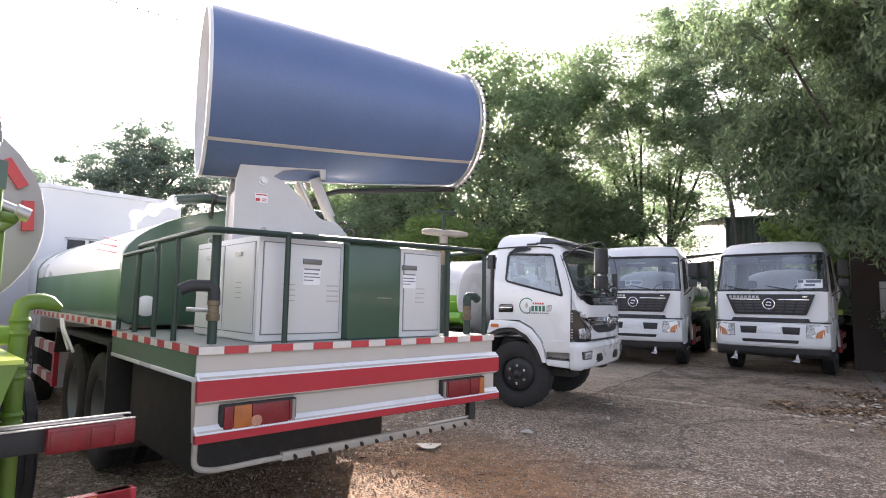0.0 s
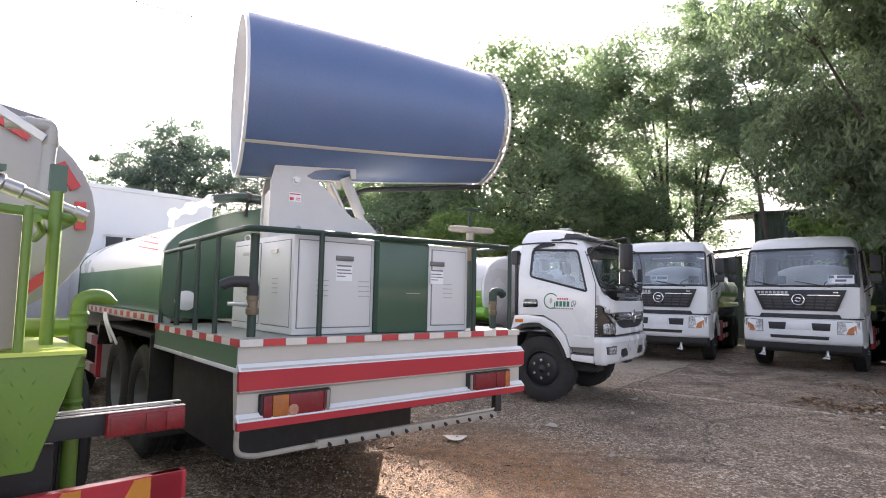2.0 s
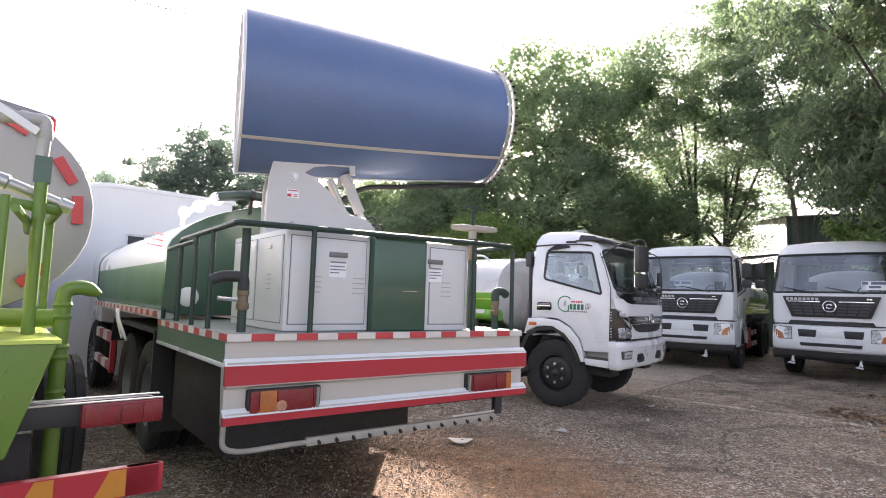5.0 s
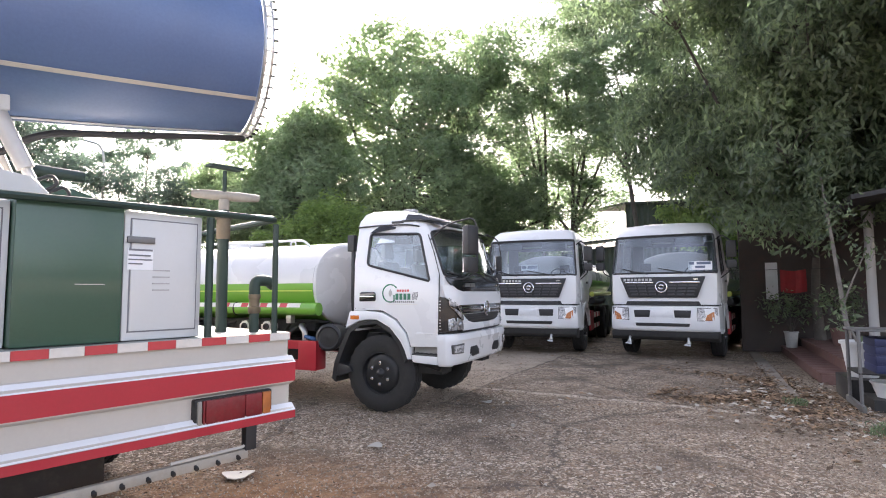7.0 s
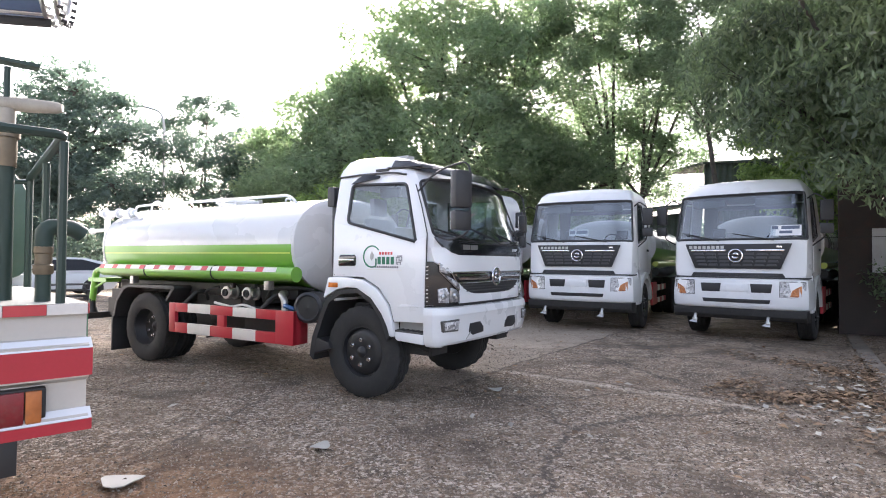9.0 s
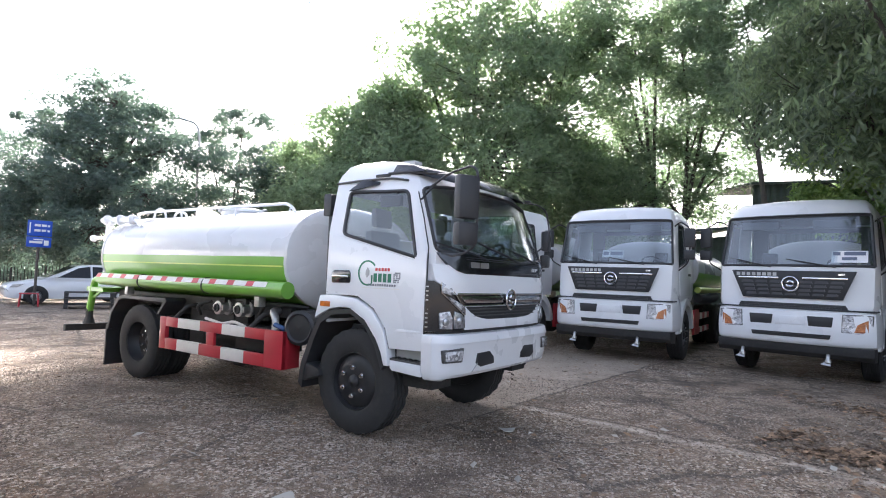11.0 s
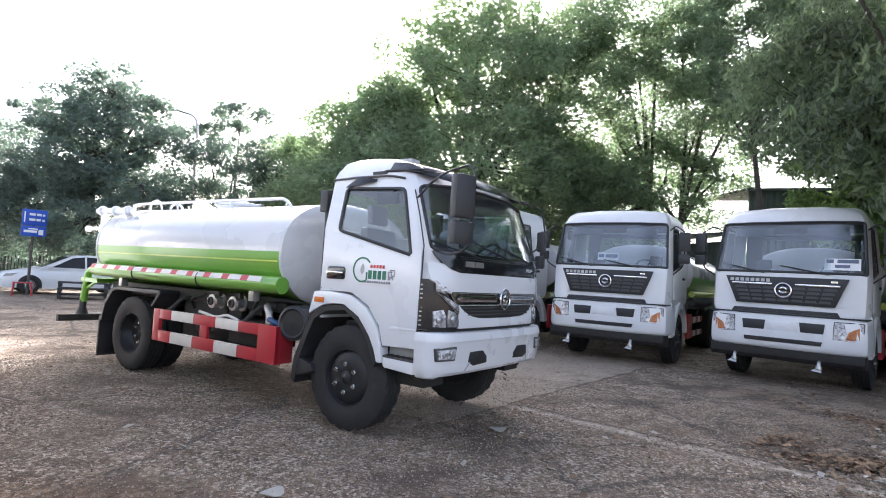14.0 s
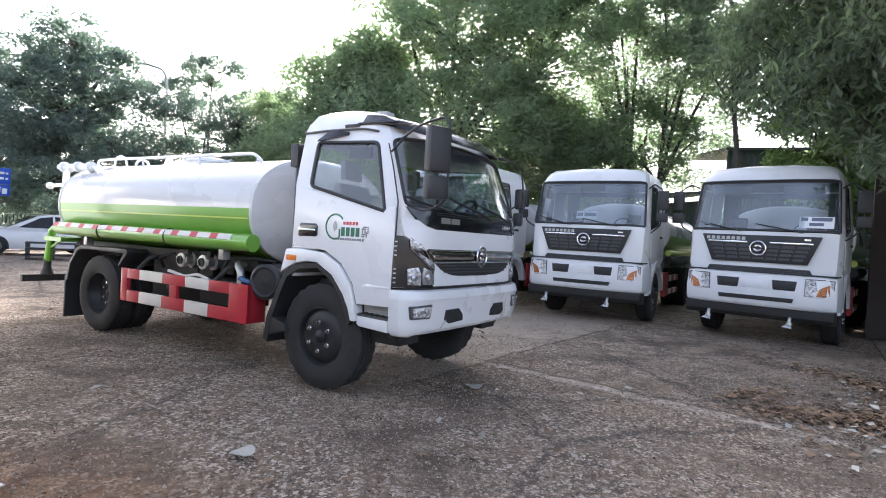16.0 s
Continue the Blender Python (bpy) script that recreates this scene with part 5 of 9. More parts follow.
    prism(bm, [(cx + 0.045, cz - 0.095), (cx + 0.062, cz - 0.095), (cx + 0.062, cz - 0.02), (cx + 0.045, cz - 0.02)], "y", y - 0.003, y)
    part("decal_ring", bm, INKGREEN, t, "green ring decal on the door")
    bm = B()
    prism(bm, [(cx - 0.005, cz - 0.045), (cx + 0.02, cz - 0.015), (cx + 0.022, cz + 0.02), (cx + 0.0, cz + 0.055), (cx - 0.022, cz + 0.02), (cx - 0.024, cz - 0.015)], "y", y - 0.003, y)
    part("decal_leaf", bm, GREYWHITE, t)
    bars(t, (0.0, y, 0.0), (1, 0, 0), (0, 0, 1), [(0.165 + k * 0.056, 1.425, 0.040, 0.078) for k in range(4)], INKGREEN, 0.003, "decal")
    bars(t, (0.0, y, 0.0), (1, 0, 0), (0, 0, 1), [(0.185 + k * 0.036, 1.525, 0.024, 0.028) for k in range(5)], INKRED, 0.003, "decal")
    bars(t, (0.0, y, 0.0), (1, 0, 0), (0, 0, 1), [(0.10 + k * 0.028, 1.388, 0.018, 0.020) for k in range(12)] + [(0.400 + 0.016 * (k % 5), 1.425 + 0.016 * (k // 5), 0.012, 0.012) for k in range(30) if k % 7 not in (2, 4)], INKGREY, 0.003, "decal")
    bars(t, (0.0, y, 0.0), (1, 0, 0), (0, 0, 1), [(0.03, 1.366, 0.44, 0.006)], WHITETAPE, 0.002, "decal")
    # frame, tank and its fittings
    bm = B()
    for s in (-1, 1):
        box(bm, (-6.0, s * 0.40 - 0.035, 0.72), (0.7, s * 0.40 + 0.035, 0.95))
    for k in range(6):
        box(bm, (-5.8 + k * 1.1, -0.40, 0.76), (-5.7 + k * 1.1, 0.40, 0.92))
    part("chassis", bm, CHASSIS, t)
    bm = B()
    tube(bm, [(-0.08, -0.85, 0.49), (-0.08, 0.85, 0.49)], 0.07, 12)
    tube(bm, [(-4.03, -0.85, 0.49), (-4.03, 0.85, 0.49)], 0.10, 12)
    lathe(bm, [(0.05, -0.2), (0.2, -0.1), (0.22, 0), (0.2, 0.1), (0.05, 0.2)], (-4.03, 0, 0.49), (0, 1, 0), 16)
    tube(bm, [(-4.03, 0, 0.5), (-0.5, 0, 0.75)], 0.06, 10)
    part("axle", bm, CHASSIS, t)
    tank_body(t, -5.07, -1.12, 1.07, 0.62, 1.64, 1.645, LIME, TANKWHITE, TANKWHITE)
    bm = B()
    box(bm, (-5.05, -0.82, 0.98), (-1.25, 0.82, 1.14))
    part("tank_cradle", bm, CHASSIS, t, "black cradle and boxes under the tank", bevel=0.01)
    for s in (-1, 1):
        bm = B()
        ys = [s * (1.07 * (1 - abs((z - 1.64) / 0.62) ** 2.35) ** (1 / 2.35)) for z in (1.535, 1.550)]
        loft(bm, [[Vector((x, ys[0] - s * 0.003, 1.535)), Vector((x, ys[0] + s * 0.004, 1.535)), Vector((x, ys[1] + s * 0.004, 1.550)), Vector((x, ys[1] - s * 0.003, 1.550))] for x in (-5.05, -1.14)])
        part("tank_stripe", bm, LIMEPALE, t)
        # three lengths of hose tube with clamps and reflective pieces
        for x0, x1 in ((-5.0, -3.86), (-3.84, -2.42), (-2.40, -1.0)):
            bm = B()
            tube(bm, [(x0, s * 1.09, 1.295), (x1, s * 1.09, 1.295)], 0.088, 16)
            part("hose_tube", bm, LIME, t, "lime green hose tube along the tank")
        tape(t, (-5.0, s * 1.160, 1.345), (-1.25, s * 1.160, 1.345), 0.062, 22, 0, (0, s, 0.55), share=0.36)
        for xx in (-3.85, -2.41):
            bm = B()
            tube(bm, [(xx, s * (1.09 + 0.09 * math.cos(a)), 1.295 + 0.09 * math.sin(a)) for a in [2 * math.pi * k / 16 for k in range(17)]], 0.009, 6, False)
            part("tube_clamp", bm, CHASSIS, t)
        for xx in (-4.3, -1.5):
            bm = B()
            box(bm, (xx - 0.04, min(s * 1.0, s * 1.09), 1.10), (xx + 0.04, max(s * 1.0, s * 1.09), 1.22))
            part("tube_bracket", bm, VALVE, t, bevel=0.006)
    # walkway rails, hatch and grab loops on top
    for s in (-1, 1):
        yy = s * 0.62
        bm = B()
        tube(bm, rounded([(-5.04, yy, 2.14), (-5.02, yy, 2.285), (-4.76, yy, 2.295), (-1.60, yy, 2.285), (-1.43, yy, 2.10)], 0.10), 0.018, 8)
        rail = part("walkway_rail", bm, WHITE, t)
        for xx in (-3.88, -2.66):
            bm = B()
            tube(bm, rounded([(xx, yy, 2.285), (xx + 0.02, yy, 2.21), (xx + 0.10, yy * 1.05, 2.10)], 0.04), 0.015, 8)
            part("rail_post", bm, WHITE, rail)
    for xx, hh in ((-4.65, 2.37), (-4.10, 2.31)):
        bm = B()
        tube(bm, rounded([(xx - 0.16, -0.50, 2.18), (xx - 0.14, -0.50, hh - 0.05), (xx, -0.50, hh), (xx + 0.14, -0.50, hh - 0.06), (xx + 0.18, -0.50, 2.18)], 0.12), 0.017, 8)
        part("grab_handle", bm, WHITE, t)
    bm = B()
    lathe(bm, [(0.30, -0.04), (0.30, 0.06), (0.34, 0.06), (0.34, 0.10), (0.22, 0.125), (0.0, 0.13)], (-3.34, 0, 2.24), (0, 0, 1), 28)
    ht = part("hatch", bm, WHITE, t, "round white filler hatch")
    bm = B()
    for a in (0.4, 2.5, 4.6):
        box(bm, (-3.34 + 0.33 * math.cos(a) - 0.03, 0.33 * math.sin(a) - 0.03, 2.30), (-3.34 + 0.33 * math.cos(a) + 0.03, 0.33 * math.sin(a) + 0.03, 2.36))
    part("hatch_dog", bm, STEEL, ht, bevel=0.008)
    bm = B()
    tube(bm, rounded([(-2.35, 0.0, 2.22), (-2.35, 0.0, 2.34), (-2.25, 0.0, 2.34), (-2.25, 0.0, 2.22)], 0.05), 0.012, 8)
    part("breather", bm, WHITE, t)
    # water cannon and its pipe at the tail
    bm = B()
    tube(bm, rounded([(-5.32, -0.90, 1.35), (-5.32, -0.90, 2.10), (-5.18, -0.90, 2.13)], 0.1), 0.045, 10)
    tube(bm, [(-5.42, -0.95, 2.155), (-4.75, -0.80, 2.165)], [0.040, 0.055], 10)
    tc = part("tail_cannon", bm, WHITE, t, "white pipe cannon at the tail")
    for q in (0.15, 0.55, 0.9):
        bm = B()
        lathe(bm, [(0.075, -0.018), (0.075, 0.018)], Vector((-5.42, -0.95, 2.155)).lerp(Vector((-4.75, -0.80, 2.165)), q), (0.97, 0.2, 0), 16)
        part("flange", bm, WHITE, tc)
    bm = B()
    tube(bm, rounded([(-4.78, -0.80, 2.165), (-4.62, -0.84, 2.13), (-4.42, -0.88, 2.05)], 0.08), 0.028, 8)
    part("branch_pipe", bm, WHITE, tc)
    bm = B()
    tube(bm, [(-5.60, -0.98, 1.885), (-5.32, -0.93, 1.90)], 0.028, 10)
    lathe(bm, [(0.035, -0.03), (0.05, -0.02), (0.05, 0.02), (0.035, 0.03)], (-5.60, -0.98, 1.885), (1, 0.2, 0), 12)
    part("coupling", bm, WHITE, tc)
    bm = B()
    tube(bm, rounded([(-5.25, -0.98, 1.30), (-5.42, -1.0, 1.26), (-5.48, -1.02, 0.80)], 0.06), 0.05, 10)
    box(bm, (-5.55, -1.05, 1.10), (-5.05, -0.6, 1.16))
    tube(bm, [(-5.45, -1.0, 1.0), (-5.30, -1.02, 1.04), (-5.12, -1.02, 1.12)], 0.02, 8)
    part("drain_pipe", bm, LIME, t, "lime green drain pipe at the tail")
    bm = B()
    lathe(bm, [(0.05, 0), (0.05, 0.12), (0.085, 0.22), (0.07, 0.225), (0.0, 0.22)], (-5.48, -1.02, 0.84), (0, 0, -1), 12)
    part("drain_mouth", bm, CHASSIS, t)
    bm = B()
    box(bm, (-6.12, -1.1, 0.46), (-6.05, 1.1, 0.56))
    box(bm, (-6.1, -0.44, 0.50), (-5.9, -0.36, 0.80))
    box(bm, (-6.1, 0.36, 0.50), (-5.9, 0.44, 0.80))
    part("rear_bar", bm, CHASSIS, t, "black rear crash bar")
    # side guards: a red and white frame whose front end turns inwards
    for s in (-1, 1):
        ys = sorted((s * 1.055, s * 1.10))
        cuts = (-3.24, -2.977, -2.512, -2.081, -1.663, -1.32)
        for z0, z1 in ((0.757, 0.872), (0.480, 0.612)):
            for k, (xa, xb) in enumerate(zip(cuts, cuts[1:])):
                bm = B()
                box(bm, (xa + 0.001, ys[0], z0), (xb - 0.001, ys[1], z1))
                part("guard_rail", bm, (RED, WHITETAPE)[k % 2], t, "red and white side guard", bevel=0.004)
        for xa, xb in ((-3.372, -3.24), (-1.32, -1.03)):
            bm = B()
            box(bm, (xa, ys[0] - 0.002, 0.480), (xb, ys[1] + 0.002, 0.872))
            part("guard_post", bm, RED, t, bevel=0.004)
        bm = B()
        box(bm, (-2.375, ys[0] + 0.004, 0.612), (-2.235, ys[1] - 0.002, 0.757))
        part("guard_post", bm, RED, t, bevel=0.004)
        bm = B()
        prism(bm, [(-1.03, s * 1.10), (-1.03, s * 1.055), (-1.08, s * 0.86), (-1.05, s * 0.85)], "z", 0.482, 0.870)
        part("guard_end", bm, RED, t, bevel=0.004)
        for xx in (-3.1, -1.62):
            bm = B()
            tube(bm, rounded([(xx, s * 1.06, 0.86), (xx + 0.14, s * 0.98, 1.03), (xx + 0.22, s * 0.5, 1.05)], 0.06), 0.026, 8)
            part("guard_arm", bm, CHASSIS, t)
    # valves, air tank and boxes under the tank
    for xx in (-1.99, -2.39):
        bm = B()
        lathe(bm, [(0.05, -0.2), (0.05, 0.0), (0.092, 0.0), (0.092, 0.03), (0.058, 0.035), (0.058, 0.10), (0.082, 0.10), (0.082, 0.16), (0.03, 0.17), (0.0, 0.17)], (xx, -0.80, 1.035), (0, -1, 0), 18)
        v = part("outlet_valve", bm, VALVE, t, "steel hose outlet with a cap")
        bm = B()
        box(bm, (xx - 0.1, -0.93, 1.13), (xx + 0.14, -0.90, 1.155))
        box(bm, (xx + 0.10, -0.98, 1.10), (xx + 0.16, -0.93, 1.16))
        part("valve_lever", bm, CHASSIS, v, bevel=0.004)
        bm = B()
        lathe(bm, [(0.050, 0.16), (0.048, 0.185), (0.030, 0.185), (0.028, 0.172), (0.0, 0.172)], (xx, -0.80, 1.035), (0, -1, 0), 18)
        part("valve_cap", bm, CHASSIS, v)
        for q in (-1, 1):
            bm = B()
            box(bm, (xx + q * 0.09 - 0.012, -0.955, 1.0), (xx + q * 0.09 + 0.012, -0.905, 1.07))
            part("cap_ear", bm, STEEL, v, bevel=0.006)
    bm = B()
    box(bm, (-2.30, -0.78, 0.86), (-2.05, -0.55, 1.15))
    box(bm, (-1.90, -0.80, 0.92), (-1.66, -0.5, 1.14))
    part("valve_block", bm, CHASSIS, t, bevel=0.01)
    bm = B()
    lathe(bm, [(0.0, -0.42), (0.12, -0.40), (0.15, -0.34), (0.15, 0.34), (0.12, 0.40), (0.0, 0.42)], (-2.45, -0.72, 0.70), (1, 0, 0), 20)
    part("air_tank", bm, CHASSIS, t)
    bm = B()
    lathe(bm, [(0.10, -0.25), (0.170, -0.22), (0.170, 0.06), (0.182, 0.06), (0.182, 0.10), (0.15, 0.12), (0.13, 0.10), (0.05, 0.10), (0.0, 0.11)], (-0.93, -0.90, 0.915), (0.25, -1, 0), 24)
    tube(bm, rounded([(-1.02, -0.7, 1.05), (-1.1, -0.75, 1.05), (-1.15, -0.8, 0.8)], 0.06), 0.045, 8)
    part("air_filter", bm, BLACK, t, "round black air filter")
    bm = B()
    tube(bm, rounded([(-1.45, -0.8, 1.05), (-1.40, -0.95, 1.06), (-1.30, -0.98, 0.98), (-1.30, -0.98, 0.86)], 0.05), 0.04, 10)
    part("pump_elbow", bm, VALVE, t, "bare steel pipe elbow")
    bm = B()
    tube(bm, rounded([(-1.28, -1.0, 0.92), (-1.15, -1.02, 0.90), (-1.1, -0.9, 0.84)], 0.05), 0.028, 8)
    part("pump_hose", bm, BLUEHOSE, t, "short blue hose")
    bm = B()
    tube(bm, rounded([(-1.75, -0.85, 0.98), (-1.55, -0.95, 1.12), (-1.30, -0.9, 1.13), (-1.1, -0.7, 1.1)], 0.08), 0.022, 8)
    part("air_line", bm, CHASSIS, t)
    bm = B()
    tube(bm, rounded([(-2.9, -0.85, 0.92), (-2.75, -1.0, 1.05), (-2.6, -0.9, 1.1)], 0.08), 0.02, 8)
    part("air_line", bm, CHASSIS, t)
    bm = B()
    box(bm, (-3.2, -0.8, 0.5), (-2.3, -0.45, 0.98))
    box(bm, (-2.1, -0.9, 0.58), (-1.4, -0.5, 0.86))
    part("pump_box", bm, CHASSIS, t, bevel=0.02)
    bm = B()
    tube(bm, rounded([(-2.55, -1.0, 0.90), (-2.2, -1.02, 0.86), (-2.0, -1.0, 0.90), (-1.8, -1.0, 0.86)], 0.05), 0.018, 8)
    part("wrapped_hose", bm, WHITETAPE, t)
    # wheels, mudguards and flaps
    for s in (-1, 1):
        wheel(t, (-0.08, s * 0.92, 0.49), s, 0.49, 0.25)
        wheel(t, (-4.03, s * 0.92, 0.49), s, 0.49, 0.25, deep=True)
        wheel(t, (-4.03, s * 0.64, 0.49), s, 0.49, 0.25, deep=True)
        bm = B()
        g = [(-4.78, 0.60), (-4.70, 0.85), (-4.52, 1.05), (-4.40, 1.085), (-3.32, 1.10), (-3.28, 1.06), (-3.45, 0.88)]
        g2 = [(-3.48, 0.90), (-3.36, 1.045), (-4.38, 1.045), (-4.49, 1.01), (-4.66, 0.83), (-4.73, 0.60)]
        ys = sorted((s * 0.53, s * 1.09))
        prism(bm, g + g2, "y", *ys)
        part("mudguard", bm, BLACK, t, bevel=0.006)
        bm = B()
        box(bm, (-4.80, ys[0], 0.10), (-4.77, ys[1], 0.66))
        part("mud_flap", bm, BLACK, t)
    return t


light_tanker()


# ---- the big dust-suppression sprayer truck ----
# Grey paints the shadow of slats pressed from the white sheet.
LOUVRE = surface("louvre_shadow", (0.38, 0.38, 0.37), 0.6)
LATCH = surface("dark_latch", (0.16, 0.16, 0.16), 0.4, metal=0.5, vary=0.2, scale=10)
BARDUST = surface("dusty_cream", (0.36, 0.33, 0.28), 0.7, vary=0.15, scale=5, dirt=0.5, dirt_col=(0.20, 0.165, 0.125))
def cabinet(t, x0, x1, y0, y1, z0, z1, mat, label, doors=True):
    """A sheet-metal cabinet with a lipped rear door, louvres, a latch and warning labels."""
    bm = B()
    box(bm, (x0, y0, z0), (x1, y1, z1))
    c = part("cabinet", bm, mat, t, label, bevel=0.012)
    if not doors:
        return c
    for a, b in ((y0 + 0.035, y1 - 0.035),):
        bm = B()
        box(bm, (x0 - 0.002, a - 0.007, z0 + 0.043), (x0 + 0.002, b + 0.007, z1 - 0.038))
        part("door_seal", bm, INKGREY, c)
        bm = B()
        box(bm, (x0 - 0.009, a, z0 + 0.05), (x0 + 0.01, b, z1 - 0.045))
        d = part("cabinet_door", bm, mat, c, bevel=0.004)
        wide = b - a > 0.5
        near = 0.012 if wide else 0.15
        bm = B()
        for k in range(4):
            box(bm, (x0 - 0.013, a + near, z0 + 0.26 + k * 0.035), (x0 - 0.007, a + near + 0.09, z0 + 0.267 + k * 0.035))
        part("louvre", bm, LOUVRE, c)
        if wide:
            bm = B()
            for k in range(4):
                box(bm, (x0 - 0.013, b - 0.22, z0 + 0.26 + k * 0.035), (x0 - 0.007, b - 0.13, z0 + 0.267 + k * 0.035))
            part("louvre", bm, LOUVRE, c)
        bm = B()
        yc = (a + b) / 2 + (-0.06 if wide else 0.13)
        box(bm, (x0 - 0.02, yc - 0.07, z1 - 0.17), (x0 - 0.006, yc + 0.07, z1 - 0.135))
        part("latch", bm, LATCH, c, bevel=0.004)
        bm = B()
        box(bm, (x0 - 0.011, yc - 0.065, z1 - 0.31), (x0 - 0.007, yc + 0.065, z1 - 0.20))
        lb = part("warning_label", bm, PAPER, c)
        bars(lb, (x0 - 0.0115, yc + 0.06, z1 - 0.30), (0, -1, 0), (0, 0, 1), [(0, 0.090, 0.12, 0.010), (0, 0.062, 0.11, 0.008), (0, 0.04, 0.12, 0.007), (0, 0.018, 0.07, 0.007)], INKGREY, 0.002, "label_print")
    return c


def sprayer():
    t = thing("sprayer_truck", pose(-0.468, 3.519, 0, 0, 0, 140.7), "cream and dark green sprayer truck carrying a big blue mist cannon", "truck")
    # deck, rear panel with its ridges and stripes
    bm = B()
    box(bm, (0.0, -1.235, 1.225), (1.9, 1.235, 1.272))
    part("deck", bm, PLATE, t, "grey chequer-plate deck")
    prof = [(0.02, 1.235), (0.02, 1.13), (-0.045, 1.10), (-0.045, 0.965), (0.0, 0.945), (0.0, 0.835), (-0.05, 0.805), (-0.05, 0.745), (0.04, 0.74), (0.10, 1.235)]
    bm = B()
    prism(bm, prof, "y", -1.235, 1.235)
    part("rear_panel", bm, CREAM, t, "cream pressed-steel tail panel")
    for z0, z1, x in ((0.972, 1.086, -0.0465), (0.746, 0.790, -0.0515)):
        bm = B()
        box(bm, (x - 0.003, -1.247, z0), (x + 0.03, 1.247, z1))
        part("red_stripe", bm, RED, t)
    for z, x in ((1.105, -0.04), (0.812, -0.046)):
        bm = B()
        prism(bm, [(x - 0.012, z - 0.018), (x + 0.03, z + 0.022), (x + 0.05, z + 0.01), (x + 0.03, z - 0.018)], "y", -1.247, 1.247)
        part("panel_ridge", bm, WHITE, t)
    tape(t, (-0.001, 1.235, 1.248), (-0.001, -1.235, 1.248), 0.044, 17, 1, (-1, 0, 0))
    for s in (-1, 1):
        tape(t, (0.0, s * 1.236, 1.248), (1.9, s * 1.236, 1.248), 0.044, 13, 0, (0, s, 0))
        bm = B()
        ys = sorted((s * 1.16, s * 1.241))
        prism(bm, [(0.024, 1.224), (1.88, 1.224), (1.88, 1.10), (0.024, 1.10)], "y", *ys)
        part("side_panel", bm, MIDGREEN, t)
        bm = B()
        ys = sorted((s * 1.15, s * 1.247))
        box(bm, (-0.03, ys[0], 1.07), (1.88, ys[1], 1.10))
        part("side_ridge", bm, WHITE, t, bevel=0.008)
    # tail lamps
    for y0, y1, s in ((0.63, 1.105, 1), (-1.09, -0.605, -1)):
        bm = B()
        box(bm, (-0.035, y0, 0.782), (0.02, y1, 0.94))
        f = part("tail_lamp", bm, CHASSIS, t, "red and amber tail lamp", bevel=0.01)
        w = y1 - y0
        outer = y1 if s > 0 else y0
        for a, b, m in ((0.03, 0.15, DULLRED if s > 0 else DULLAMBER), (0.15, 0.38, DULLAMBER if s > 0 else DULLRED), (0.38, 0.88, DULLRED), (0.88, 0.915, DULLRED), (0.92, 0.975, SHADYBEIGE)):
            p, q = outer - s * w * a, outer - s * w * b
            bm = B()
            box(bm, (-0.05, min(p, q) + 0.002, 0.792), (-0.03, max(p, q) - 0.002, 0.930))
            part("lens", bm, m, f, bevel=0.005)
        if s < 0:
            continue
        bm = B()
        p = outer - s * w * 0.44
        lathe(bm, [(0.0, 0.007), (0.030, 0.006), (0.036, 0.0), (0.036, -0.004)], (-0.049, p, 0.832), (-1, 0, 0), 18)
        part("lens", bm, PEACH, f, "pale peeling patch on the lens")
    # spray bar with its nozzles under the tail
    bm = B()
    box(bm, (-0.015, -0.95, 0.555), (0.025, 0.70, 0.608))
    part("spray_bar", bm, BARDUST, t, "dusty cream square bar with a row of spray nozzles", bevel=0.006)
    bm = B()
    tube(bm, rounded([(0.0, -0.97, 0.74), (0.0, -0.97, 0.635), (0.0, -0.92, 0.622), (0.0, -0.50, 0.620)], 0.04), 0.009, 8)
    part("feed_pipe", bm, CREAM, t)
    for k in range(13):
        y = -0.88 + k * 0.125
        bm = B()
        lathe(bm, [(0.009, 0), (0.009, 0.014), (0.013, 0.014), (0.011, 0.028), (0.0, 0.028)], (-0.012, y, 0.582), (-0.85, 0, -0.5), 10)
        part("spray_nozzle", bm, CHASSIS, t)
    bm = B()
    box(bm, (-0.02, -1.0, 0.60), (0.03, -0.93, 0.745))
    part("bar_bracket", bm, BLACK, t, bevel=0.004)
    bm = B()
    tube(bm, rounded([(0.02, 1.22, 0.74), (0.02, 1.22, 0.60), (0.02, 1.12, 0.57), (0.02, 0.98, 0.57)], 0.1), 0.017, 8)
    tube(bm, rounded([(0.02, 1.0, 0.57), (0.01, 0.85, 0.577), (0.0, 0.70, 0.58)], 0.05), 0.017, 8)
    part("bar_end", bm, BARDUST, t)
    # chassis, wheels
    bm = B()
    for s in (-1, 1):
        box(bm, (0.15, s * 0.43 - 0.04, 0.82), (7.3, s * 0.43 + 0.04, 1.12))
    for k in range(6):
        box(bm, (0.3 + k * 1.1, -0.43, 0.86), (0.4 + k * 1.1, 0.43, 1.08))
    box(bm, (0.12, -1.15, 0.70), (0.20, 1.15, 0.80))
    part("chassis", bm, CHASSIS, t)
    # Black boxes added to fill the dark space under the tail.
    bm = B()
    box(bm, (0.30, -0.30, 0.46), (1.75, 1.12, 1.08))
    box(bm, (0.55, -0.95, 0.62), (1.55, -0.32, 1.05))
    part("water_pump_case", bm, CHASSIS, t, bevel=0.03)
    bm = B()
    for xx in (2.62, 3.74):
        tube(bm, [(xx, -0.9, 0.52), (xx, 0.9, 0.52)], 0.09, 10)
    part("axle", bm, CHASSIS, t)
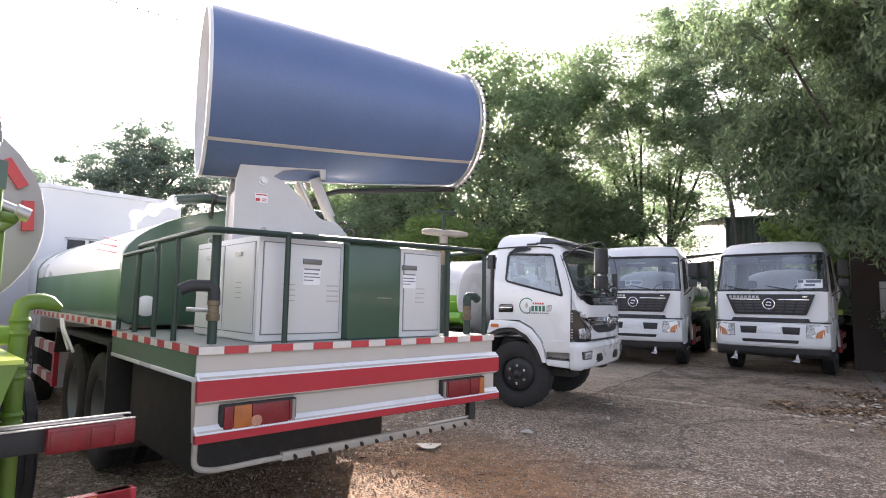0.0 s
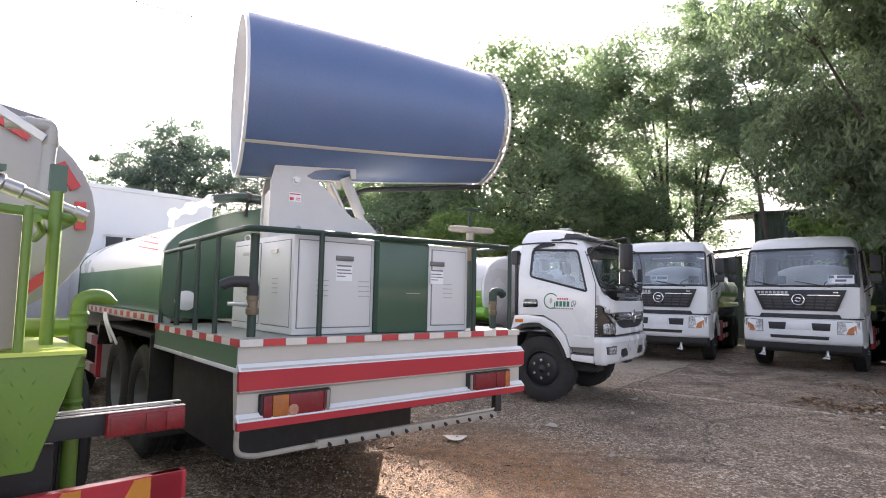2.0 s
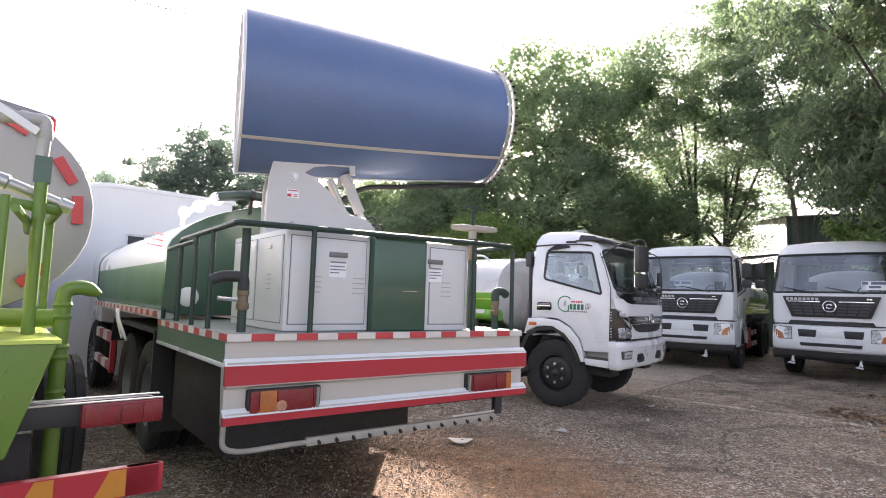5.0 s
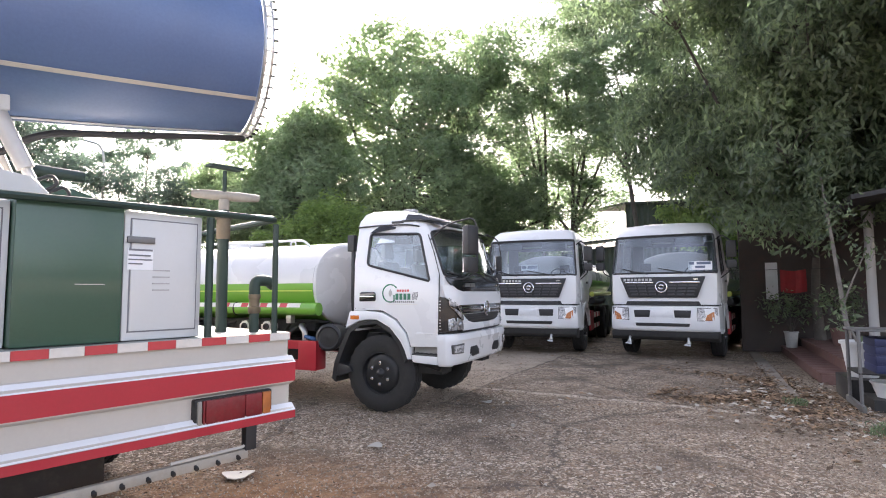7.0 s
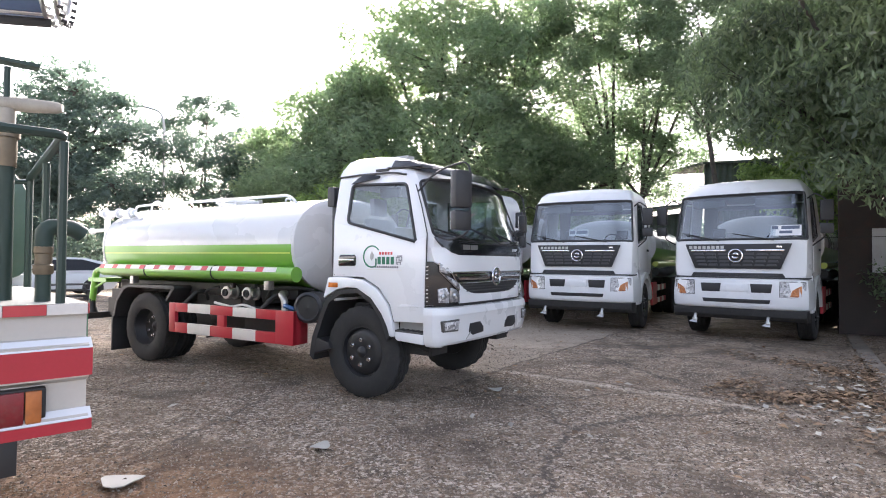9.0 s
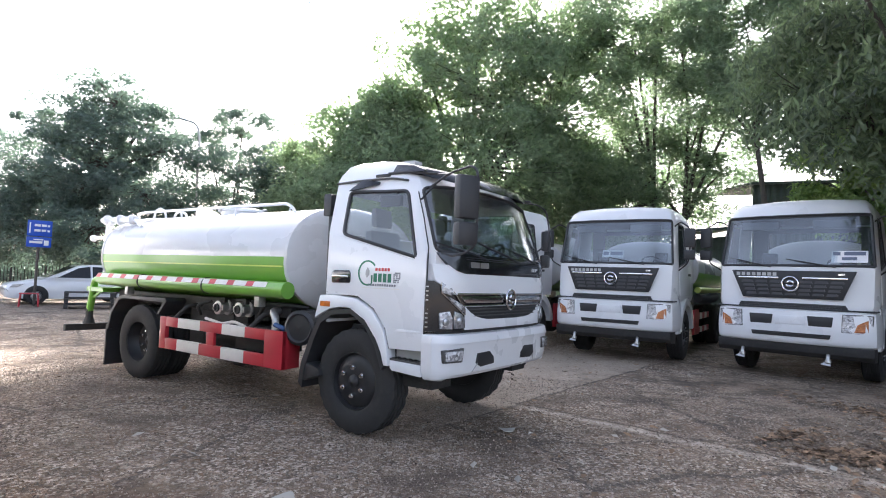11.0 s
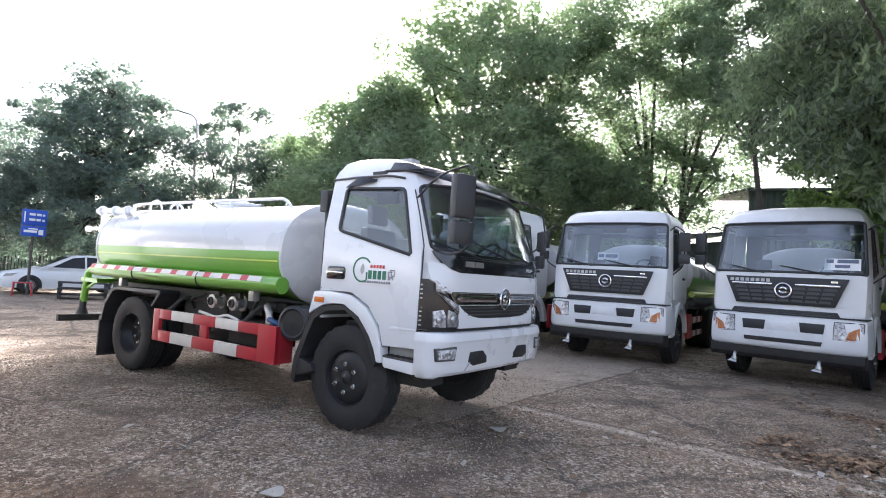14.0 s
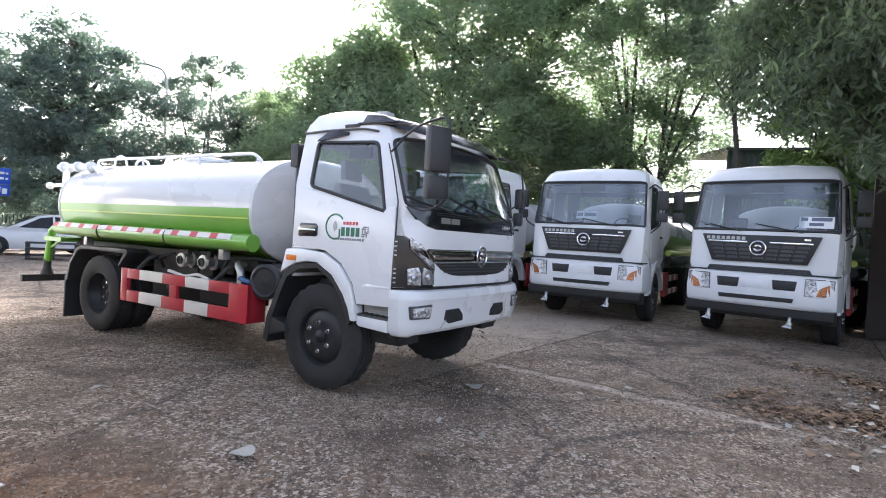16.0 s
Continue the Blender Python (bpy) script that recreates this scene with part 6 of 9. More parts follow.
    for s in (-1, 1):
        for xx in (2.62, 3.74):
            wheel(t, (xx, s * 1.03, 0.52), s, 0.52, 0.27, GREYRIM, deep=True, nuts=10)
            wheel(t, (xx, s * 0.72, 0.52), s, 0.52, 0.27, GREYRIM, deep=True, nuts=10)
        wheel(t, (6.9, s * 1.02, 0.52), s, 0.52, 0.28, GREYRIM, nuts=10)
        ys = sorted((s * 0.62, s * 1.24))
        bm = B()
        prism(bm, [(2.0, 1.17), (1.98, 0.30), (2.0, 0.30), (2.04, 1.14), (4.3, 1.14), (4.42, 0.9), (4.46, 0.9), (4.34, 1.18)], "y", *ys)
        part("mudguard", bm, CHASSIS, t)
        ys = sorted((s * 1.17, s * 1.22))
        for z0, z1 in ((0.86, 0.98), (0.52, 0.62)):
            for k in range(4):
                bm = B()
                box(bm, (4.6 + k * 0.35, ys[0], z0), (4.6 + k * 0.35 + 0.345, ys[1], z1))
                part("guard_rail", bm, (RED, WHITETAPE)[k % 2], t, "red and white side guard")
        bm = B()
        box(bm, (4.53, ys[0], 0.50), (4.64, ys[1], 1.0))
        part("guard_post", bm, RED, t)
        tape(t, (1.95, s * 1.245, 1.315), (6.1, s * 1.245, 1.315), 0.05, 29, 0, (0, s, 0))
        bm = B()
        ys = sorted((s * 1.12, s * 1.243))
        box(bm, (1.9, ys[0], 1.275), (6.15, ys[1], 1.345))
        part("tank_rail", bm, WHITE, t)
    for q in (0.0, 0.12):
        bm = B()
        tube(bm, rounded([(4.02 - q, 1.26, 1.29), (3.75 - q, 1.29, 1.20), (3.45 - q * 2, 1.27, 1.0)], 0.1), 0.014, 6)
        part("tie_strap", bm, WHITETAPE, t, "loose white strap hanging from the tank rail")
    # tank
    tank_body(t, 1.85, 6.15, 1.225, 0.53, 1.845, 1.77, MIDGREEN, WHITE, DARKGREEN, flat=1.85, low=14, dome=0.2)
    bm = B()
    for k, (z, w) in enumerate(((1.92, 0.012), (1.97, 0.014), (2.02, 0.010))):
        prism(bm, [(2.0, z - 0.02), (2.7 - 0.1 * k, z + 0.05), (2.72 - 0.1 * k, z + 0.058), (2.0, z + w - 0.02)], "y", 1.228, 1.233)
    part("tank_flash", bm, INKRED, t, "red flash on the white tank side")
    bm = B()
    lathe(bm, [(0.085, -0.03), (0.085, 0.03), (0.065, 0.045), (0.0, 0.05)], (1.79, 1.04, 1.47), (-1, 0, 0), 24)
    part("sight_cap", bm, WHITE, t, "round white inspection cap")
    bm = B()
    tube(bm, rounded([(3.6, 0.72, 2.28), (3.6, 0.72, 2.38), (3.1, 0.75, 2.41), (1.95, 0.80, 2.40)], 0.08), 0.028, 10)
    for xx in (3.35, 2.75, 2.1):
        lathe(bm, [(0.03, -0.10), (0.062, -0.03), (0.066, 0.0), (0.05, 0.02), (0.03, 0.06)], (xx, 0.765, 2.405), (1, -0.04, 0), 16)
    part("roof_pipe", bm, WHITE, t, "white flanged pipe on the tank roof")
    bm = B()
    tube(bm, rounded([(2.0, 0.78, 2.41), (1.75, 0.60, 2.42), (1.75, -0.6, 2.40)], 0.08), 0.045, 12)
    cp = part("cross_pipe", bm, RAILGREEN, t, "dark pipe across the back of the tank roof")
    for yy in (0.55, 0.2):
        bm = B()
        lathe(bm, [(0.052, -0.02), (0.055, 0.0), (0.052, 0.02)], (1.75, yy, 2.42), (0, 1, 0), 14)
        tube(bm, [(1.75, yy, 2.42), (1.78, yy, 2.25)], 0.016, 8)
        part("pipe_clamp", bm, CHASSIS, cp)
    # cabinets and pedestal
    cabinet(t, 0.125, 1.20, 0.215, 0.85, 1.275, 1.955, BOXWHITE, "white sheet-metal control cabinet")
    for x0, x1 in ((0.17, 0.63), (0.67, 1.16)):
        bm = B()
        box(bm, (x0 - 0.006, 0.848, 1.324), (x1 + 0.006, 0.852, 1.916))
        part("door_seal", bm, INKGREY, t)
        bm = B()
        box(bm, (x0, 0.845, 1.33), (x1, 0.859, 1.91))
        part("side_door", bm, BOXWHITE, t, bevel=0.004)
    for xx in (0.35, 0.87):
        bm = B()
        for k in range(4):
            box(bm, (xx, 0.856, 1.55 + k * 0.033), (xx + 0.08, 0.864, 1.556 + k * 0.033))
        part("louvre", bm, LOUVRE, t)
        bm = B()
        box(bm, (xx, 0.856, 1.83), (xx + 0.10, 0.870, 1.855))
        part("latch", bm, STEEL, t)
    for xx in (0.22, 1.12):
        bm = B()
        tube(bm, [(xx, 0.78 + 0.025 * math.cos(a), 1.985 + 0.025 * math.sin(a)) for a in [2 * math.pi * k / 12 for k in range(13)]], 0.007, 6, False)
        part("lifting_eye", bm, STEEL, t)
    cabinet(t, 0.068, 1.18, -0.255, 0.21, 1.275, 1.975, DARKGREEN, "dark green steel locker", doors=False)
    bm = B()
    box(bm, (0.062, -0.17, 1.565), (0.069, -0.04, 1.569))
    part("locker_scratch", bm, STEEL, t)
    cabinet(t, 0.078, 1.20, -0.680, -0.26, 1.275, 1.955, BOXWHITE, "white sheet-metal battery cabinet")
    # rails and posts
    bm = B()
    tube(bm, rounded([(1.43, 1.2, 1.28), (1.43, 1.2, 1.93), (0.05, 1.2, 1.95), (0.02, -0.70, 1.98), (0.03, -1.14, 1.985), (1.5, -1.2, 1.96), (1.5, -1.2, 1.28)], 0.04), 0.02, 8)
    rail = part("guard_rail", bm, RAILGREEN, t, "dark green tubular guard rail")
    bm = B()
    tube(bm, rounded([(1.86, 1.21, 1.28), (1.86, 1.21, 1.875), (0.97, 1.21, 1.89), (0.97, 1.21, 1.86)], 0.05), 0.018, 8)
    part("hoop", bm, RAILGREEN, rail)
    for x, y, r in ((0.03, 0.70, 0.019), (0.55, 1.2, 0.018), (0.97, 1.2, 0.018), (0.025, -0.70, 0.022), (0.03, -1.14, 0.018), (0.75, -1.18, 0.018)):
        bm = B()
        tube(bm, [(x, y, 1.272), (x, y, 1.955)], r, 8)
        part("rail_post", bm, RAILGREEN, rail)
    bm = B()
    tube(bm, rounded([(1.5, -1.2, 1.93), (1.5, 0.0, 1.93)], 0.04), 0.016, 8)
    part("cross_rail", bm, RAILGREEN, rail)
    # corner outlets: an upright pipe, a brass valve and a black elbow
    for x, y, ex, ey in ((0.172, 1.10, 0.06, 0.18), (0.193, -1.10, 0.02, -0.15)):
        bm = B()
        tall = 1.93 if y > 0 else 1.48
        tube(bm, [(x, y, 1.272), (x, y, tall)], 0.028 if y > 0 else 0.030, 12)
        p = part("outlet_pipe", bm, RAILGREEN, t, "dark green outlet pipe with a valve and black elbow")
        z = 1.47 if y > 0 else 1.45
        bm = B()
        lathe(bm, [(0.034, -0.06), (0.040, -0.05), (0.040, -0.02), (0.033, -0.015), (0.033, 0.03), (0.038, 0.035), (0.038, 0.06), (0.032, 0.065)], (x, y, z), (0, 0, 1), 14)
        part("valve", bm, BRASS, p)
        bm = B()
        tube(bm, [(x, y, z), (x + 0.02, y + 0.15 * (1 if y > 0 else -0.2), z + 0.01)], 0.012, 8)
        part("valve_lever", bm, STEEL, p)
        bm = B()
        tube(bm, rounded([(x, y, z + 0.06), (x, y, z + 0.15), (x + ex * 0.7, y + ey * 0.7, z + 0.15), (x + ex, y + ey, z + 0.12)], 0.06), 0.036, 12)
        part("elbow", bm, HOSE if y > 0 else RAILGREEN, p)
    # monitor cannon on its own riser
    bm = B()
    tube(bm, [(0.372, -0.975, 1.272), (0.372, -0.975, 2.06)], 0.036, 12)
    mon = part("monitor_cannon", bm, RAILGREEN, t, "hand-wheel water monitor on a green riser")
    bm = B()
    lathe(bm, [(0.044, -0.08), (0.044, 0.05), (0.055, 0.05), (0.055, 0.09)], (0.372, -0.975, 1.95), (0, 0, 1), 14)
    part("flange", bm, BRASS, mon)
    bm = B()
    tube(bm, [(0.372, -0.975, 2.06), (0.372, -0.975, 2.13)], 0.035, 10)
    tube(bm, [(0.27, -1.17, 2.15), (0.28, -1.15, 2.15), (0.33, -1.06, 2.152), (0.372, -0.975, 2.155), (0.41, -0.90, 2.158), (0.455, -0.82, 2.16), (0.465, -0.80, 2.16)], [0.018, 0.026, 0.032, 0.030, 0.032, 0.026, 0.018], 12)
    part("barrel", bm, BARDUST, mon)
    bm = B()
    tube(bm, [(0.372, -0.975, 2.16), (0.372, -0.975, 2.32)], 0.014, 8)
    box(bm, (0.33, -1.09, 2.335), (0.41, -0.86, 2.35))
    part("handwheel", bm, RAILGREEN, mon)
    # pedestal of the mist cannon
    M, E = Vector((0.997, 0.952, 3.09)), Vector((0.435, -1.103, 3.124))
    ax = (E - M).normalized()
    flat_ax = Vector((ax.x, ax.y, 0)).normalized()
    near = Vector((-0.96, 0.27, 0))
    piv = Vector((0.644, 0.608, 0))
    outline = [(-0.20, 1.28), (-0.19, 2.40), (-0.155, 2.555), (-0.14, 2.563), (0.455, 2.588), (0.47, 2.575), (0.475, 2.48), (0.435, 2.478), (0.425, 2.545), (0.27, 2.538), (0.15, 2.515), (0.075, 2.46), (0.16, 2.43), (0.26, 2.345), (0.38, 2.22), (0.45, 2.165), (0.58, 2.14), (0.66, 2.06), (0.66, 1.28)]
    for off in (0.0, 0.50):
        bm = B()
        a = [piv - near * off + flat_ax * s + Vector((0, 0, z)) for s, z in outline]
        loft(bm, [a, [p - near * 0.03 for p in a]])
        ped = part("pedestal_plate", bm, YOKE, t, "off-white steel yoke plate", bevel=0.006)
    bm = B()
    a = [piv - near * 0.03 + flat_ax * s + Vector((0, 0, z)) for s, z in ((-0.19, 1.28), (-0.17, 2.36), (-0.10, 2.42), (0.06, 2.40), (0.34, 2.16), (0.44, 2.08), (0.60, 2.05), (0.62, 1.28))]
    loft(bm, [a, [p - near * 0.47 for p in a]])
    part("pedestal", bm, YOKE, t, bevel=0.01)
    bm = B()
    c = piv + Vector((0, 0, 2.415))
    lathe(bm, [(0.035, -0.01), (0.035, 0.012), (0.02, 0.012), (0.018, 0.03), (0.0, 0.03)], c, near, 16)
    part("pivot_bolt", bm, VALVE, t)
    bm = B()
    o = piv + near * 0.004 + Vector((0, 0, 2.25)) - flat_ax * 0.05
    pts = [o, o + flat_ax * 0.09, o + flat_ax * 0.09 + Vector((0, 0, 0.07)), o + Vector((0, 0, 0.07))]
    loft(bm, [pts, [p + near * 0.003 for p in pts]])
    lb = part("warning_label", bm, PAPER, t)
    bars(lb, o + near * 0.004, flat_ax, (0, 0, 1), [(0.004, 0.055, 0.08, 0.008), (0.004, 0.01, 0.03, 0.022), (0.05, 0.012, 0.03, 0.006), (0.05, 0.026, 0.03, 0.006)], INKRED, 0.002, "label_print")
    bm = B()
    s0 = piv - near * 0.12
    tube(bm, [s0 + flat_ax * 0.41 + Vector((0, 0, 2.50)), s0 + flat_ax * 0.55 + Vector((0, 0, 2.20))], 0.044, 14)
    tube(bm, [s0 + flat_ax * 0.55 + Vector((0, 0, 2.20)), s0 + flat_ax * 0.60 + Vector((0, 0, 2.09))], 0.028, 10)
    part("lift_cylinder", bm, YOKE, t, "off-white hydraulic lift cylinder")
    bm = B()
    s1 = piv - near * 0.34
    tube(bm, [s1 + flat_ax * 0.33 + Vector((0, 0, 2.50)), s1 + flat_ax * 0.50 + Vector((0, 0, 2.08))], 0.036, 12)
    part("lift_arm", bm, CREAM, t)
    bm = B()
    tube(bm, [s0 + flat_ax * 0.30 + Vector((0, 0, 2.45)), s0 + flat_ax * 0.49 + Vector((0, 0, 2.08))], 0.016, 8)
    part("lift_rod", bm, STEEL, t)
    for k, q in enumerate((0.0, 0.06)):
        bm = B()
        c0 = s0 + flat_ax * (0.58 + q) + Vector((0, 0, 2.13 - q))
        tube(bm, rounded([c0, c0 + flat_ax * 0.09 + Vector((0, 0, 0.05)), c0 + flat_ax * 0.12, c0 + flat_ax * 0.05 - Vector((0, 0, 0.05)), c0 - flat_ax * 0.06 - Vector((0, 0, 0.06))], 0.05), 0.010, 8)
        part("hydraulic_hose", bm, HOSE, t)
    bm = B()
    tube(bm, rounded([s0 + flat_ax * 0.12 + Vector((0, 0, 2.40)), s0 + flat_ax * 0.24 + Vector((0, 0, 2.36)), s0 + flat_ax * 0.30 + Vector((0, 0, 2.20)), s0 + flat_ax * 0.42 + Vector((0, 0, 2.06))], 0.08), 0.014, 8)
    part("hydraulic_hose", bm, HOSE, t)
    # the mist cannon
    L = (E - M).length
    def rad(f):
        return 0.635 + (0.507 - 0.635) * f + 0.02 * math.sin(math.pi * f)
    bm = B()
    N = 12
    prof = [(rad(k / N), L * k / N) for k in range(N + 1)] + [(rad(1.0) - 0.015, L + 0.01), (rad(1.0) - 0.03, L)]
    inner = [(rad(k / N) - 0.022, L * k / N) for k in range(N, -1, -1)]
    seg = 56
    s = ax.orthogonal().normalized()
    u = ax.cross(s)
    def ring(r, h):
        return [M + ax * h + (s * math.cos(a) + u * math.sin(a)) * r for a in [2 * math.pi * k / seg for k in range(seg)]]
    loft(bm, [ring(r, h) for r, h in prof], caps=False)
    can = part("mist_cannon", bm, BLUE, t, "large dark blue mist cannon barrel")
    bm = B()
    loft(bm, [ring(r, h) for r, h in [(rad(0.0) + 0.006, -0.012), (rad(0.0) + 0.004, 0.012)]] , caps=False)
    loft(bm, [ring(rad(0.0) + 0.006, -0.012), ring(rad(0.0) - 0.024, -0.012)] + [ring(r, h) for r, h in inner[::-1]] + [ring(0.16, L * 0.97)], caps=False)
    part("cannon_lining", bm, WHITE, can, "white lining of the cannon mouth")
    near3 = (Vector((near.x, near.y, 0)) - ax * near.dot(ax)).normalized()
    up3 = ax.cross(near3).normalized()
    if up3.z < 0:
        up3 = -up3
    for ang, w, m in ((-46.0, 0.012, CREAM), (-88, 0.012, WHITE), (93, 0.010, WHITE)):
        bm = B()
        d = near3 * math.cos(radians(ang)) + up3 * math.sin(radians(ang))
        q = -near3 * math.sin(radians(ang)) + up3 * math.cos(radians(ang))
        pts = []
        for k in range(N + 1):
            f = k / N
            pts.append((M + ax * L * f + d * (rad(f) + 0.003), q * w))
        loft(bm, [[p - v, p + v, p + v + d * 0.006, p - v + d * 0.006] for p, v in pts])
        part("barrel_seam", bm, m, can)
    random.seed(5)
    for k in range(16):
        f, ang = random.uniform(0.25, 0.85), random.uniform(52, 74)
        d = near3 * math.cos(radians(ang)) + up3 * math.sin(radians(ang))
        q = -near3 * math.sin(radians(ang)) + up3 * math.cos(radians(ang))
        p = M + ax * L * f + d * (rad(f) + 0.004)
        h, w = random.uniform(0.02, 0.05), random.uniform(0.004, 0.012)
        bm = B()
        tip = p + q * h + ax * random.uniform(-0.02, 0.02) + d * 0.004
        loft(bm, [[p - ax * w, p + ax * w, p + ax * w * 0.4 + d * 0.003], [tip - ax * w * 0.3, tip + ax * w * 0.3, tip + d * 0.003]])
        part("peeling_film", bm, WHITE, can, "scrap of peeling clear film")
    for k, (h, r) in enumerate(((0.012, rad(1.0) + 0.012), (0.060, rad(1.0) - 0.002))):
        bm = B()
        c = M + ax * (L + h)
        tube(bm, [c + (s * math.cos(a) + u * math.sin(a)) * r for a in [2 * math.pi * j / 48 for j in range(49)]], 0.012, 8, False)
        ringp = part("nozzle_ring", bm, STEEL, can, "steel ring of mist nozzles")
        for j in range(44):
            a = 2 * math.pi * j / 44
            d = s * math.cos(a) + u * math.sin(a)
            b0 = c + d * r
            bm = B()
            tube(bm, [b0, b0 + ax * 0.018 + d * 0.008, b0 + ax * 0.032 + d * 0.012], [0.008, 0.008, 0.011], 6)
            part("mist_nozzle", bm, BLACK if k else STEEL, ringp)
    bm = B()
    for k in range(6):
        a = 2 * math.pi * k / 6
        d = s * math.cos(a) + u * math.sin(a)
        e = s * -math.sin(a) + u * math.cos(a)
        c = M + ax * (L * 0.35)
        loft(bm, [[c + d * 0.12 - e * 0.06 - ax * 0.05, c + d * 0.12 + e * 0.06 + ax * 0.05, c + d * 0.12 + e * 0.06 + ax * 0.06], [c + d * 0.5 - e * 0.10 - ax * 0.02, c + d * 0.5 + e * 0.10 + ax * 0.02, c + d * 0.5 + e * 0.10 + ax * 0.03]])
    lathe(bm, [(0.0, -0.12), (0.12, -0.08), (0.15, 0.0), (0.15, 0.5), (0.0, 0.5)], M + ax * (L * 0.3), ax, 20)
    part("fan", bm, STEEL, can)
    bm = B()
    bot = E - up3 * (rad(1.0) + 0.035) + ax * 0.03
    tube(bm, rounded([bot, bot - ax * 0.22 - up3 * 0.02, bot - ax * 0.8 - up3 * 0.09, bot - ax * 1.15 - up3 * 0.10 - near3 * 0.1, piv - near * 0.3 + flat_ax * 0.3 + Vector((0, 0, 2.2))], 0.2, 6), 0.022, 8)
    part("feed_hose", bm, HOSE, can, "black feed hose sagging under the barrel")
    bm = B()
    box(bm, (6.42, -1.15, 1.0), (7.85, 1.15, 2.1))
    part("cab_block", bm, WHITE, t, "white cab seen end-on past the tank", bevel=0.12)
    return t


sprayer()


# ---- the lime green truck in the corner ----
def green_truck():
    t = thing("spray_truck", pose(-1.94, 1.0, 0, 0, 0, 142.8), "lime green spray truck with a grey tank end and pipework", "truck")
    tank_body(t, 1.45, 7.5, 1.06, 0.73, 2.0, 1.9, LIMESHADY, WHITE, GREYWHITE, flat=2.15)
    for k, ang in enumerate((-38, 2, 24, 52, 76, 100, 128, 155, 200, 235, 265, 300)):
        a = radians(ang)
        c = Vector((1.30, -0.97 * math.cos(a), 2.0 + 0.665 * math.sin(a)))
        d = Vector((0, math.sin(a) * 1.06, math.cos(a) * 0.73)).normalized()
        q = Vector((0, -math.cos(a) * 0.73, math.sin(a) * 1.06)).normalized()
        bm = B()
        p = [c - d * 0.09 - q * 0.03, c + d * 0.09 - q * 0.03, c + d * 0.09 + q * 0.03, c - d * 0.09 + q * 0.03]
        loft(bm, [[v + Vector((0.06, 0, 0)) for v in p], [v + Vector((0.02, 0, 0)) for v in p]])
        part("reflector", bm, REDTAPE, t, "red reflector on the tank end")
    bm = B()
    prism(bm, [(-0.40, 2.64), (-0.84, 2.58), (-0.84, 2.72), (-0.40, 2.79), (0.40, 2.79), (0.84, 2.72), (0.84, 2.58), (0.40, 2.64)], "x", 1.75, 2.05)
    part("beacon_bar", bm, INKGREY, t, "grey warning-light bar on the tank", bevel=0.02)
    bm = B()
    box(bm, (1.735, -0.845, 2.60), (1.76, -0.74, 2.70))
    part("beacon_lens", bm, LENSRED, t, bevel=0.01)
    bm = B()
    tube(bm, rounded([(0.96, -0.52, 2.46), (0.95, -0.66, 2.475), (0.95, -0.735, 2.48), (0.95, -0.735, 2.42), (0.93, -0.715, 1.95)], 0.05), 0.036, 14)
    ov = part("overflow_pipe", bm, GREYWHITE, t, "grey overflow pipe with an elbow")
    bm = B()
    lathe(bm, [(0.040, -0.03), (0.043, -0.02), (0.043, 0.02), (0.040, 0.03)], (0.95, -0.734, 2.395), (0, 0, 1), 16)
    lathe(bm, [(0.040, -0.02), (0.043, -0.012), (0.043, 0.012), (0.040, 0.02)], (0.955, -0.63, 2.472), (0, 1, 0), 16)
    part("pipe_collar", bm, GREYWHITE, ov)
    bm = B()
    a, e = Vector((0.90, -0.70, 2.395)), Vector((0.92, -0.42, 2.56))
    d = Vector((0, 0.01, -0.02))
    loft(bm, [[a - d, a + d, a + d + Vector((0.04, 0, 0)), a - d + Vector((0.04, 0, 0))], [e - d, e + d, e + d + Vector((0.04, 0, 0)), e - d + Vector((0.04, 0, 0))]])
    part("pipe_stay", bm, WHITE, t, "white flat bar bracing the overflow pipe", bevel=0.004)
    # diamond-plate tail box
    bm = B()
    rear = [(-0.02, y, z) for y, z in ((-0.79, 1.275), (-0.64, 0.80), (0.64, 0.80), (0.79, 1.275))]
    fwd = [(1.25, y, z) for y, z in ((-0.85, 1.275), (-0.75, 0.80), (0.75, 0.80), (0.85, 1.275))]
    loft(bm, [[Vector(p) for p in rear], [Vector(p) for p in fwd]])
    b = part("tail_box", bm, LIMESHADY, t, "lime green chequer-plate tail box", bevel=0.012)
    bm = B()
    box(bm, (-0.03, -0.80, 1.272), (1.25, 0.80, 1.29))
    part("tail_deck", bm, LIMEPALE, t)
    random.seed(9)
    bm = B()
    for i in range(18):
        for j in range(8):
            y, z = -0.62 + i * 0.073 + (j % 2) * 0.036, 0.84 + j * 0.054
            s = 1 if (i + j) % 2 else -1
            c = Vector((-0.021, y, z))
            d = Vector((0, 0.5 * s, 0.86)) * 0.016
            q = Vector((0, 0.86, -0.5 * s)) * 0.004
            loft(bm, [[c - d, c + q, c + d, c - q], [c - d * 0.5 + Vector((-0.003, 0, 0)), c + q * 0.5 + Vector((-0.003, 0, 0)), c + d * 0.5 + Vector((-0.003, 0, 0)), c - q * 0.5 + Vector((-0.003, 0, 0))]])
    tagged(part("chequer_studs", bm, LIMESHADY, b), kind="stuff")
    bm = B()
    prism(bm, [(-0.50, 0.80), (-0.50, 0.96), (-0.42, 1.08), (-0.1, 1.08), (0.3, 1.06), (0.3, 0.80)], "x", -0.06, -0.02)
    part("pump_recess", bm, BLACK, t, bevel=0.01)
    bm = B()
    box(bm, (0.02, -0.545, 1.30), (0.62, 0.60, 1.86))
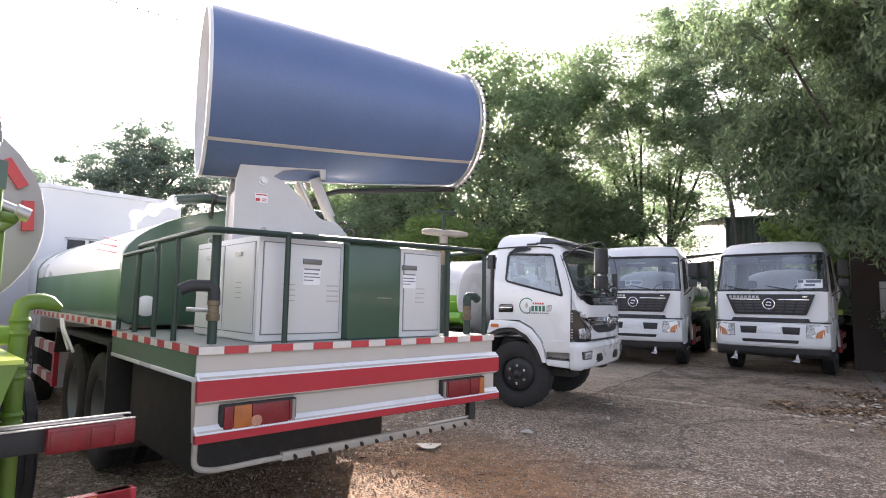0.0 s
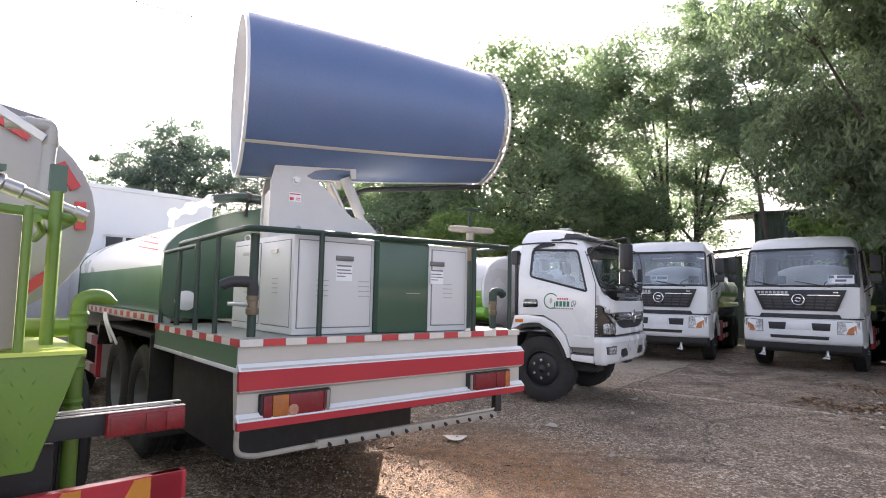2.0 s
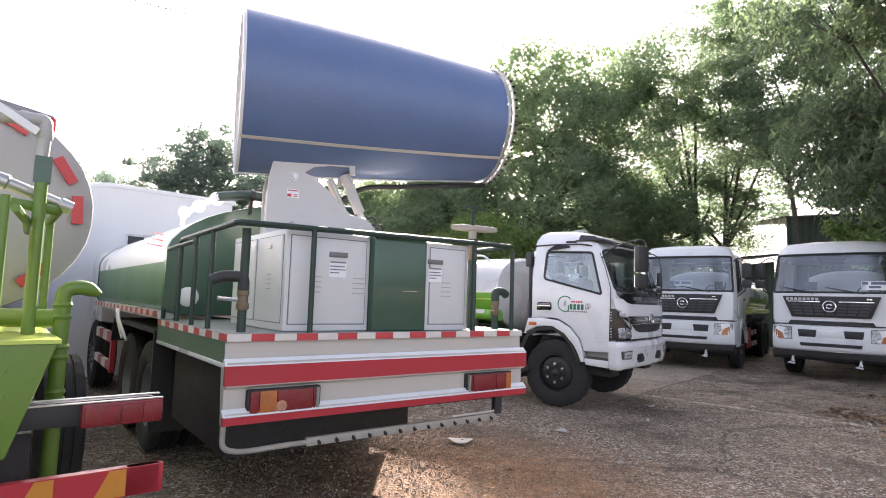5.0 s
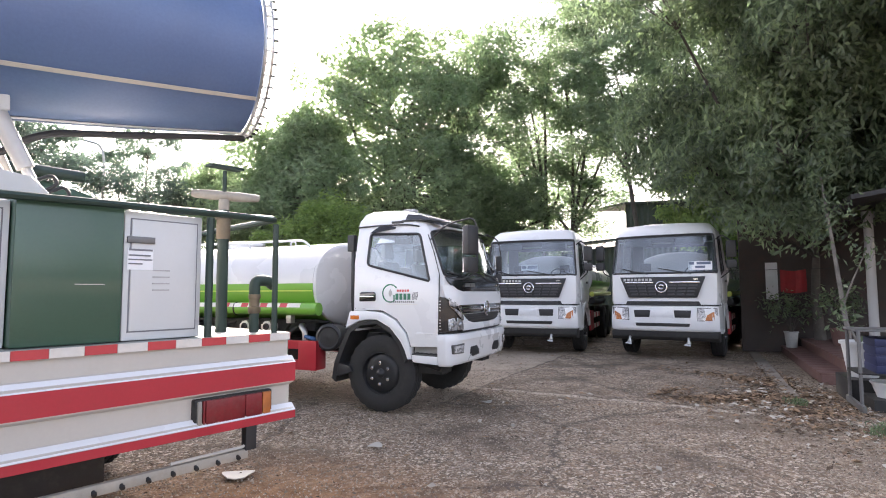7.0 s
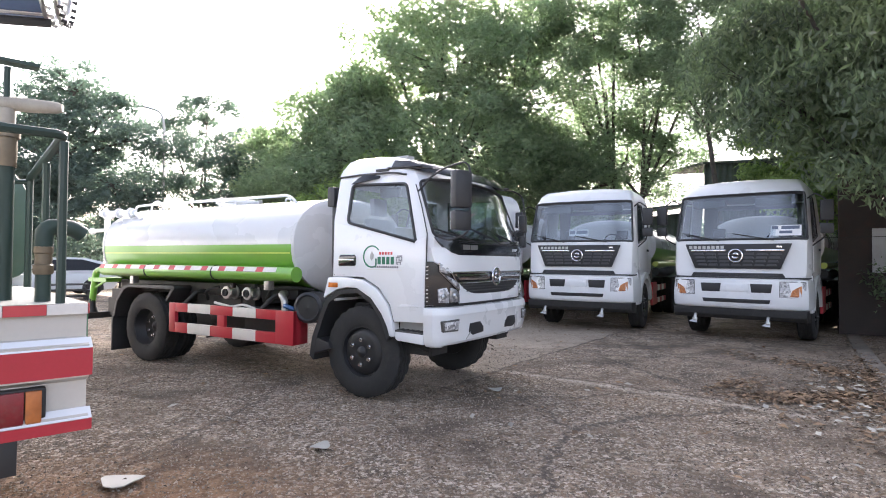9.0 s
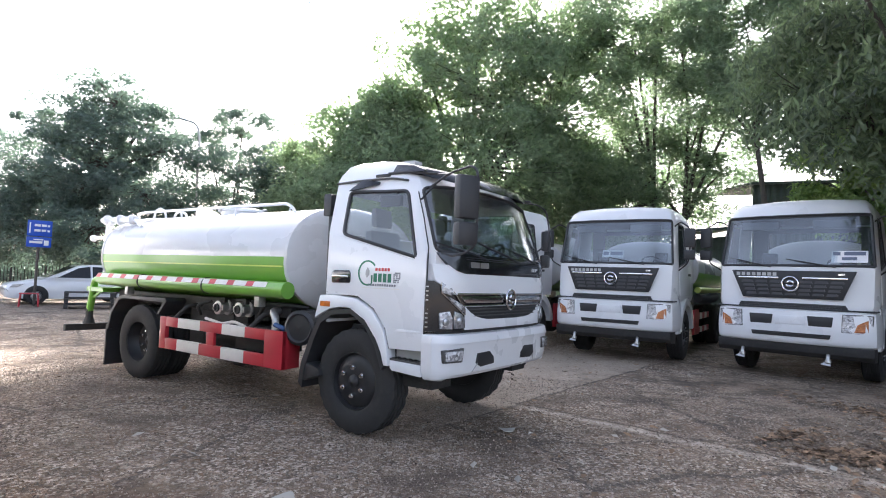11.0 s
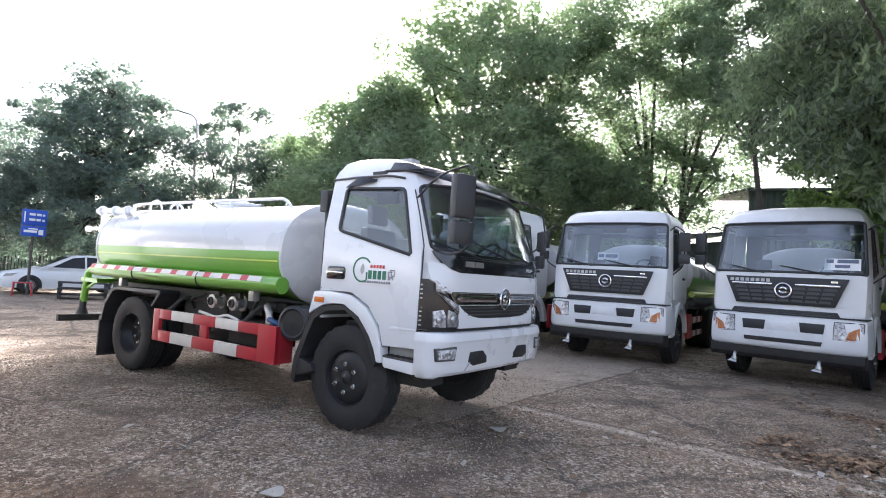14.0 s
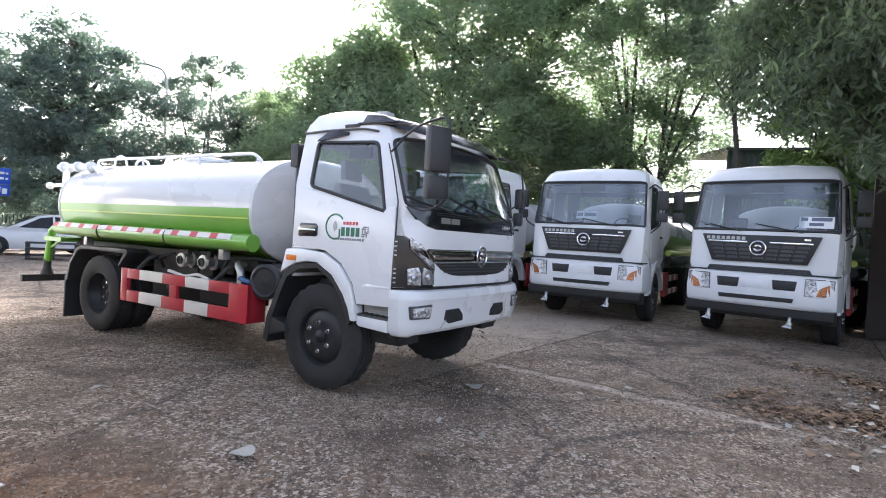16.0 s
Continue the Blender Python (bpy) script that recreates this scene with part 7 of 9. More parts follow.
    part("pump_housing", bm, SHADYBEIGE, t, "plain beige equipment box", bevel=0.008)
    # rails
    bm = B()
    tube(bm, rounded([(0.35, 0.8, 1.93), (0.35, -0.30, 1.93), (0.38, -0.78, 1.90), (1.1, -0.80, 1.90)], 0.06), 0.026, 10)
    rail = part("guard_rail", bm, LIMESHADY, t, "lime green tubular rail")
    for x, y, r, z in ((-0.005, -0.56, 0.018, 1.90), (0.34, -0.70, 0.028, 2.02), (0.34, 0.1, 0.018, 1.93), (0.95, -0.80, 0.02, 1.9)):
        bm = B()
        tube(bm, [(x, y, 1.28), (x, y, z)], r, 10)
        part("rail_post", bm, LIMESHADY, rail)
    bm = B()
    tube(bm, [(0.1, -0.60, 1.86), (0.38, -0.66, 1.83), (1.0, -0.70, 1.83)], 0.02, 8)
    part("mid_rail", bm, LIMESHADY, rail)
    bm = B()
    box(bm, (0.32, -0.735, 2.02), (0.36, -0.665, 2.15))
    part("pole_cap", bm, DARKGREEN, rail)
    # spray gun, its hose and lever
    bm = B()
    tube(bm, rounded([(0.30, 0.35, 2.20), (0.32, 0.0, 2.18), (0.36, -0.24, 2.12), (0.40, -0.45, 2.05)], 0.1), [0.045] * len(rounded([(0.30, 0.35, 2.20), (0.32, 0.0, 2.18), (0.36, -0.24, 2.12), (0.40, -0.45, 2.05)], 0.1)), 10)
    gun = part("spray_gun", bm, HOSE, t, "hand spray gun with a steel barrel")
    bm = B()
    a, e = Vector((0.40, -0.45, 2.05)), Vector((0.42, -0.84, 1.92))
    tube(bm, [a, a.lerp(e, 0.1), a.lerp(e, 0.12), a.lerp(e, 0.3), a.lerp(e, 0.32), a.lerp(e, 0.85), a.lerp(e, 0.87), e], [0.045, 0.05, 0.038, 0.040, 0.032, 0.028, 0.036, 0.034], 12)
    part("barrel", bm, STEEL, gun)
    bm = B()
    tube(bm, rounded([(0.30, -0.22, 2.40), (0.34, -0.30, 2.28), (0.38, -0.42, 2.12)], 0.05), 0.014, 8)
    box(bm, (0.34, -0.50, 2.09), (0.40, -0.40, 2.12))
    part("lever", bm, DARKGREEN, gun)
    bm = B()
    tube(bm, rounded([(0.35, -0.02, 2.35), (0.36, -0.08, 2.70), (0.40, -0.16, 2.83), (0.42, -0.235, 2.80), (0.40, -0.245, 2.6), (0.36, -0.22, 2.38)], 0.1, 6), 0.018, 10)
    part("flex_hose", bm, STEEL, t, "grey flexible hose bent into a loop")
    # green pipe with its duckbill
    bm = B()
    tube(bm, rounded([(0.9, -0.30, 1.36), (0.55, -0.55, 1.36), (0.44, -0.82, 1.36)], 0.1), 0.045, 12)
    part("cross_pipe", bm, LIMESHADY, t)
    bm = B()
    tube(bm, rounded([(0.42, -0.84, 0.55), (0.42, -0.84, 1.505), (0.42, -0.92, 1.525), (0.43, -1.00, 1.485)], 0.06), [0.037] * (len(rounded([(0, 0, 0), (0, 0, 1), (0, 1, 1), (0, 2, 1)], 0.06)) - 1) + [0.016], 14)
    dp = part("duckbill_pipe", bm, LIMESHADY, t, "lime green upright pipe with a bent spout")
    for z in (1.43, 1.37, 1.22, 1.17, 1.0, 0.96, 0.92):
        bm = B()
        lathe(bm, [(0.040, -0.014), (0.046, 0.0), (0.040, 0.014)], (0.42, -0.84, z), (0, 0, 1), 14)
        part("pipe_collar", bm, LIMESHADY, dp)
    # tail lamps and bumper
    bm = B()
    box(bm, (0.02, -1.20, 0.90), (0.10, 1.20, 1.01))
    part("lamp_beam", bm, BLACK, t, bevel=0.008)
    for s in (-1, 1):
        bm = B()
        y0, y1 = sorted((s * 0.90, s * 1.235))
        box(bm, (-0.02, y0, 0.893), (0.05, y1, 1.0))
        lm = part("tail_lamp", bm, DULLRED, t, "long dusty red tail lamp", bevel=0.012)
        for f0, f1, mat in ((0.912, 1.05, DULLRED), (1.058, 1.14, DULLRED), (1.148, 1.225, DULLRED)):
            bm = B()
            y0, y1 = sorted((s * f0, s * f1))
            box(bm, (-0.026, y0, 0.903), (-0.015, y1, 0.985))
            part("lens", bm, mat, lm, bevel=0.005)
        bm = B()
        y0, y1 = sorted((s * 0.66, s * 1.235))
        box(bm, (-0.01, y0, 1.001), (0.02, y1, 1.005))
        part("lamp_cover", bm, STEEL, lm)
        bm = B()
        box(bm, (0.06, y0, 1.010), (0.09, y1, 1.015))
        part("lamp_cover", bm, STEEL, lm)
        bm = B()
        y0, y1 = sorted((s * 1.10, s * 1.26))
        box(bm, (0.0, y0, 0.56), (0.06, y1, 0.69))
        part("bumper_bar", bm, RED, t, bevel=0.004)
        for k in range(8):
            bm = B()
            y = 1.10 - 0.14 * k
            pts = [(s * y, 0.565), (s * (y - 0.13), 0.565), (s * (y - 0.07), 0.685), (s * (y + 0.0), 0.685)]
            prism(bm, pts, "x", -0.004, 0.0)
            if k % 2 == 0:
                part("bumper_stripe", bm, ORANGE, t)
            else:
                bm.free()
        wheel(t, (1.9, s * 1.0, 0.52), s, 0.52, 0.27, GREYRIM, deep=True, nuts=10)
        wheel(t, (6.6, s * 1.0, 0.52), s, 0.52, 0.27, GREYRIM, nuts=10)
    bm = B()
    box(bm, (0.0, -1.24, 0.56), (0.05, 1.24, 0.69))
    part("bumper_bar", bm, RED, t)
    bm = B()
    for s in (-1, 1):
        box(bm, (0.05, s * 0.42 - 0.04, 0.78), (7.8, s * 0.42 + 0.04, 0.98))
        box(bm, (0.05, s * 0.42 - 0.03, 0.60), (0.12, s * 0.42 + 0.03, 0.9))
    box(bm, (1.3, -0.6, 0.95), (7.4, 0.6, 1.32))
    part("chassis", bm, CHASSIS, t)
    bm = B()
    box(bm, (0.2, -0.75, 0.55), (1.2, 0.75, 0.86))
    part("pump_case", bm, CHASSIS, t, bevel=0.03)
    bm = B()
    box(bm, (7.6, -1.1, 0.9), (9.2, 1.1, 2.5))
    part("cab_block", bm, WHITE, t, "white cab beyond the tank", bevel=0.12)
    return t


green_truck()


# ---- trees ----
# Lifted, greyed leaf tones put haze and glare into the colour.
LEAF_A = leaf_shader("leaves_dense_hazed", (0.195, 0.250, 0.180), (0.345, 0.415, 0.275), 0.72)
LEAF_B = leaf_shader("leaves_airy_hazed", (0.165, 0.214, 0.160), (0.300, 0.368, 0.255), 0.68)
# The wide range of tones also carries shaded depth and lit leaf edges.
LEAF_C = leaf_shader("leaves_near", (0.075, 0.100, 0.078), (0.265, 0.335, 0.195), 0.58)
LEAF_E = leaf_shader("leaves_sunlit", (0.120, 0.190, 0.075), (0.330, 0.430, 0.150), 0.6)
# Blue raised nearly to green: distance haze is put into the far leaves.
LEAF_D = leaf_shader("leaves_far_hazed", (0.105, 0.145, 0.140), (0.180, 0.240, 0.205), 0.5)


def leaf_mesh(name, centres, size, rng, material, parent, droop=0.3, slim=0.38, label=""):
    """Many single leaves as one crown: each a folded four-cornered blade."""
    n = len(centres)
    d = rng.normal(size=(n, 3))
    d[:, 2] = d[:, 2] * 0.6 - droop
    d /= np.linalg.norm(d, axis=1)[:, None]
    q = np.cross(d, rng.normal(size=(n, 3)))
    q /= np.linalg.norm(q, axis=1)[:, None]
    k = np.cross(d, q)
    s = size * rng.uniform(0.6, 1.3, size=(n, 1))
    tip = centres + d * s * 0.5
    base = centres - d * s * 0.5
    l = centres + q * s * slim * 0.5 + k * s * 0.06
    r = centres - q * s * slim * 0.5 + k * s * 0.06
    co = np.stack([base, l, tip, r], axis=1).reshape(-1, 3).astype(np.float32)
    me = bpy.data.meshes.new(name)
    me.vertices.add(n * 4)
    me.vertices.foreach_set("co", co.ravel())
    idx = np.arange(n)[:, None] * 4
    loops = (idx + np.array([[0, 1, 2, 0, 2, 3]])).ravel().astype(np.int32)
    me.loops.add(n * 6)
    me.loops.foreach_set("vertex_index", loops)
    me.polygons.add(n * 2)
    me.polygons.foreach_set("loop_start", (np.arange(n * 2) * 3).astype(np.int32))
    me.update(calc_edges=True)
    me.materials.append(material)
    ob = new(name, me)
    ob.parent = parent
    if label:
        ob["label"] = label
    return ob


def tree(x, y, trunk_h, trunk_r, lobes, leaves, size, material, label, seed, bark=None, clump=0.55, lean=(0, 0), droop=0.3, slim=0.38, stems=1, full=1.0):
    """lobes: (dx, dy, z, radius, height) parts of the crown, to each of which a limb leads; twigs end in clumps of leaves."""
    rng = np.random.default_rng(seed)
    t = thing("tree", pose(x, y, 0), label, "tree")
    bm = B()
    centres = []
    top = Vector((lean[0], lean[1], trunk_h))
    for st in range(stems):
        off = Vector((rng.uniform(-0.5, 0.5), rng.uniform(-0.5, 0.5), 0)) if stems > 1 else Vector((0, 0, 0))
        tp = top + off * 1.6
        mid = off.lerp(tp, 0.5) + Vector((rng.uniform(-.12, .12), rng.uniform(-.12, .12), 0))
        tube(bm, [off - Vector((0, 0, 0.1)), off + Vector((0, 0, 0.25)), mid, tp], [trunk_r * 1.5, trunk_r * 1.1, trunk_r * 0.85, trunk_r * 0.65], 9)
    total = sum(l[3] * l[3] * l[4] for l in lobes)
    for dx, dy, z, rad, hh in lobes:
        c = Vector((dx, dy, z))
        elbow = top.lerp(c, 0.55) + Vector((rng.uniform(-.3, .3), rng.uniform(-.3, .3), -0.1))
        tube(bm, [top - Vector((0, 0, 0.25)), elbow, c], [trunk_r * 0.55, trunk_r * 0.35, trunk_r * 0.16], 7)
        share = max(5, int(leaves * rad * rad * hh / total))
        tips = max(8, int(26 * full * rad * hh * rad / (clump * clump * 10)))
        pts = []
        while len(pts) < tips:
            v = rng.uniform(-1, 1, size=3)
            q = np.linalg.norm(v)
            if 0.25 < q < 1 and rng.uniform() < q ** 0.8:
                pts.append(np.array([c.x + v[0] * rad, c.y + v[1] * rad, c.z + v[2] * hh]))
        for p in pts:
            pv = Vector(p)
            if rng.uniform() < (0.3 if full < 0.6 else 0.5):
                m = c.lerp(pv, 0.5) + Vector((rng.uniform(-.15, .15) * rad, rng.uniform(-.15, .15) * rad, -0.05))
                tube(bm, [c.lerp(elbow, 0.3), m, pv], [trunk_r * 0.12, trunk_r * 0.07, trunk_r * 0.03], 4, False)
            k = max(3, int(share / tips * rng.uniform(0.5, 1.6)))
            g = rng.normal(size=(k, 3))
            g *= (1.55 * clump * rng.uniform(0.55, 1.3) * rng.uniform(size=(k, 1)) ** 0.4) / np.linalg.norm(g, axis=1)[:, None]
            g[:, 2] *= 0.62 if droop < 0.8 else 1.05
            g[:, 2] -= droop * 0.25 * np.hypot(g[:, 0], g[:, 1])
            centres.append(p + g)
    part("trunk", bm, bark or WOOD, t, smooth=60)
    leaf_mesh("crown", np.concatenate(centres), size, rng, material, t, droop, slim)
    return t


tree(-1.2, 25.5, 5.0, 0.26, [(0.2, 0, 11.7, 2.6, 1.8), (2.8, -0.3, 11.4, 2.4, 1.9), (4.7, 0.2, 11.2, 1.9, 1.8), (-2.0, 0, 10.4, 2.2, 2.1), (0.8, -0.8, 9.0, 3.2, 2.6), (3.6, -0.4, 8.2, 2.6, 2.6), (-3.3, 0, 8.2, 2.0, 1.9), (-4.6, 0.2, 6.4, 1.8, 1.8), (-2.6, -1, 5.6, 2.8, 2.2), (1.0, -1.5, 5.8, 3.2, 2.4), (3.8, 0.5, 5.6, 2.4, 2.2), (0.2, -1.6, 3.2, 3.0, 1.6)], 118000, 0.20, LEAF_A, "tall dense green tree behind the parked trucks", 11, full=0.72, slim=0.36)
tree(-6.4, 26.5, 3.2, 0.20, [(0, 0, 7.2, 2.4, 1.9), (-2.2, 0, 5.6, 1.8, 1.8), (1.9, -0.5, 7.6, 2.2, 2.2), (0.4, -1.2, 4.4, 2.6, 2.0), (2.6, -1.0, 4.4, 2.2, 2.0), (-3.2, 0.2, 3.5, 1.5, 1.4)], 76000, 0.19, LEAF_A, "rounded green tree at the edge of the yard", 12, full=0.75, slim=0.36)
tree(-2.6, 21.6, 1.8, 0.12, [(0, 0, 3.7, 1.9, 1.3), (1.7, 0.3, 3.2, 1.4, 1.2), (-1.6, 0.2, 3.1, 1.4, 1.1)], 30000, 0.15, LEAF_E, "small bright green tree with a domed crown", 13, clump=0.4)
tree(2.2, 26.5, 2.8, 0.14, [(0, 0, 5.6, 2.0, 2.0), (2.2, -0.4, 4.8, 1.8, 1.9), (-1.8, 0, 4.2, 1.7, 1.7), (1.2, -0.8, 3.2, 1.8, 1.2), (3.4, -0.2, 3.4, 1.5, 1.3)], 36000, 0.19, LEAF_A, "bushy green tree behind the trucks", 14)
tree(5.7, 26.0, 5.0, 0.16, [(0, 0, 8.6, 1.8, 2.0), (-0.6, 0, 11.4, 1.7, 1.7), (1.0, 0.5, 6.6, 1.5, 1.6), (0.6, -0.4, 13.6, 1.7, 1.5), (-1.4, 0.2, 6.2, 1.5, 1.6), (-0.6, 0.0, 4.4, 1.6, 1.2), (-2.0, 0.2, 10.2, 1.4, 1.5), (-1.8, 0, 12.8, 1.4, 1.3)], 35000, 0.19, LEAF_B, "tall airy tree with gaps in its crown", 15, lean=(0.3, 0), clump=0.50, slim=0.34, full=0.56)
tree(7.3, 25.4, 4.2, 0.15, [(0.3, 0, 8.0, 1.8, 1.8), (-0.5, 0, 11.0, 1.9, 1.9), (1.2, 0.5, 6.0, 1.3, 1.2), (0.8, -0.4, 13.4, 1.9, 1.7), (-1.0, 0.4, 5.4, 1.5, 1.4), (0.1, 0.1, 4.2, 1.2, 0.8), (2.0, 0.2, 9.4, 1.3, 1.4)], 33000, 0.19, LEAF_B, "thin tree with a bare slender stem", 16, lean=(-0.3, 0), clump=0.50, slim=0.34, full=0.56)
tree(9.45, 23.4, 6.6, 0.11, [(-1.0, -0.5, 8.6, 1.6, 1.4), (-1.2, -0.4, 10.6, 1.9, 1.8), (0.9, 0.2, 8.6, 1.6, 1.5), (0.6, -0.4, 12.0, 2.0, 1.8), (-1.7, -0.4, 8.0, 1.2, 1.2), (1.2, 0.0, 7.9, 1.2, 1.2), (-0.6, -0.3, 6.6, 0.9, 0.6)], 31000, 0.19, LEAF_B, "thin leaning tree with open foliage", 17, lean=(-0.8, -0.5), clump=0.50, slim=0.34, full=0.56)
tree(13.4, 21.5, 4.5, 0.20, [(0, 0, 7.5, 2.6, 2.6), (-1.8, 0, 10.5, 2.5, 2.4), (1.6, 0.5, 5.4, 2.2, 1.8), (-1.6, -1.0, 4.8, 1.6, 1.5)], 36000, 0.2, LEAF_A, "leafy tree beside the low shed", 18, clump=0.45, full=0.75)
# The last six lobes are added overhead to shade the parked trucks.
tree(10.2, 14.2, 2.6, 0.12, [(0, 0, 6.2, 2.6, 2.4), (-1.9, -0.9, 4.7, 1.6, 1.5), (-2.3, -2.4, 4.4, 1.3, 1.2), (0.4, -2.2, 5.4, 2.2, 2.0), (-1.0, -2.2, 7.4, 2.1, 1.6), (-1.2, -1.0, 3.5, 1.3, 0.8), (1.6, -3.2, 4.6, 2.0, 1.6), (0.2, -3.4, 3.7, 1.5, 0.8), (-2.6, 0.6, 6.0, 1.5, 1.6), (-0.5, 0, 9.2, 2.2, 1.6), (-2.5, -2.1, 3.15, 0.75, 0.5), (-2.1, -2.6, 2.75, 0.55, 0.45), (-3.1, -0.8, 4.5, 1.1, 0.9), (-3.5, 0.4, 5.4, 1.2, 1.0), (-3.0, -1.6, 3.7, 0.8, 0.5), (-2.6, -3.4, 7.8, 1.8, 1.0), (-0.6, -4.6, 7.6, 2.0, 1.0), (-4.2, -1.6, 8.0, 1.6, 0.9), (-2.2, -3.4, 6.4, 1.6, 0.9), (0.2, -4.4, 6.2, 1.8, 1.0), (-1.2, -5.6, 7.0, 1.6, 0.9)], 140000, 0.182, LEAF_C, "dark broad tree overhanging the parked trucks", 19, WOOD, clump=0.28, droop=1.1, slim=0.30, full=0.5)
# The last two lobes are added to deepen the shade below.
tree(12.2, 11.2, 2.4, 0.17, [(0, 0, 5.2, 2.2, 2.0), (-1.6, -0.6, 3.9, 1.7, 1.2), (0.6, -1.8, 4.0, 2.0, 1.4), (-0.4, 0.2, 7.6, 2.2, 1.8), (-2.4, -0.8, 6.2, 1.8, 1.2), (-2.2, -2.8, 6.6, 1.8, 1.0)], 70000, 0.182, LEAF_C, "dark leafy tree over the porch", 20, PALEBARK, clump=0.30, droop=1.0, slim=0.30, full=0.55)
tree(11.6, 18.9, 2.6, 0.09, [(-2.0, 0.7, 5.0, 1.1, 1.0), (-0.8, 0.5, 3.6, 1.2, 1.1), (-2.0, 0.5, 3.7, 0.9, 0.7), (-1.1, 1.0, 6.0, 1.3, 1.0), (-0.1, 0.7, 5.0, 1.2, 1.2)], 30000, 0.16, LEAF_E, "young light green tree before the shed", 25, clump=0.34, droop=0.6, full=0.7)
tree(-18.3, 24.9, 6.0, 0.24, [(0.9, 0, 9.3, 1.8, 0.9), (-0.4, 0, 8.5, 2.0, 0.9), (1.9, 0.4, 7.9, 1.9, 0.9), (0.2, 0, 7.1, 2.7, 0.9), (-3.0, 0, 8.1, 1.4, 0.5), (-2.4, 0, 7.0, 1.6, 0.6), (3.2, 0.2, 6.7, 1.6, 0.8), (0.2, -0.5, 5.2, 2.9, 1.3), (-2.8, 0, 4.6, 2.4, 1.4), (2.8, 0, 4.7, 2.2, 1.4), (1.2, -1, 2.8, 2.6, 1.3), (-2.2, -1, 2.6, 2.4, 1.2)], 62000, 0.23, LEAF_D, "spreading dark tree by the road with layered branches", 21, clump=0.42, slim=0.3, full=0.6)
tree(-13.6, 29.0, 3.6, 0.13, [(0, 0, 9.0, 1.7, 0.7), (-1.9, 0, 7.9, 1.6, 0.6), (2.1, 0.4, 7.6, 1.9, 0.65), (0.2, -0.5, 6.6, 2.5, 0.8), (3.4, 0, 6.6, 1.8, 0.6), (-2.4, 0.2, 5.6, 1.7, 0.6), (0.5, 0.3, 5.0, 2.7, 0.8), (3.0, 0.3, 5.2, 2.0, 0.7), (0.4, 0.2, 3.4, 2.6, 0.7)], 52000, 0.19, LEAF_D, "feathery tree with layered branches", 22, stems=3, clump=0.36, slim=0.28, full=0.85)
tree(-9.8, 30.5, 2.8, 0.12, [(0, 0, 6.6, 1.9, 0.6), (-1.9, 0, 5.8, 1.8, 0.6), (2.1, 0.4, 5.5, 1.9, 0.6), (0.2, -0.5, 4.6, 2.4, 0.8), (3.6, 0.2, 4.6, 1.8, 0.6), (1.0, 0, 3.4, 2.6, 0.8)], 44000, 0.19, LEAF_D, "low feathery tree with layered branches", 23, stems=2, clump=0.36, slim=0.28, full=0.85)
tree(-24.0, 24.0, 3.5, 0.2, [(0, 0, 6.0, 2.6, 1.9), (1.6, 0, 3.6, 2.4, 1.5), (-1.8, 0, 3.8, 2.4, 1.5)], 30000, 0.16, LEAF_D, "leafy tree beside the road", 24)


def hedge(name, x0, y0, x1, y1, h, depth, n, size, seed, label):
    """Undergrowth as many leafy clumps of uneven height."""
    rng = np.random.default_rng(seed)
    m = n // 60
    f = rng.uniform(size=m)
    top = h * (0.72 + 0.38 * np.sin(f * 23 + seed) * np.sin(f * 9))
    c = np.stack([x0 + (x1 - x0) * f, y0 + (y1 - y0) * f + rng.normal(size=m) * depth, rng.uniform(0.05, 1, size=m) ** 0.7 * top], axis=1)
    g = rng.normal(size=(m, 60, 3))
    g *= (0.62 * rng.uniform(0.6, 1.3, size=(m, 1, 1)) * rng.uniform(size=(m, 60, 1)) ** 0.4) / np.linalg.norm(g, axis=2)[:, :, None]
    p = (c[:, None, :] + g).reshape(-1, 3)
    p[:, 2] = np.abs(p[:, 2]) + 0.02
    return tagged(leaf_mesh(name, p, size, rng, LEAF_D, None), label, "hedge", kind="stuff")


hedge("hedge", -36, 30, -3, 33, 3.6, 0.9, 60000, 0.2, 31, "dense dark green undergrowth along the road")
hedge("undergrowth", -4, 31.5, 18, 29.5, 4.4, 0.9, 60000, 0.2, 32, "dense dark undergrowth behind the trees")
# Shrub height is raised to keep sky light off the porch.
hedge("shrubs", 13, 27, 17, 9, 5.0, 0.8, 22000, 0.22, 33, "dark shrubs behind the porch")


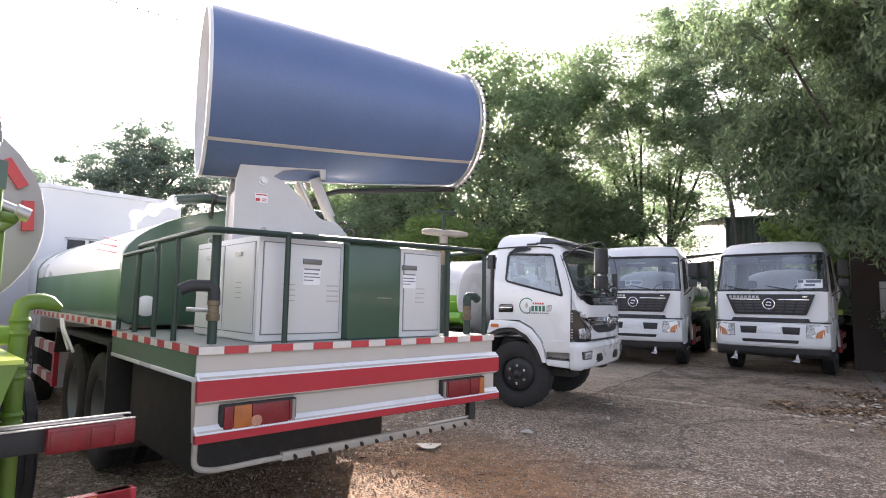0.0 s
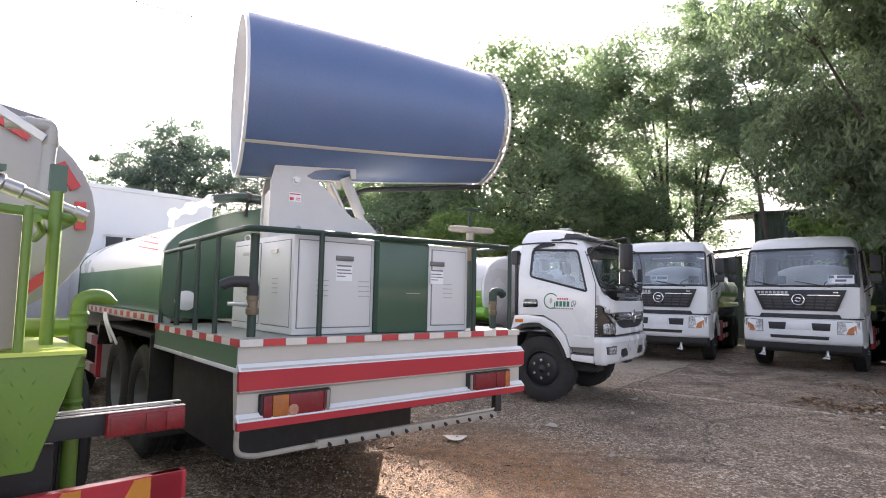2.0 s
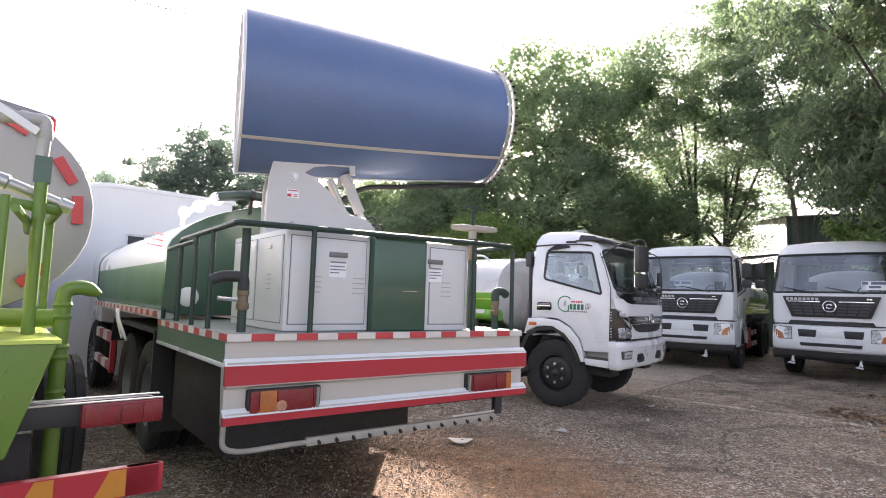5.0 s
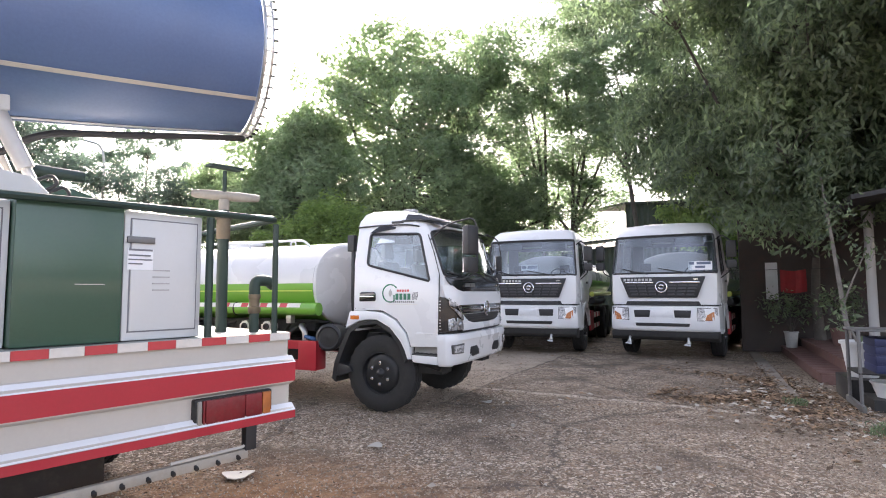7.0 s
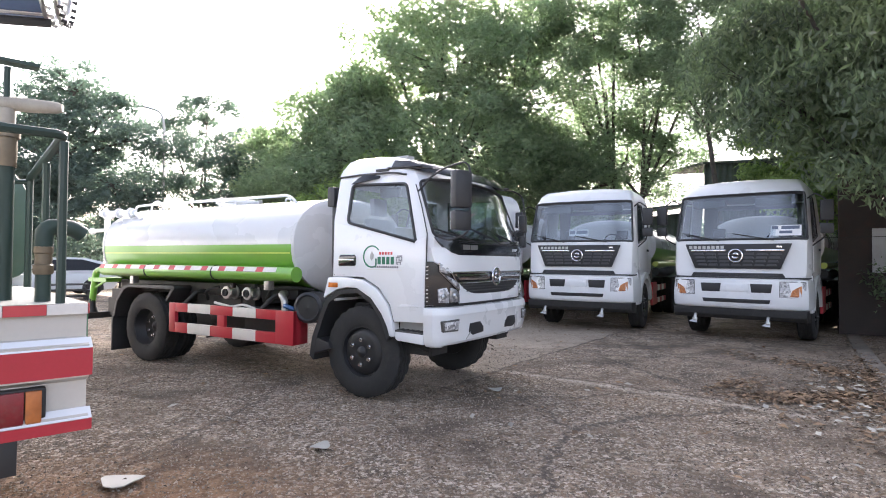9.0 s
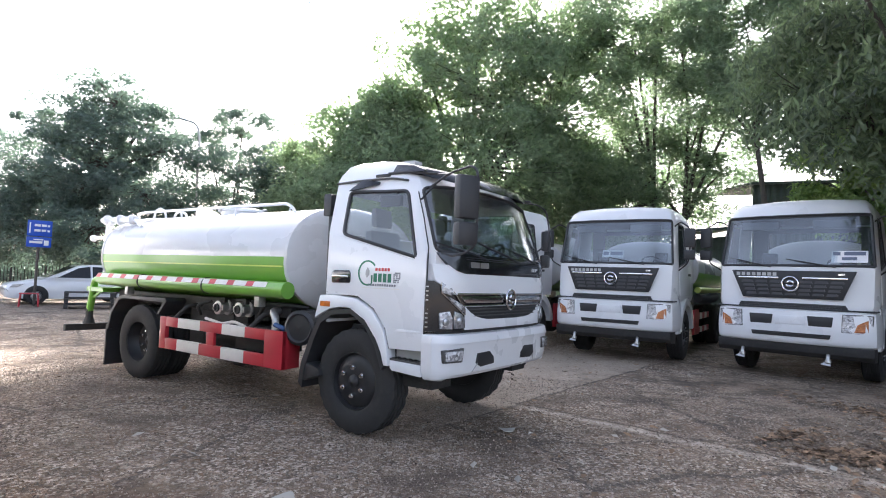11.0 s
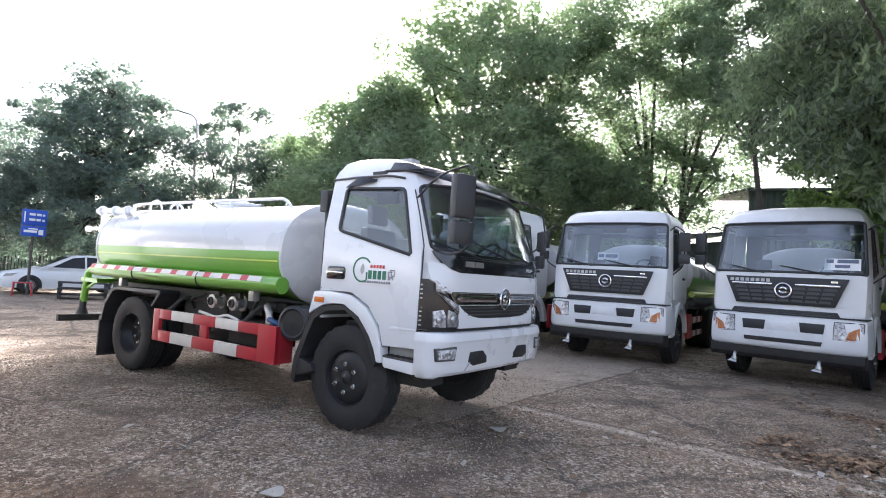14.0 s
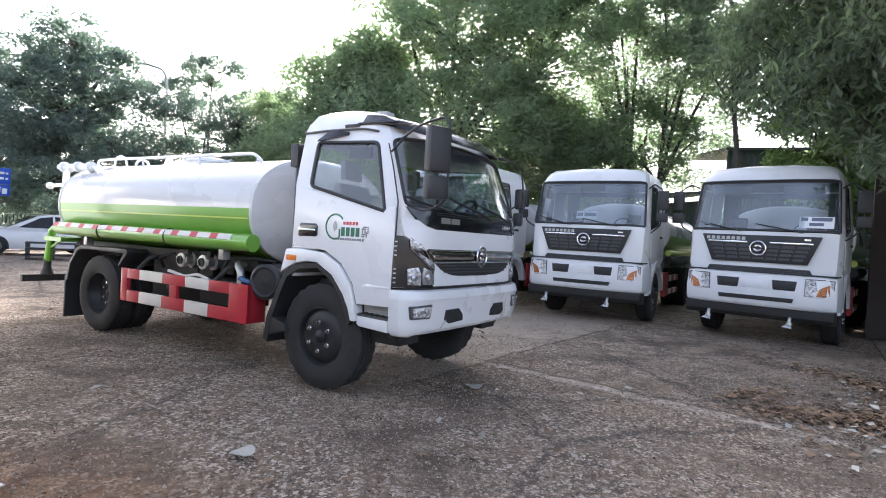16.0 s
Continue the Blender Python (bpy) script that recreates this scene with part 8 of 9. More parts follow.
# ---- the surroundings ----
def building():
    """A low white plastered building with a rounded gable corner, behind the sprayer. Own frame: x to the right along its front."""
    t = thing("building", pose(-6.0, 9.61, 0, 0, 0, 52.8), "low white plastered building with two small windows", "building")
    H = 3.33
    top = [(-3.4, 2.3), (-3.2, 2.75), (-2.95, 3.05), (-2.65, 3.25), (-2.2, H)]
    for outline in ([(-3.4, 0.0), (-1.87, 0.0), (-1.87, H), (-2.2, H)] + top[::-1][1:], [(-1.87, 0.0), (-1.17, 0.0), (-1.17, 2.24), (-1.87, 2.24)], [(-1.87, 2.52), (-1.17, 2.52), (-1.17, H), (-1.87, H)], [(-1.17, 0.0), (0.0, 0.0), (0.0, H - 0.04), (-1.17, H)]):
        bm = B()
        prism(bm, outline, "y", 0.0, 0.22)
        part("wall", bm, PLASTER, t)
    bm = B()
    box(bm, (-3.4, 0.22, 0), (-3.18, 2.6, 2.3))
    part("wall", bm, PLASTER, t)
    bm = B()
    box(bm, (-0.22, 0.22, 0), (0.0, 2.6, H - 0.05))
    part("wall", bm, PLASTER, t)
    bm = B()
    edge = top + [(0.05, H - 0.04)]
    loft(bm, [[Vector((x, -0.05, z)), Vector((x, -0.05, z + 0.07)), Vector((x, 2.7, z + 0.07)), Vector((x, 2.7, z))] for x, z in edge])
    part("roof", bm, PLASTER, t)
    x0, w = -1.87, 0.70
    bm = B()
    for a in (0.0, w * 0.5 - 0.03, w - 0.06):
        box(bm, (x0 + a, 0.05, 2.24), (x0 + a + 0.05, 0.11, 2.52))
    for z in (2.24, 2.49):
        box(bm, (x0, 0.05, z), (x0 + w, 0.11, z + 0.03))
    f = part("window", bm, WHITE, t, "sliding window with a white frame")
    for a in (0.05, w * 0.5 + 0.02):
        bm = B()
        box(bm, (x0 + a, 0.075, 2.27), (x0 + a + w * 0.5 - 0.07, 0.085, 2.49))
        part("pane", bm, LAMPDARK, f)
    bm = B()
    tube(bm, [(-0.9, 0.6, H), (-0.9, 0.6, H + 0.2)], 0.03, 8)
    part("vent_pipe", bm, WHITE, t)
    return t


building()


def shed():
    t = thing("shed", pose(12.0, 24.4, 0, 0, 0, 4), "dark green corrugated shed with a low lean-to roof", "shed")
    sheet = surface("shed_sheet", (0.05, 0.07, 0.06), 0.6, vary=0.2, dirt=0.3)
    def corrugated(x0, x1, y, h0, h1):
        bm = B()
        n = int((x1 - x0) / 0.06)
        low, high = [], []
        for k in range(n + 1):
            x = x0 + (x1 - x0) * k / n
            d = (0.0, 0.0, 0.035, 0.035)[k % 4]
            low.append(Vector((x, y + d, -0.05)))
            high.append(Vector((x, y + d, h0 + (h1 - h0) * k / n)))
        back = [Vector((x1, y + 0.08, 0)), Vector((x0, y + 0.08, 0))]
        loft(bm, [low + [Vector((p.x, p.y, -0.05)) for p in back], high + [Vector((back[0].x, back[0].y, h1)), Vector((back[1].x, back[1].y, h0))]])
        return bm
    part("wall", corrugated(-3.0, 3.0, 0.0, 5.15, 5.45), sheet, t, smooth=10)
    bm = B()
    loft(bm, [[Vector(p) for p in ((-3.15, -0.2, 5.12), (3.2, -0.2, 5.44), (3.2, -0.2, 5.52), (-3.15, -0.2, 5.20))], [Vector(p) for p in ((-3.15, 5, 5.5), (3.2, 5, 5.8), (3.2, 5, 5.88), (-3.15, 5, 5.58))]])
    part("roof", bm, sheet, t)
    part("lean_to_wall", corrugated(-5.4, -3.0, 1.3, 3.2, 3.5), sheet, t, smooth=10)
    bm = B()
    loft(bm, [[Vector(p) for p in ((-5.7, 0.5, 3.42), (-2.9, 0.5, 3.72), (-2.9, 0.5, 3.80), (-5.7, 0.5, 3.50))], [Vector(p) for p in ((-5.7, 4, 3.5), (-2.9, 4, 3.8), (-2.9, 4, 3.88), (-5.7, 4, 3.58))]])
    part("lean_to_roof", bm, sheet, t)


shed()


def lamp_post(x, y, h):
    t = thing("street_lamp", pose(x, y, 0, 0, 0, 20), "tall grey street lamp with a curved arm", "street lamp")
    bm = B()
    tube(bm, rounded([(0, 0, 0), (0, 0, h * 0.9), (-0.15, 0, h * 0.98), (-0.9, 0, h)], 0.7, 8), 0.06, 10)
    part("pole", bm, STEEL, t)
    bm = B()
    prism(bm, [(-0.8, h - 0.03), (-0.9, h + 0.06), (-1.3, h + 0.06), (-1.45, h - 0.02), (-1.3, h - 0.06)], "y", -0.12, 0.12)
    part("lamp_head", bm, GREYWHITE, t, bevel=0.03)


lamp_post(-14.6, 27.0, 8.65)


def road_sign(x, y, turn):
    t = thing("road_sign", pose(x, y, 0, 0, 0, turn), "blue road sign with white lettering on a pole", "road sign")
    blue = surface("sign_blue", (0.01, 0.07, 0.42), 0.4)
    bm = B()
    tube(bm, [(0, 0.06, 0), (0, 0.06, 2.96)], 0.045, 8)
    part("pole", bm, WOOD, t)
    bm = B()
    box(bm, (-0.36, -0.02, 2.41), (0.36, 0.02, 2.96))
    p = part("sign_panel", bm, blue, t, bevel=0.01)
    bars(p, (-0.36, -0.021, 2.41), (1, 0, 0), (0, 0, 1), [(0.2, 0.34, 0.18, 0.08), (0.41, 0.34, 0.14, 0.08), (0.58, 0.34, 0.07, 0.065), (0.2, 0.16, 0.18, 0.08), (0.41, 0.16, 0.125, 0.08), (0.58, 0.16, 0.07, 0.065), (0.055, 0.10, 0.04, 0.37)], WHITE, 0.004, "sign_print")
    bm = B()
    box(bm, (-0.36, -0.02, 2.03), (0.36, 0.02, 2.385))
    p = part("sign_panel", bm, blue, t, bevel=0.01)
    bars(p, (-0.36, -0.021, 2.03), (1, 0, 0), (0, 0, 1), [(0.08, 0.13, 0.38, 0.08), (0.2, 0.24, 0.28, 0.04), (0.50, 0.065, 0.14, 0.18)], WHITE, 0.004, "sign_print")


road_sign(-15.3, 19.5, 58)


def car(x, y, turn):
    """A white hatchback, front towards -x of its own frame."""
    t = thing("car", pose(x, y, 0, 0, 0, turn), "white hatchback car parked at the yard's far edge", "car")
    def ring(xx, zb, zt, hw, tuck):
        return [Vector((xx, yy, zz)) for yy, zz in ((-hw * 0.95, zb), (-hw, zb + 0.2), (-hw, zt - 0.12), (-hw * tuck, zt), (hw * tuck, zt), (hw, zt - 0.12), (hw, zb + 0.2), (hw * 0.95, zb))]
    bm = B()
    loft(bm, [ring(-2.25, 0.35, 0.62, 0.70, 0.9), ring(-2.15, 0.22, 0.72, 0.82, 0.92), ring(-1.2, 0.20, 0.90, 0.87, 0.9), ring(-0.95, 0.20, 0.94, 0.87, 0.9), ring(1.55, 0.20, 0.98, 0.87, 0.9), ring(2.05, 0.24, 0.96, 0.83, 0.9), ring(2.22, 0.4, 0.88, 0.76, 0.9)])
    body = part("body", bm, WHITE, t, smooth=50)
    P = [(-1.15, 0.93, 0.84), (-0.15, 1.42, 0.66), (0.35, 1.49, 0.64), (1.05, 1.47, 0.64), (1.75, 1.30, 0.68), (2.08, 0.97, 0.80)]
    bm = B()
    loft(bm, [[Vector((x, -0.86, 0.92)), Vector((x, -hw, z)), Vector((x, hw, z)), Vector((x, 0.86, 0.92))] for x, z, hw in P])
    part("roof", bm, WHITE, t, smooth=30)
    for s in (-1, 1):
        for pts in (((-0.78, 0.98), (-0.12, 1.35), (0.26, 1.41), (0.26, 0.98)), ((0.33, 0.98), (0.33, 1.41), (1.0, 1.40), (1.62, 1.22), (1.45, 0.99))):
            bm = B()
            lo = [Vector((x, s * (0.86 - (z - 0.92) * 0.40 + 0.006), z)) for x, z in pts]
            loft(bm, [lo, [p + Vector((0, s * 0.008, 0)) for p in lo]])
            part("side_glass", bm, LAMPDARK, t)
    bm = B()
    lo = [Vector((x, y, z + 0.012)) for x, y, z in ((-1.08, -0.74, 0.965), (-0.22, -0.60, 1.385), (-0.22, 0.60, 1.385), (-1.08, 0.74, 0.965))]
    loft(bm, [lo, [p + Vector((-0.005, 0, 0.006)) for p in lo]])
    part("windscreen", bm, LAMPDARK, t)
    for s in (-1, 1):
        for xx in (-1.4, 1.32):
            wheel(t, (xx, s * 0.80, 0.31), s, 0.31, 0.2, STEEL, nuts=5)
            bm = B()
            prism(bm, arc(xx, 0.31, 0.37, 0, 180, 14) + [(xx - 0.37, 0.2), (xx + 0.37, 0.2)], "y", *sorted((s * 0.86, s * 0.874)))
            part("wheel_well", bm, BLACK, t)
        bm = B()
        box(bm, (-0.95, min(s * 0.86, s * 1.0), 0.97), (-0.80, max(s * 0.86, s * 1.0), 1.07))
        part("wing_mirror", bm, WHITE, t, bevel=0.03)
        bm = B()
        prism(bm, [(-2.18, 0.60), (-1.95, 0.62), (-1.75, 0.74), (-2.10, 0.70)], "y", *sorted((s * 0.55, s * 0.86)))
        part("headlight", bm, LENSWHITE, t)


car(-15.70, 21.63, 56)


def iron_fence(x0, y0, x1, y1, h, n):
    d = Vector((x1 - x0, y1 - y0, 0))
    t = thing("fence", pose(x0, y0, 0, 0, 0, math.degrees(math.atan2(d.y, d.x))), "dark iron railing along the road", "fence")
    L = d.length
    for z in (0.25, h - 0.2):
        bm = B()
        box(bm, (0, -0.02, z), (L, 0.02, z + 0.05))
        part("rail", bm, CHASSIS, t)
    for k in range(n):
        bm = B()
        x = L * k / (n - 1)
        r = 0.035 if k % 10 == 0 else 0.012
        box(bm, (x - r, -r, 0), (x + r, r, h + (0.15 if k % 10 == 0 else 0)))
        part("bar", bm, CHASSIS, t)


iron_fence(-30, 26.0, -8, 28.4, 1.9, 120)


def cone_stand(x, y):
    t = thing("stool", pose(x, y, 0, 0, 0, 45), "low red plastic stool", "stool")
    bm = B()
    box(bm, (-0.28, -0.18, 0.42), (0.28, 0.18, 0.46))
    part("seat", bm, RED, t, bevel=0.015)
    for a in (-1, 1):
        for b in (-1, 1):
            bm = B()
            tube(bm, [(a * 0.27, b * 0.17, 0), (a * 0.24, b * 0.15, 0.43)], 0.025, 8)
            part("leg", bm, RED, t)


cone_stand(-15.15, 19.15)


# ---- porch, steps and pots under the near tree ----
def porch():
    """Own frame: x runs along the parked trucks, away from the yard; y to the trucks' side."""
    m = pose(7.50, 10.20, 0, 0, 0, 65.1)
    t = thing("steps", m, "two low red-tiled steps with worn edges", "steps")
    for k, (x0, x1, y0, y1, z0, z1) in enumerate(((0.0, 5.2, -4.0, 0.0, 0.0, 0.17), (0.25, 5.2, -4.0, -0.42, 0.17, 0.36))):
        bm = B()
        box(bm, (x0, y0, z0 - 0.05), (x1, y1, z1 - 0.03))
        part("step_base", bm, TERRACOTTA, t, bevel=0.01)
        n = 13
        for j in range(n):
            a = x0 + (x1 - x0) * j / n
            b = x0 + (x1 - x0) * (j + 1) / n
            bm = B()
            box(bm, (a + 0.003, y1 - 0.40, z1 - 0.03), (b - 0.003, y1 + 0.02, z1))
            part("tile", bm, TERRACOTTA, t, bevel=0.004)
        bm = B()
        box(bm, (x0, y0, z1 - 0.03), (x1, y1 - 0.405, z1 - 0.002))
        part("landing", bm, TERRACOTTA, t)
    return m


PORCH = porch()


def at_porch(x, y, z=0.0, turn=0.0):
    return PORCH @ pose(x, y, z, 0, 0, turn)


CLAYWHITE = surface("dull_white", (0.60, 0.61, 0.61), 0.6, vary=0.08, dirt=0.3, dirt_col=(0.35, 0.33, 0.3))


def porch_front():
    # Deep porch shade is put into this near-black wall colour.
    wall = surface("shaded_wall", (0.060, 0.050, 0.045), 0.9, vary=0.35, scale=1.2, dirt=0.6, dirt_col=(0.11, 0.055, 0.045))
    t = thing("wall_porch", at_porch(5.2, 0.6), "plaster house wall behind the porch, darkened for shade", "wall", kind="structure")
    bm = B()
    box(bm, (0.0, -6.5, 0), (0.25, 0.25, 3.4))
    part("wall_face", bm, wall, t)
    # Added wall closes a bright gap beside the truck with darkness.
    side = thing("wall_side", at_porch(5.2, 0.62, 0, -8), "added plaster wall along the parked truck, darkened for shade", "wall", kind="structure")
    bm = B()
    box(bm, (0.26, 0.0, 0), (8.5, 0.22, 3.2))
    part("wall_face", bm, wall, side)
    # Canopy is added to keep the porch dark; no roof is known here.
    roof = thing("canopy", at_porch(0.0, 0.0), "added dark canopy slab that shades the porch", "canopy")
    bm = B()
    loft(bm, [[Vector(p) for p in ((0.3, -0.6, 3.05), (5.6, -0.6, 3.05), (5.6, -0.6, 3.13), (0.3, -0.6, 3.13))], [Vector(p) for p in ((0.3, -6.2, 3.9), (5.6, -6.2, 3.9), (5.6, -6.2, 3.98), (0.3, -6.2, 3.98))]])
    part("canopy_slab", bm, CHASSIS, roof)
    t2 = thing("notice_board", at_porch(5.14, 0.02), "plain dull white board fixed to the house wall", "board")
    bm = B()
    box(bm, (0.0, 0.0, 1.30), (0.07, 0.26, 2.22))
    part("panel", bm, CLAYWHITE, t2, bevel=0.005)
    t3 = thing("cloth", at_porch(4.4, -0.48), "red cloth hanging on a line", "cloth")
    bm = B()
    rows = []
    for z in (1.50, 1.6, 1.75, 1.96, 2.02):
        rows.append([Vector((0.05 * math.sin(k * 0.9) + 0.02 * math.sin(z * 7 + k), k * 0.044, z - 0.04 * math.sin(math.pi * k / 12))) for k in range(13)])
    loft(bm, rows, caps=False, close=False)
    # The red is darkened: porch shade is put into the cloth's colour.
    c = part("drape", bm, surface("shaded_red_cloth", (0.22, 0.02, 0.022), 0.85, vary=0.25, scale=8), t3)
    c.modifiers.new("thickness", "SOLIDIFY").thickness = 0.008
    bm = B()
    tube(bm, [(0.0, -0.5, 2.03), (0.0, 1.8, 2.01)], 0.006, 6)
    part("line", bm, CHASSIS, t3)
    for x, y in ((2.5, -1.3), (0.9, -3.2)):
        t4 = thing("pillar", at_porch(x, y, 0.33), "pale round porch pillar", "pillar", "porch pillars")
        bm = B()
        lathe(bm, [(0.11, 0), (0.11, 0.10), (0.085, 0.13), (0.08, 2.6), (0.11, 2.64), (0.11, 2.75)], (0, 0, 0), (0, 0, 1), 20)
        part("shaft", bm, GREYWHITE, t4)


porch_front()


def plant_pot(m, r, h, mat, label, leafn, leafh, seed, spread=0.35):
    t = thing("potted_plant", m, label, "potted plant")
    bm = B()
    lathe(bm, [(r * 0.75, 0), (r * 0.98, h * 0.92), (r * 1.08, h * 0.93), (r * 1.08, h), (r * 0.96, h), (r * 0.9, h * 0.86), (0.0, h * 0.86)], (0, 0, 0), (0, 0, 1), 24)
    part("pot", bm, mat, t)
    rng = np.random.default_rng(seed)
    bm = B()
    cs = []
    for k in range(9):
        a = rng.uniform(0, 6.28)
        tip = Vector((math.cos(a) * spread * rng.uniform(0.3, 1), math.sin(a) * spread * rng.uniform(0.3, 1), h + leafh * rng.uniform(0.5, 1)))
        tube(bm, [(0, 0, h * 0.85), (tip.x * 0.4, tip.y * 0.4, h + leafh * 0.4), tip], [0.012, 0.009, 0.004], 5)
        cs.append(np.array(tip) + rng.normal(size=(leafn // 9, 3)) * np.array([0.12, 0.12, 0.16]))
    part("stem", bm, WOOD, t)
    leaf_mesh("foliage", np.concatenate(cs), 0.12, rng, LEAF_C, t, 0.5)


CLAY = surface("pale_clay", (0.40, 0.40, 0.38), 0.7, vary=0.15, dirt=0.35)
plant_pot(at_porch(4.7, -0.16, 0.17), 0.15, 0.38, CLAY, "sparse shrub in a pale pot on the lower step", 420, 0.75, 41, 0.5)
plant_pot(at_porch(3.3, -0.9, 0.36), 0.2, 0.36, TERRACOTTA, "leafy shrub in a dark pot on the porch", 420, 0.7, 43)


def planter(m):
    """A wide white tub with a thin pale tree stem in it."""
    t = thing("planter", m, "wide white plastic tub with a thin pale stem growing in it", "planter")
    bm = B()
    lathe(bm, [(0.18, 0), (0.245, 0.46), (0.272, 0.46), (0.272, 0.50), (0.225, 0.50), (0.215, 0.44), (0.0, 0.44)], (0, 0, 0), (0, 0, 1), 32)
    part("tub", bm, surface("dull_white_plastic", (0.60, 0.61, 0.60), 0.5, vary=0.06, dirt=0.35, dirt_col=(0.3, 0.27, 0.22)), t)
    bm = B()
    lathe(bm, [(0.214, 0.41), (0.214, 0.445), (0.0, 0.455)], (0, 0, 0), (0, 0, 1), 24)
    part("soil", bm, surface("soil", (0.05, 0.037, 0.028), 0.95, vary=0.3, scale=20, grain=120, bump=0.5), t)
    bm = B()
    tube(bm, [(0.02, 0.02, 0.42), (0.06, 0.10, 0.65), (0.16, 0.16, 0.85)], [0.02, 0.016, 0.01], 8)
    part("stem", bm, PALEBARK, t)
    rng = np.random.default_rng(44)
    c = np.concatenate([np.array(p) + rng.normal(size=(50, 3)) * 0.14 for p in ((0.14, 0.14, 0.8),)])
    leaf_mesh("foliage", c, 0.11, rng, LEAF_C, t, 0.6)


planter(at_porch(-1.2, -0.32, 0.30))


def sapling(m):
    t = thing("sapling", m, "thin pale-barked sapling growing beside the steps", "sapling")
    bm = B()
    tube(bm, [(0, 0, -0.2), (0.03, 0.05, 0.6), (-0.02, 0.12, 1.2), (0.06, 0.18, 2.0), (0.2, 0.3, 3.4)], [0.05, 0.04, 0.036, 0.03, 0.016], 8)
    tube(bm, [(-0.01, 0.11, 1.1), (-0.2, 0.0, 1.5), (-0.25, -0.2, 2.0)], [0.02, 0.015, 0.008], 6)
    part("trunk", bm, PALEBARK, t)
    rng = np.random.default_rng(45)
    c = np.concatenate([np.array(p) + rng.normal(size=(70, 3)) * 0.16 for p in ((-0.25, -0.2, 2.0), (0.1, 0.2, 2.4), (0.2, 0.3, 3.0), (0.0, 0.5, 3.3), (-0.2, 0.2, 2.8))])
    leaf_mesh("crown", c, 0.12, rng, LEAF_C, t, 0.9)


sapling(at_porch(0.5, -0.55, 0.17))

bm = B()
box(bm, (-0.42, -0.36, -0.02), (0.42, 0.30, 0.30))
solo("plinth", bm, CHASSIS, "dark low block under the white tub", "plinth", bevel=0.015, m=at_porch(-1.2, -0.36))


GALV = surface("dull_zinc", (0.16, 0.16, 0.16), 0.5, metal=0.5, vary=0.25, scale=4, dirt=0.4)


def metal_rack(m):
    """A welded rack with a thin top and a low frame. Own frame: x along its front, y towards the yard."""
    t = thing("metal_rack", m, "grey welded metal rack with a low frame", "rack")
    bm = B()
    box(bm, (0.0, -1.3, 1.0), (0.68, 0.02, 1.025))
    part("top", bm, GALV, t, bevel=0.004)
    bm = B()
    box(bm, (0.0, -1.3, 0.46), (0.68, 0.0, 0.48))
    part("shelf", bm, CHASSIS, t)
    for y in (-1.0, 0.0):
        bm = B()
        box(bm, (-0.2, y - 0.02, 0.02), (0.72, y + 0.02, 0.10))
        part("low_rail", bm, GALV, t, bevel=0.004)
    for x in (0.02, 0.66):
        for y in (-1.28, -0.02):
            bm = B()
            tube(bm, [(x, y, 0), (x, y, 1.01)], 0.022, 8)
            part("leg", bm, GALV, t)
    crate = thing("crate", m @ pose(0.34, -0.45, 0.48), "dark blue plastic crate on the rack shelf", "crate")
    bm = B()
    for z in (0.0, 0.12, 0.24, 0.34):
        box(bm, (-0.30, -0.26, z), (0.30, 0.26, z + 0.09))
    box(bm, (-0.29, -0.25, 0.0), (0.29, 0.25, 0.40))
    part("body", bm, surface("crate_blue", (0.015, 0.022, 0.075), 0.5), crate, bevel=0.01)
    tub = thing("basin", m @ pose(0.34, -0.40, 0.15), "white plastic basin under the rack shelf", "basin")
    bm = B()
    lathe(bm, [(0.15, 0), (0.21, 0.18), (0.225, 0.18), (0.225, 0.20), (0.20, 0.20), (0.14, 0.02), (0.0, 0.02)], (0, 0, 0), (0, 0, 1), 28)
    part("bowl", bm, WHITE, tub)
    bm = B()
    box(bm, (-0.3, -0.6, -0.15), (0.3, 0.25, 0.0))
    part("board", bm, CHASSIS, tub)


metal_rack(at_porch(-2.36, -0.04))


def cable(a, b, sag, r=0.012):
    a, b = Vector(a), Vector(b)
    bm = B()
    tube(bm, [a.lerp(b, f) - Vector((0, 0, sag * 4 * f * (1 - f))) for f in [k / 16 for k in range(17)]], r, 6)
    return bm


solo("overhead_cable", cable((-26.0, 0.8, 11.2), (-2.2, 25.2, 11.2), 0.45, 0.018), GALV, "thin grey overhead cable", "cable")


# ---- gutter strip beside the porch ----
def gutter():
    t = thing("kerb", at_porch(0.0, 0.0), "low worn concrete gutter edge with debris along it", "kerb", kind="structure")
    mat = surface("worn_concrete", (0.20, 0.17, 0.14), 0.85, vary=0.4, scale=2.5, grain=40, bump=0.5, dirt=0.6, dirt_col=(0.10, 0.085, 0.065))
    random.seed(77)
    x = -1.6
    while x < 5.0:
        w = random.uniform(0.75, 1.0)
        bm = B()
        y = 0.62 + random.uniform(-0.015, 0.015)
        prism(bm, [(y - 0.11, -0.05), (y + 0.13, -0.05), (y + 0.11, 0.012), (y - 0.10, 0.028)], "x", x, x + w - 0.02)
        part("kerb_stone", bm, mat, t, bevel=0.012)
        x += w
    return t


gutter()


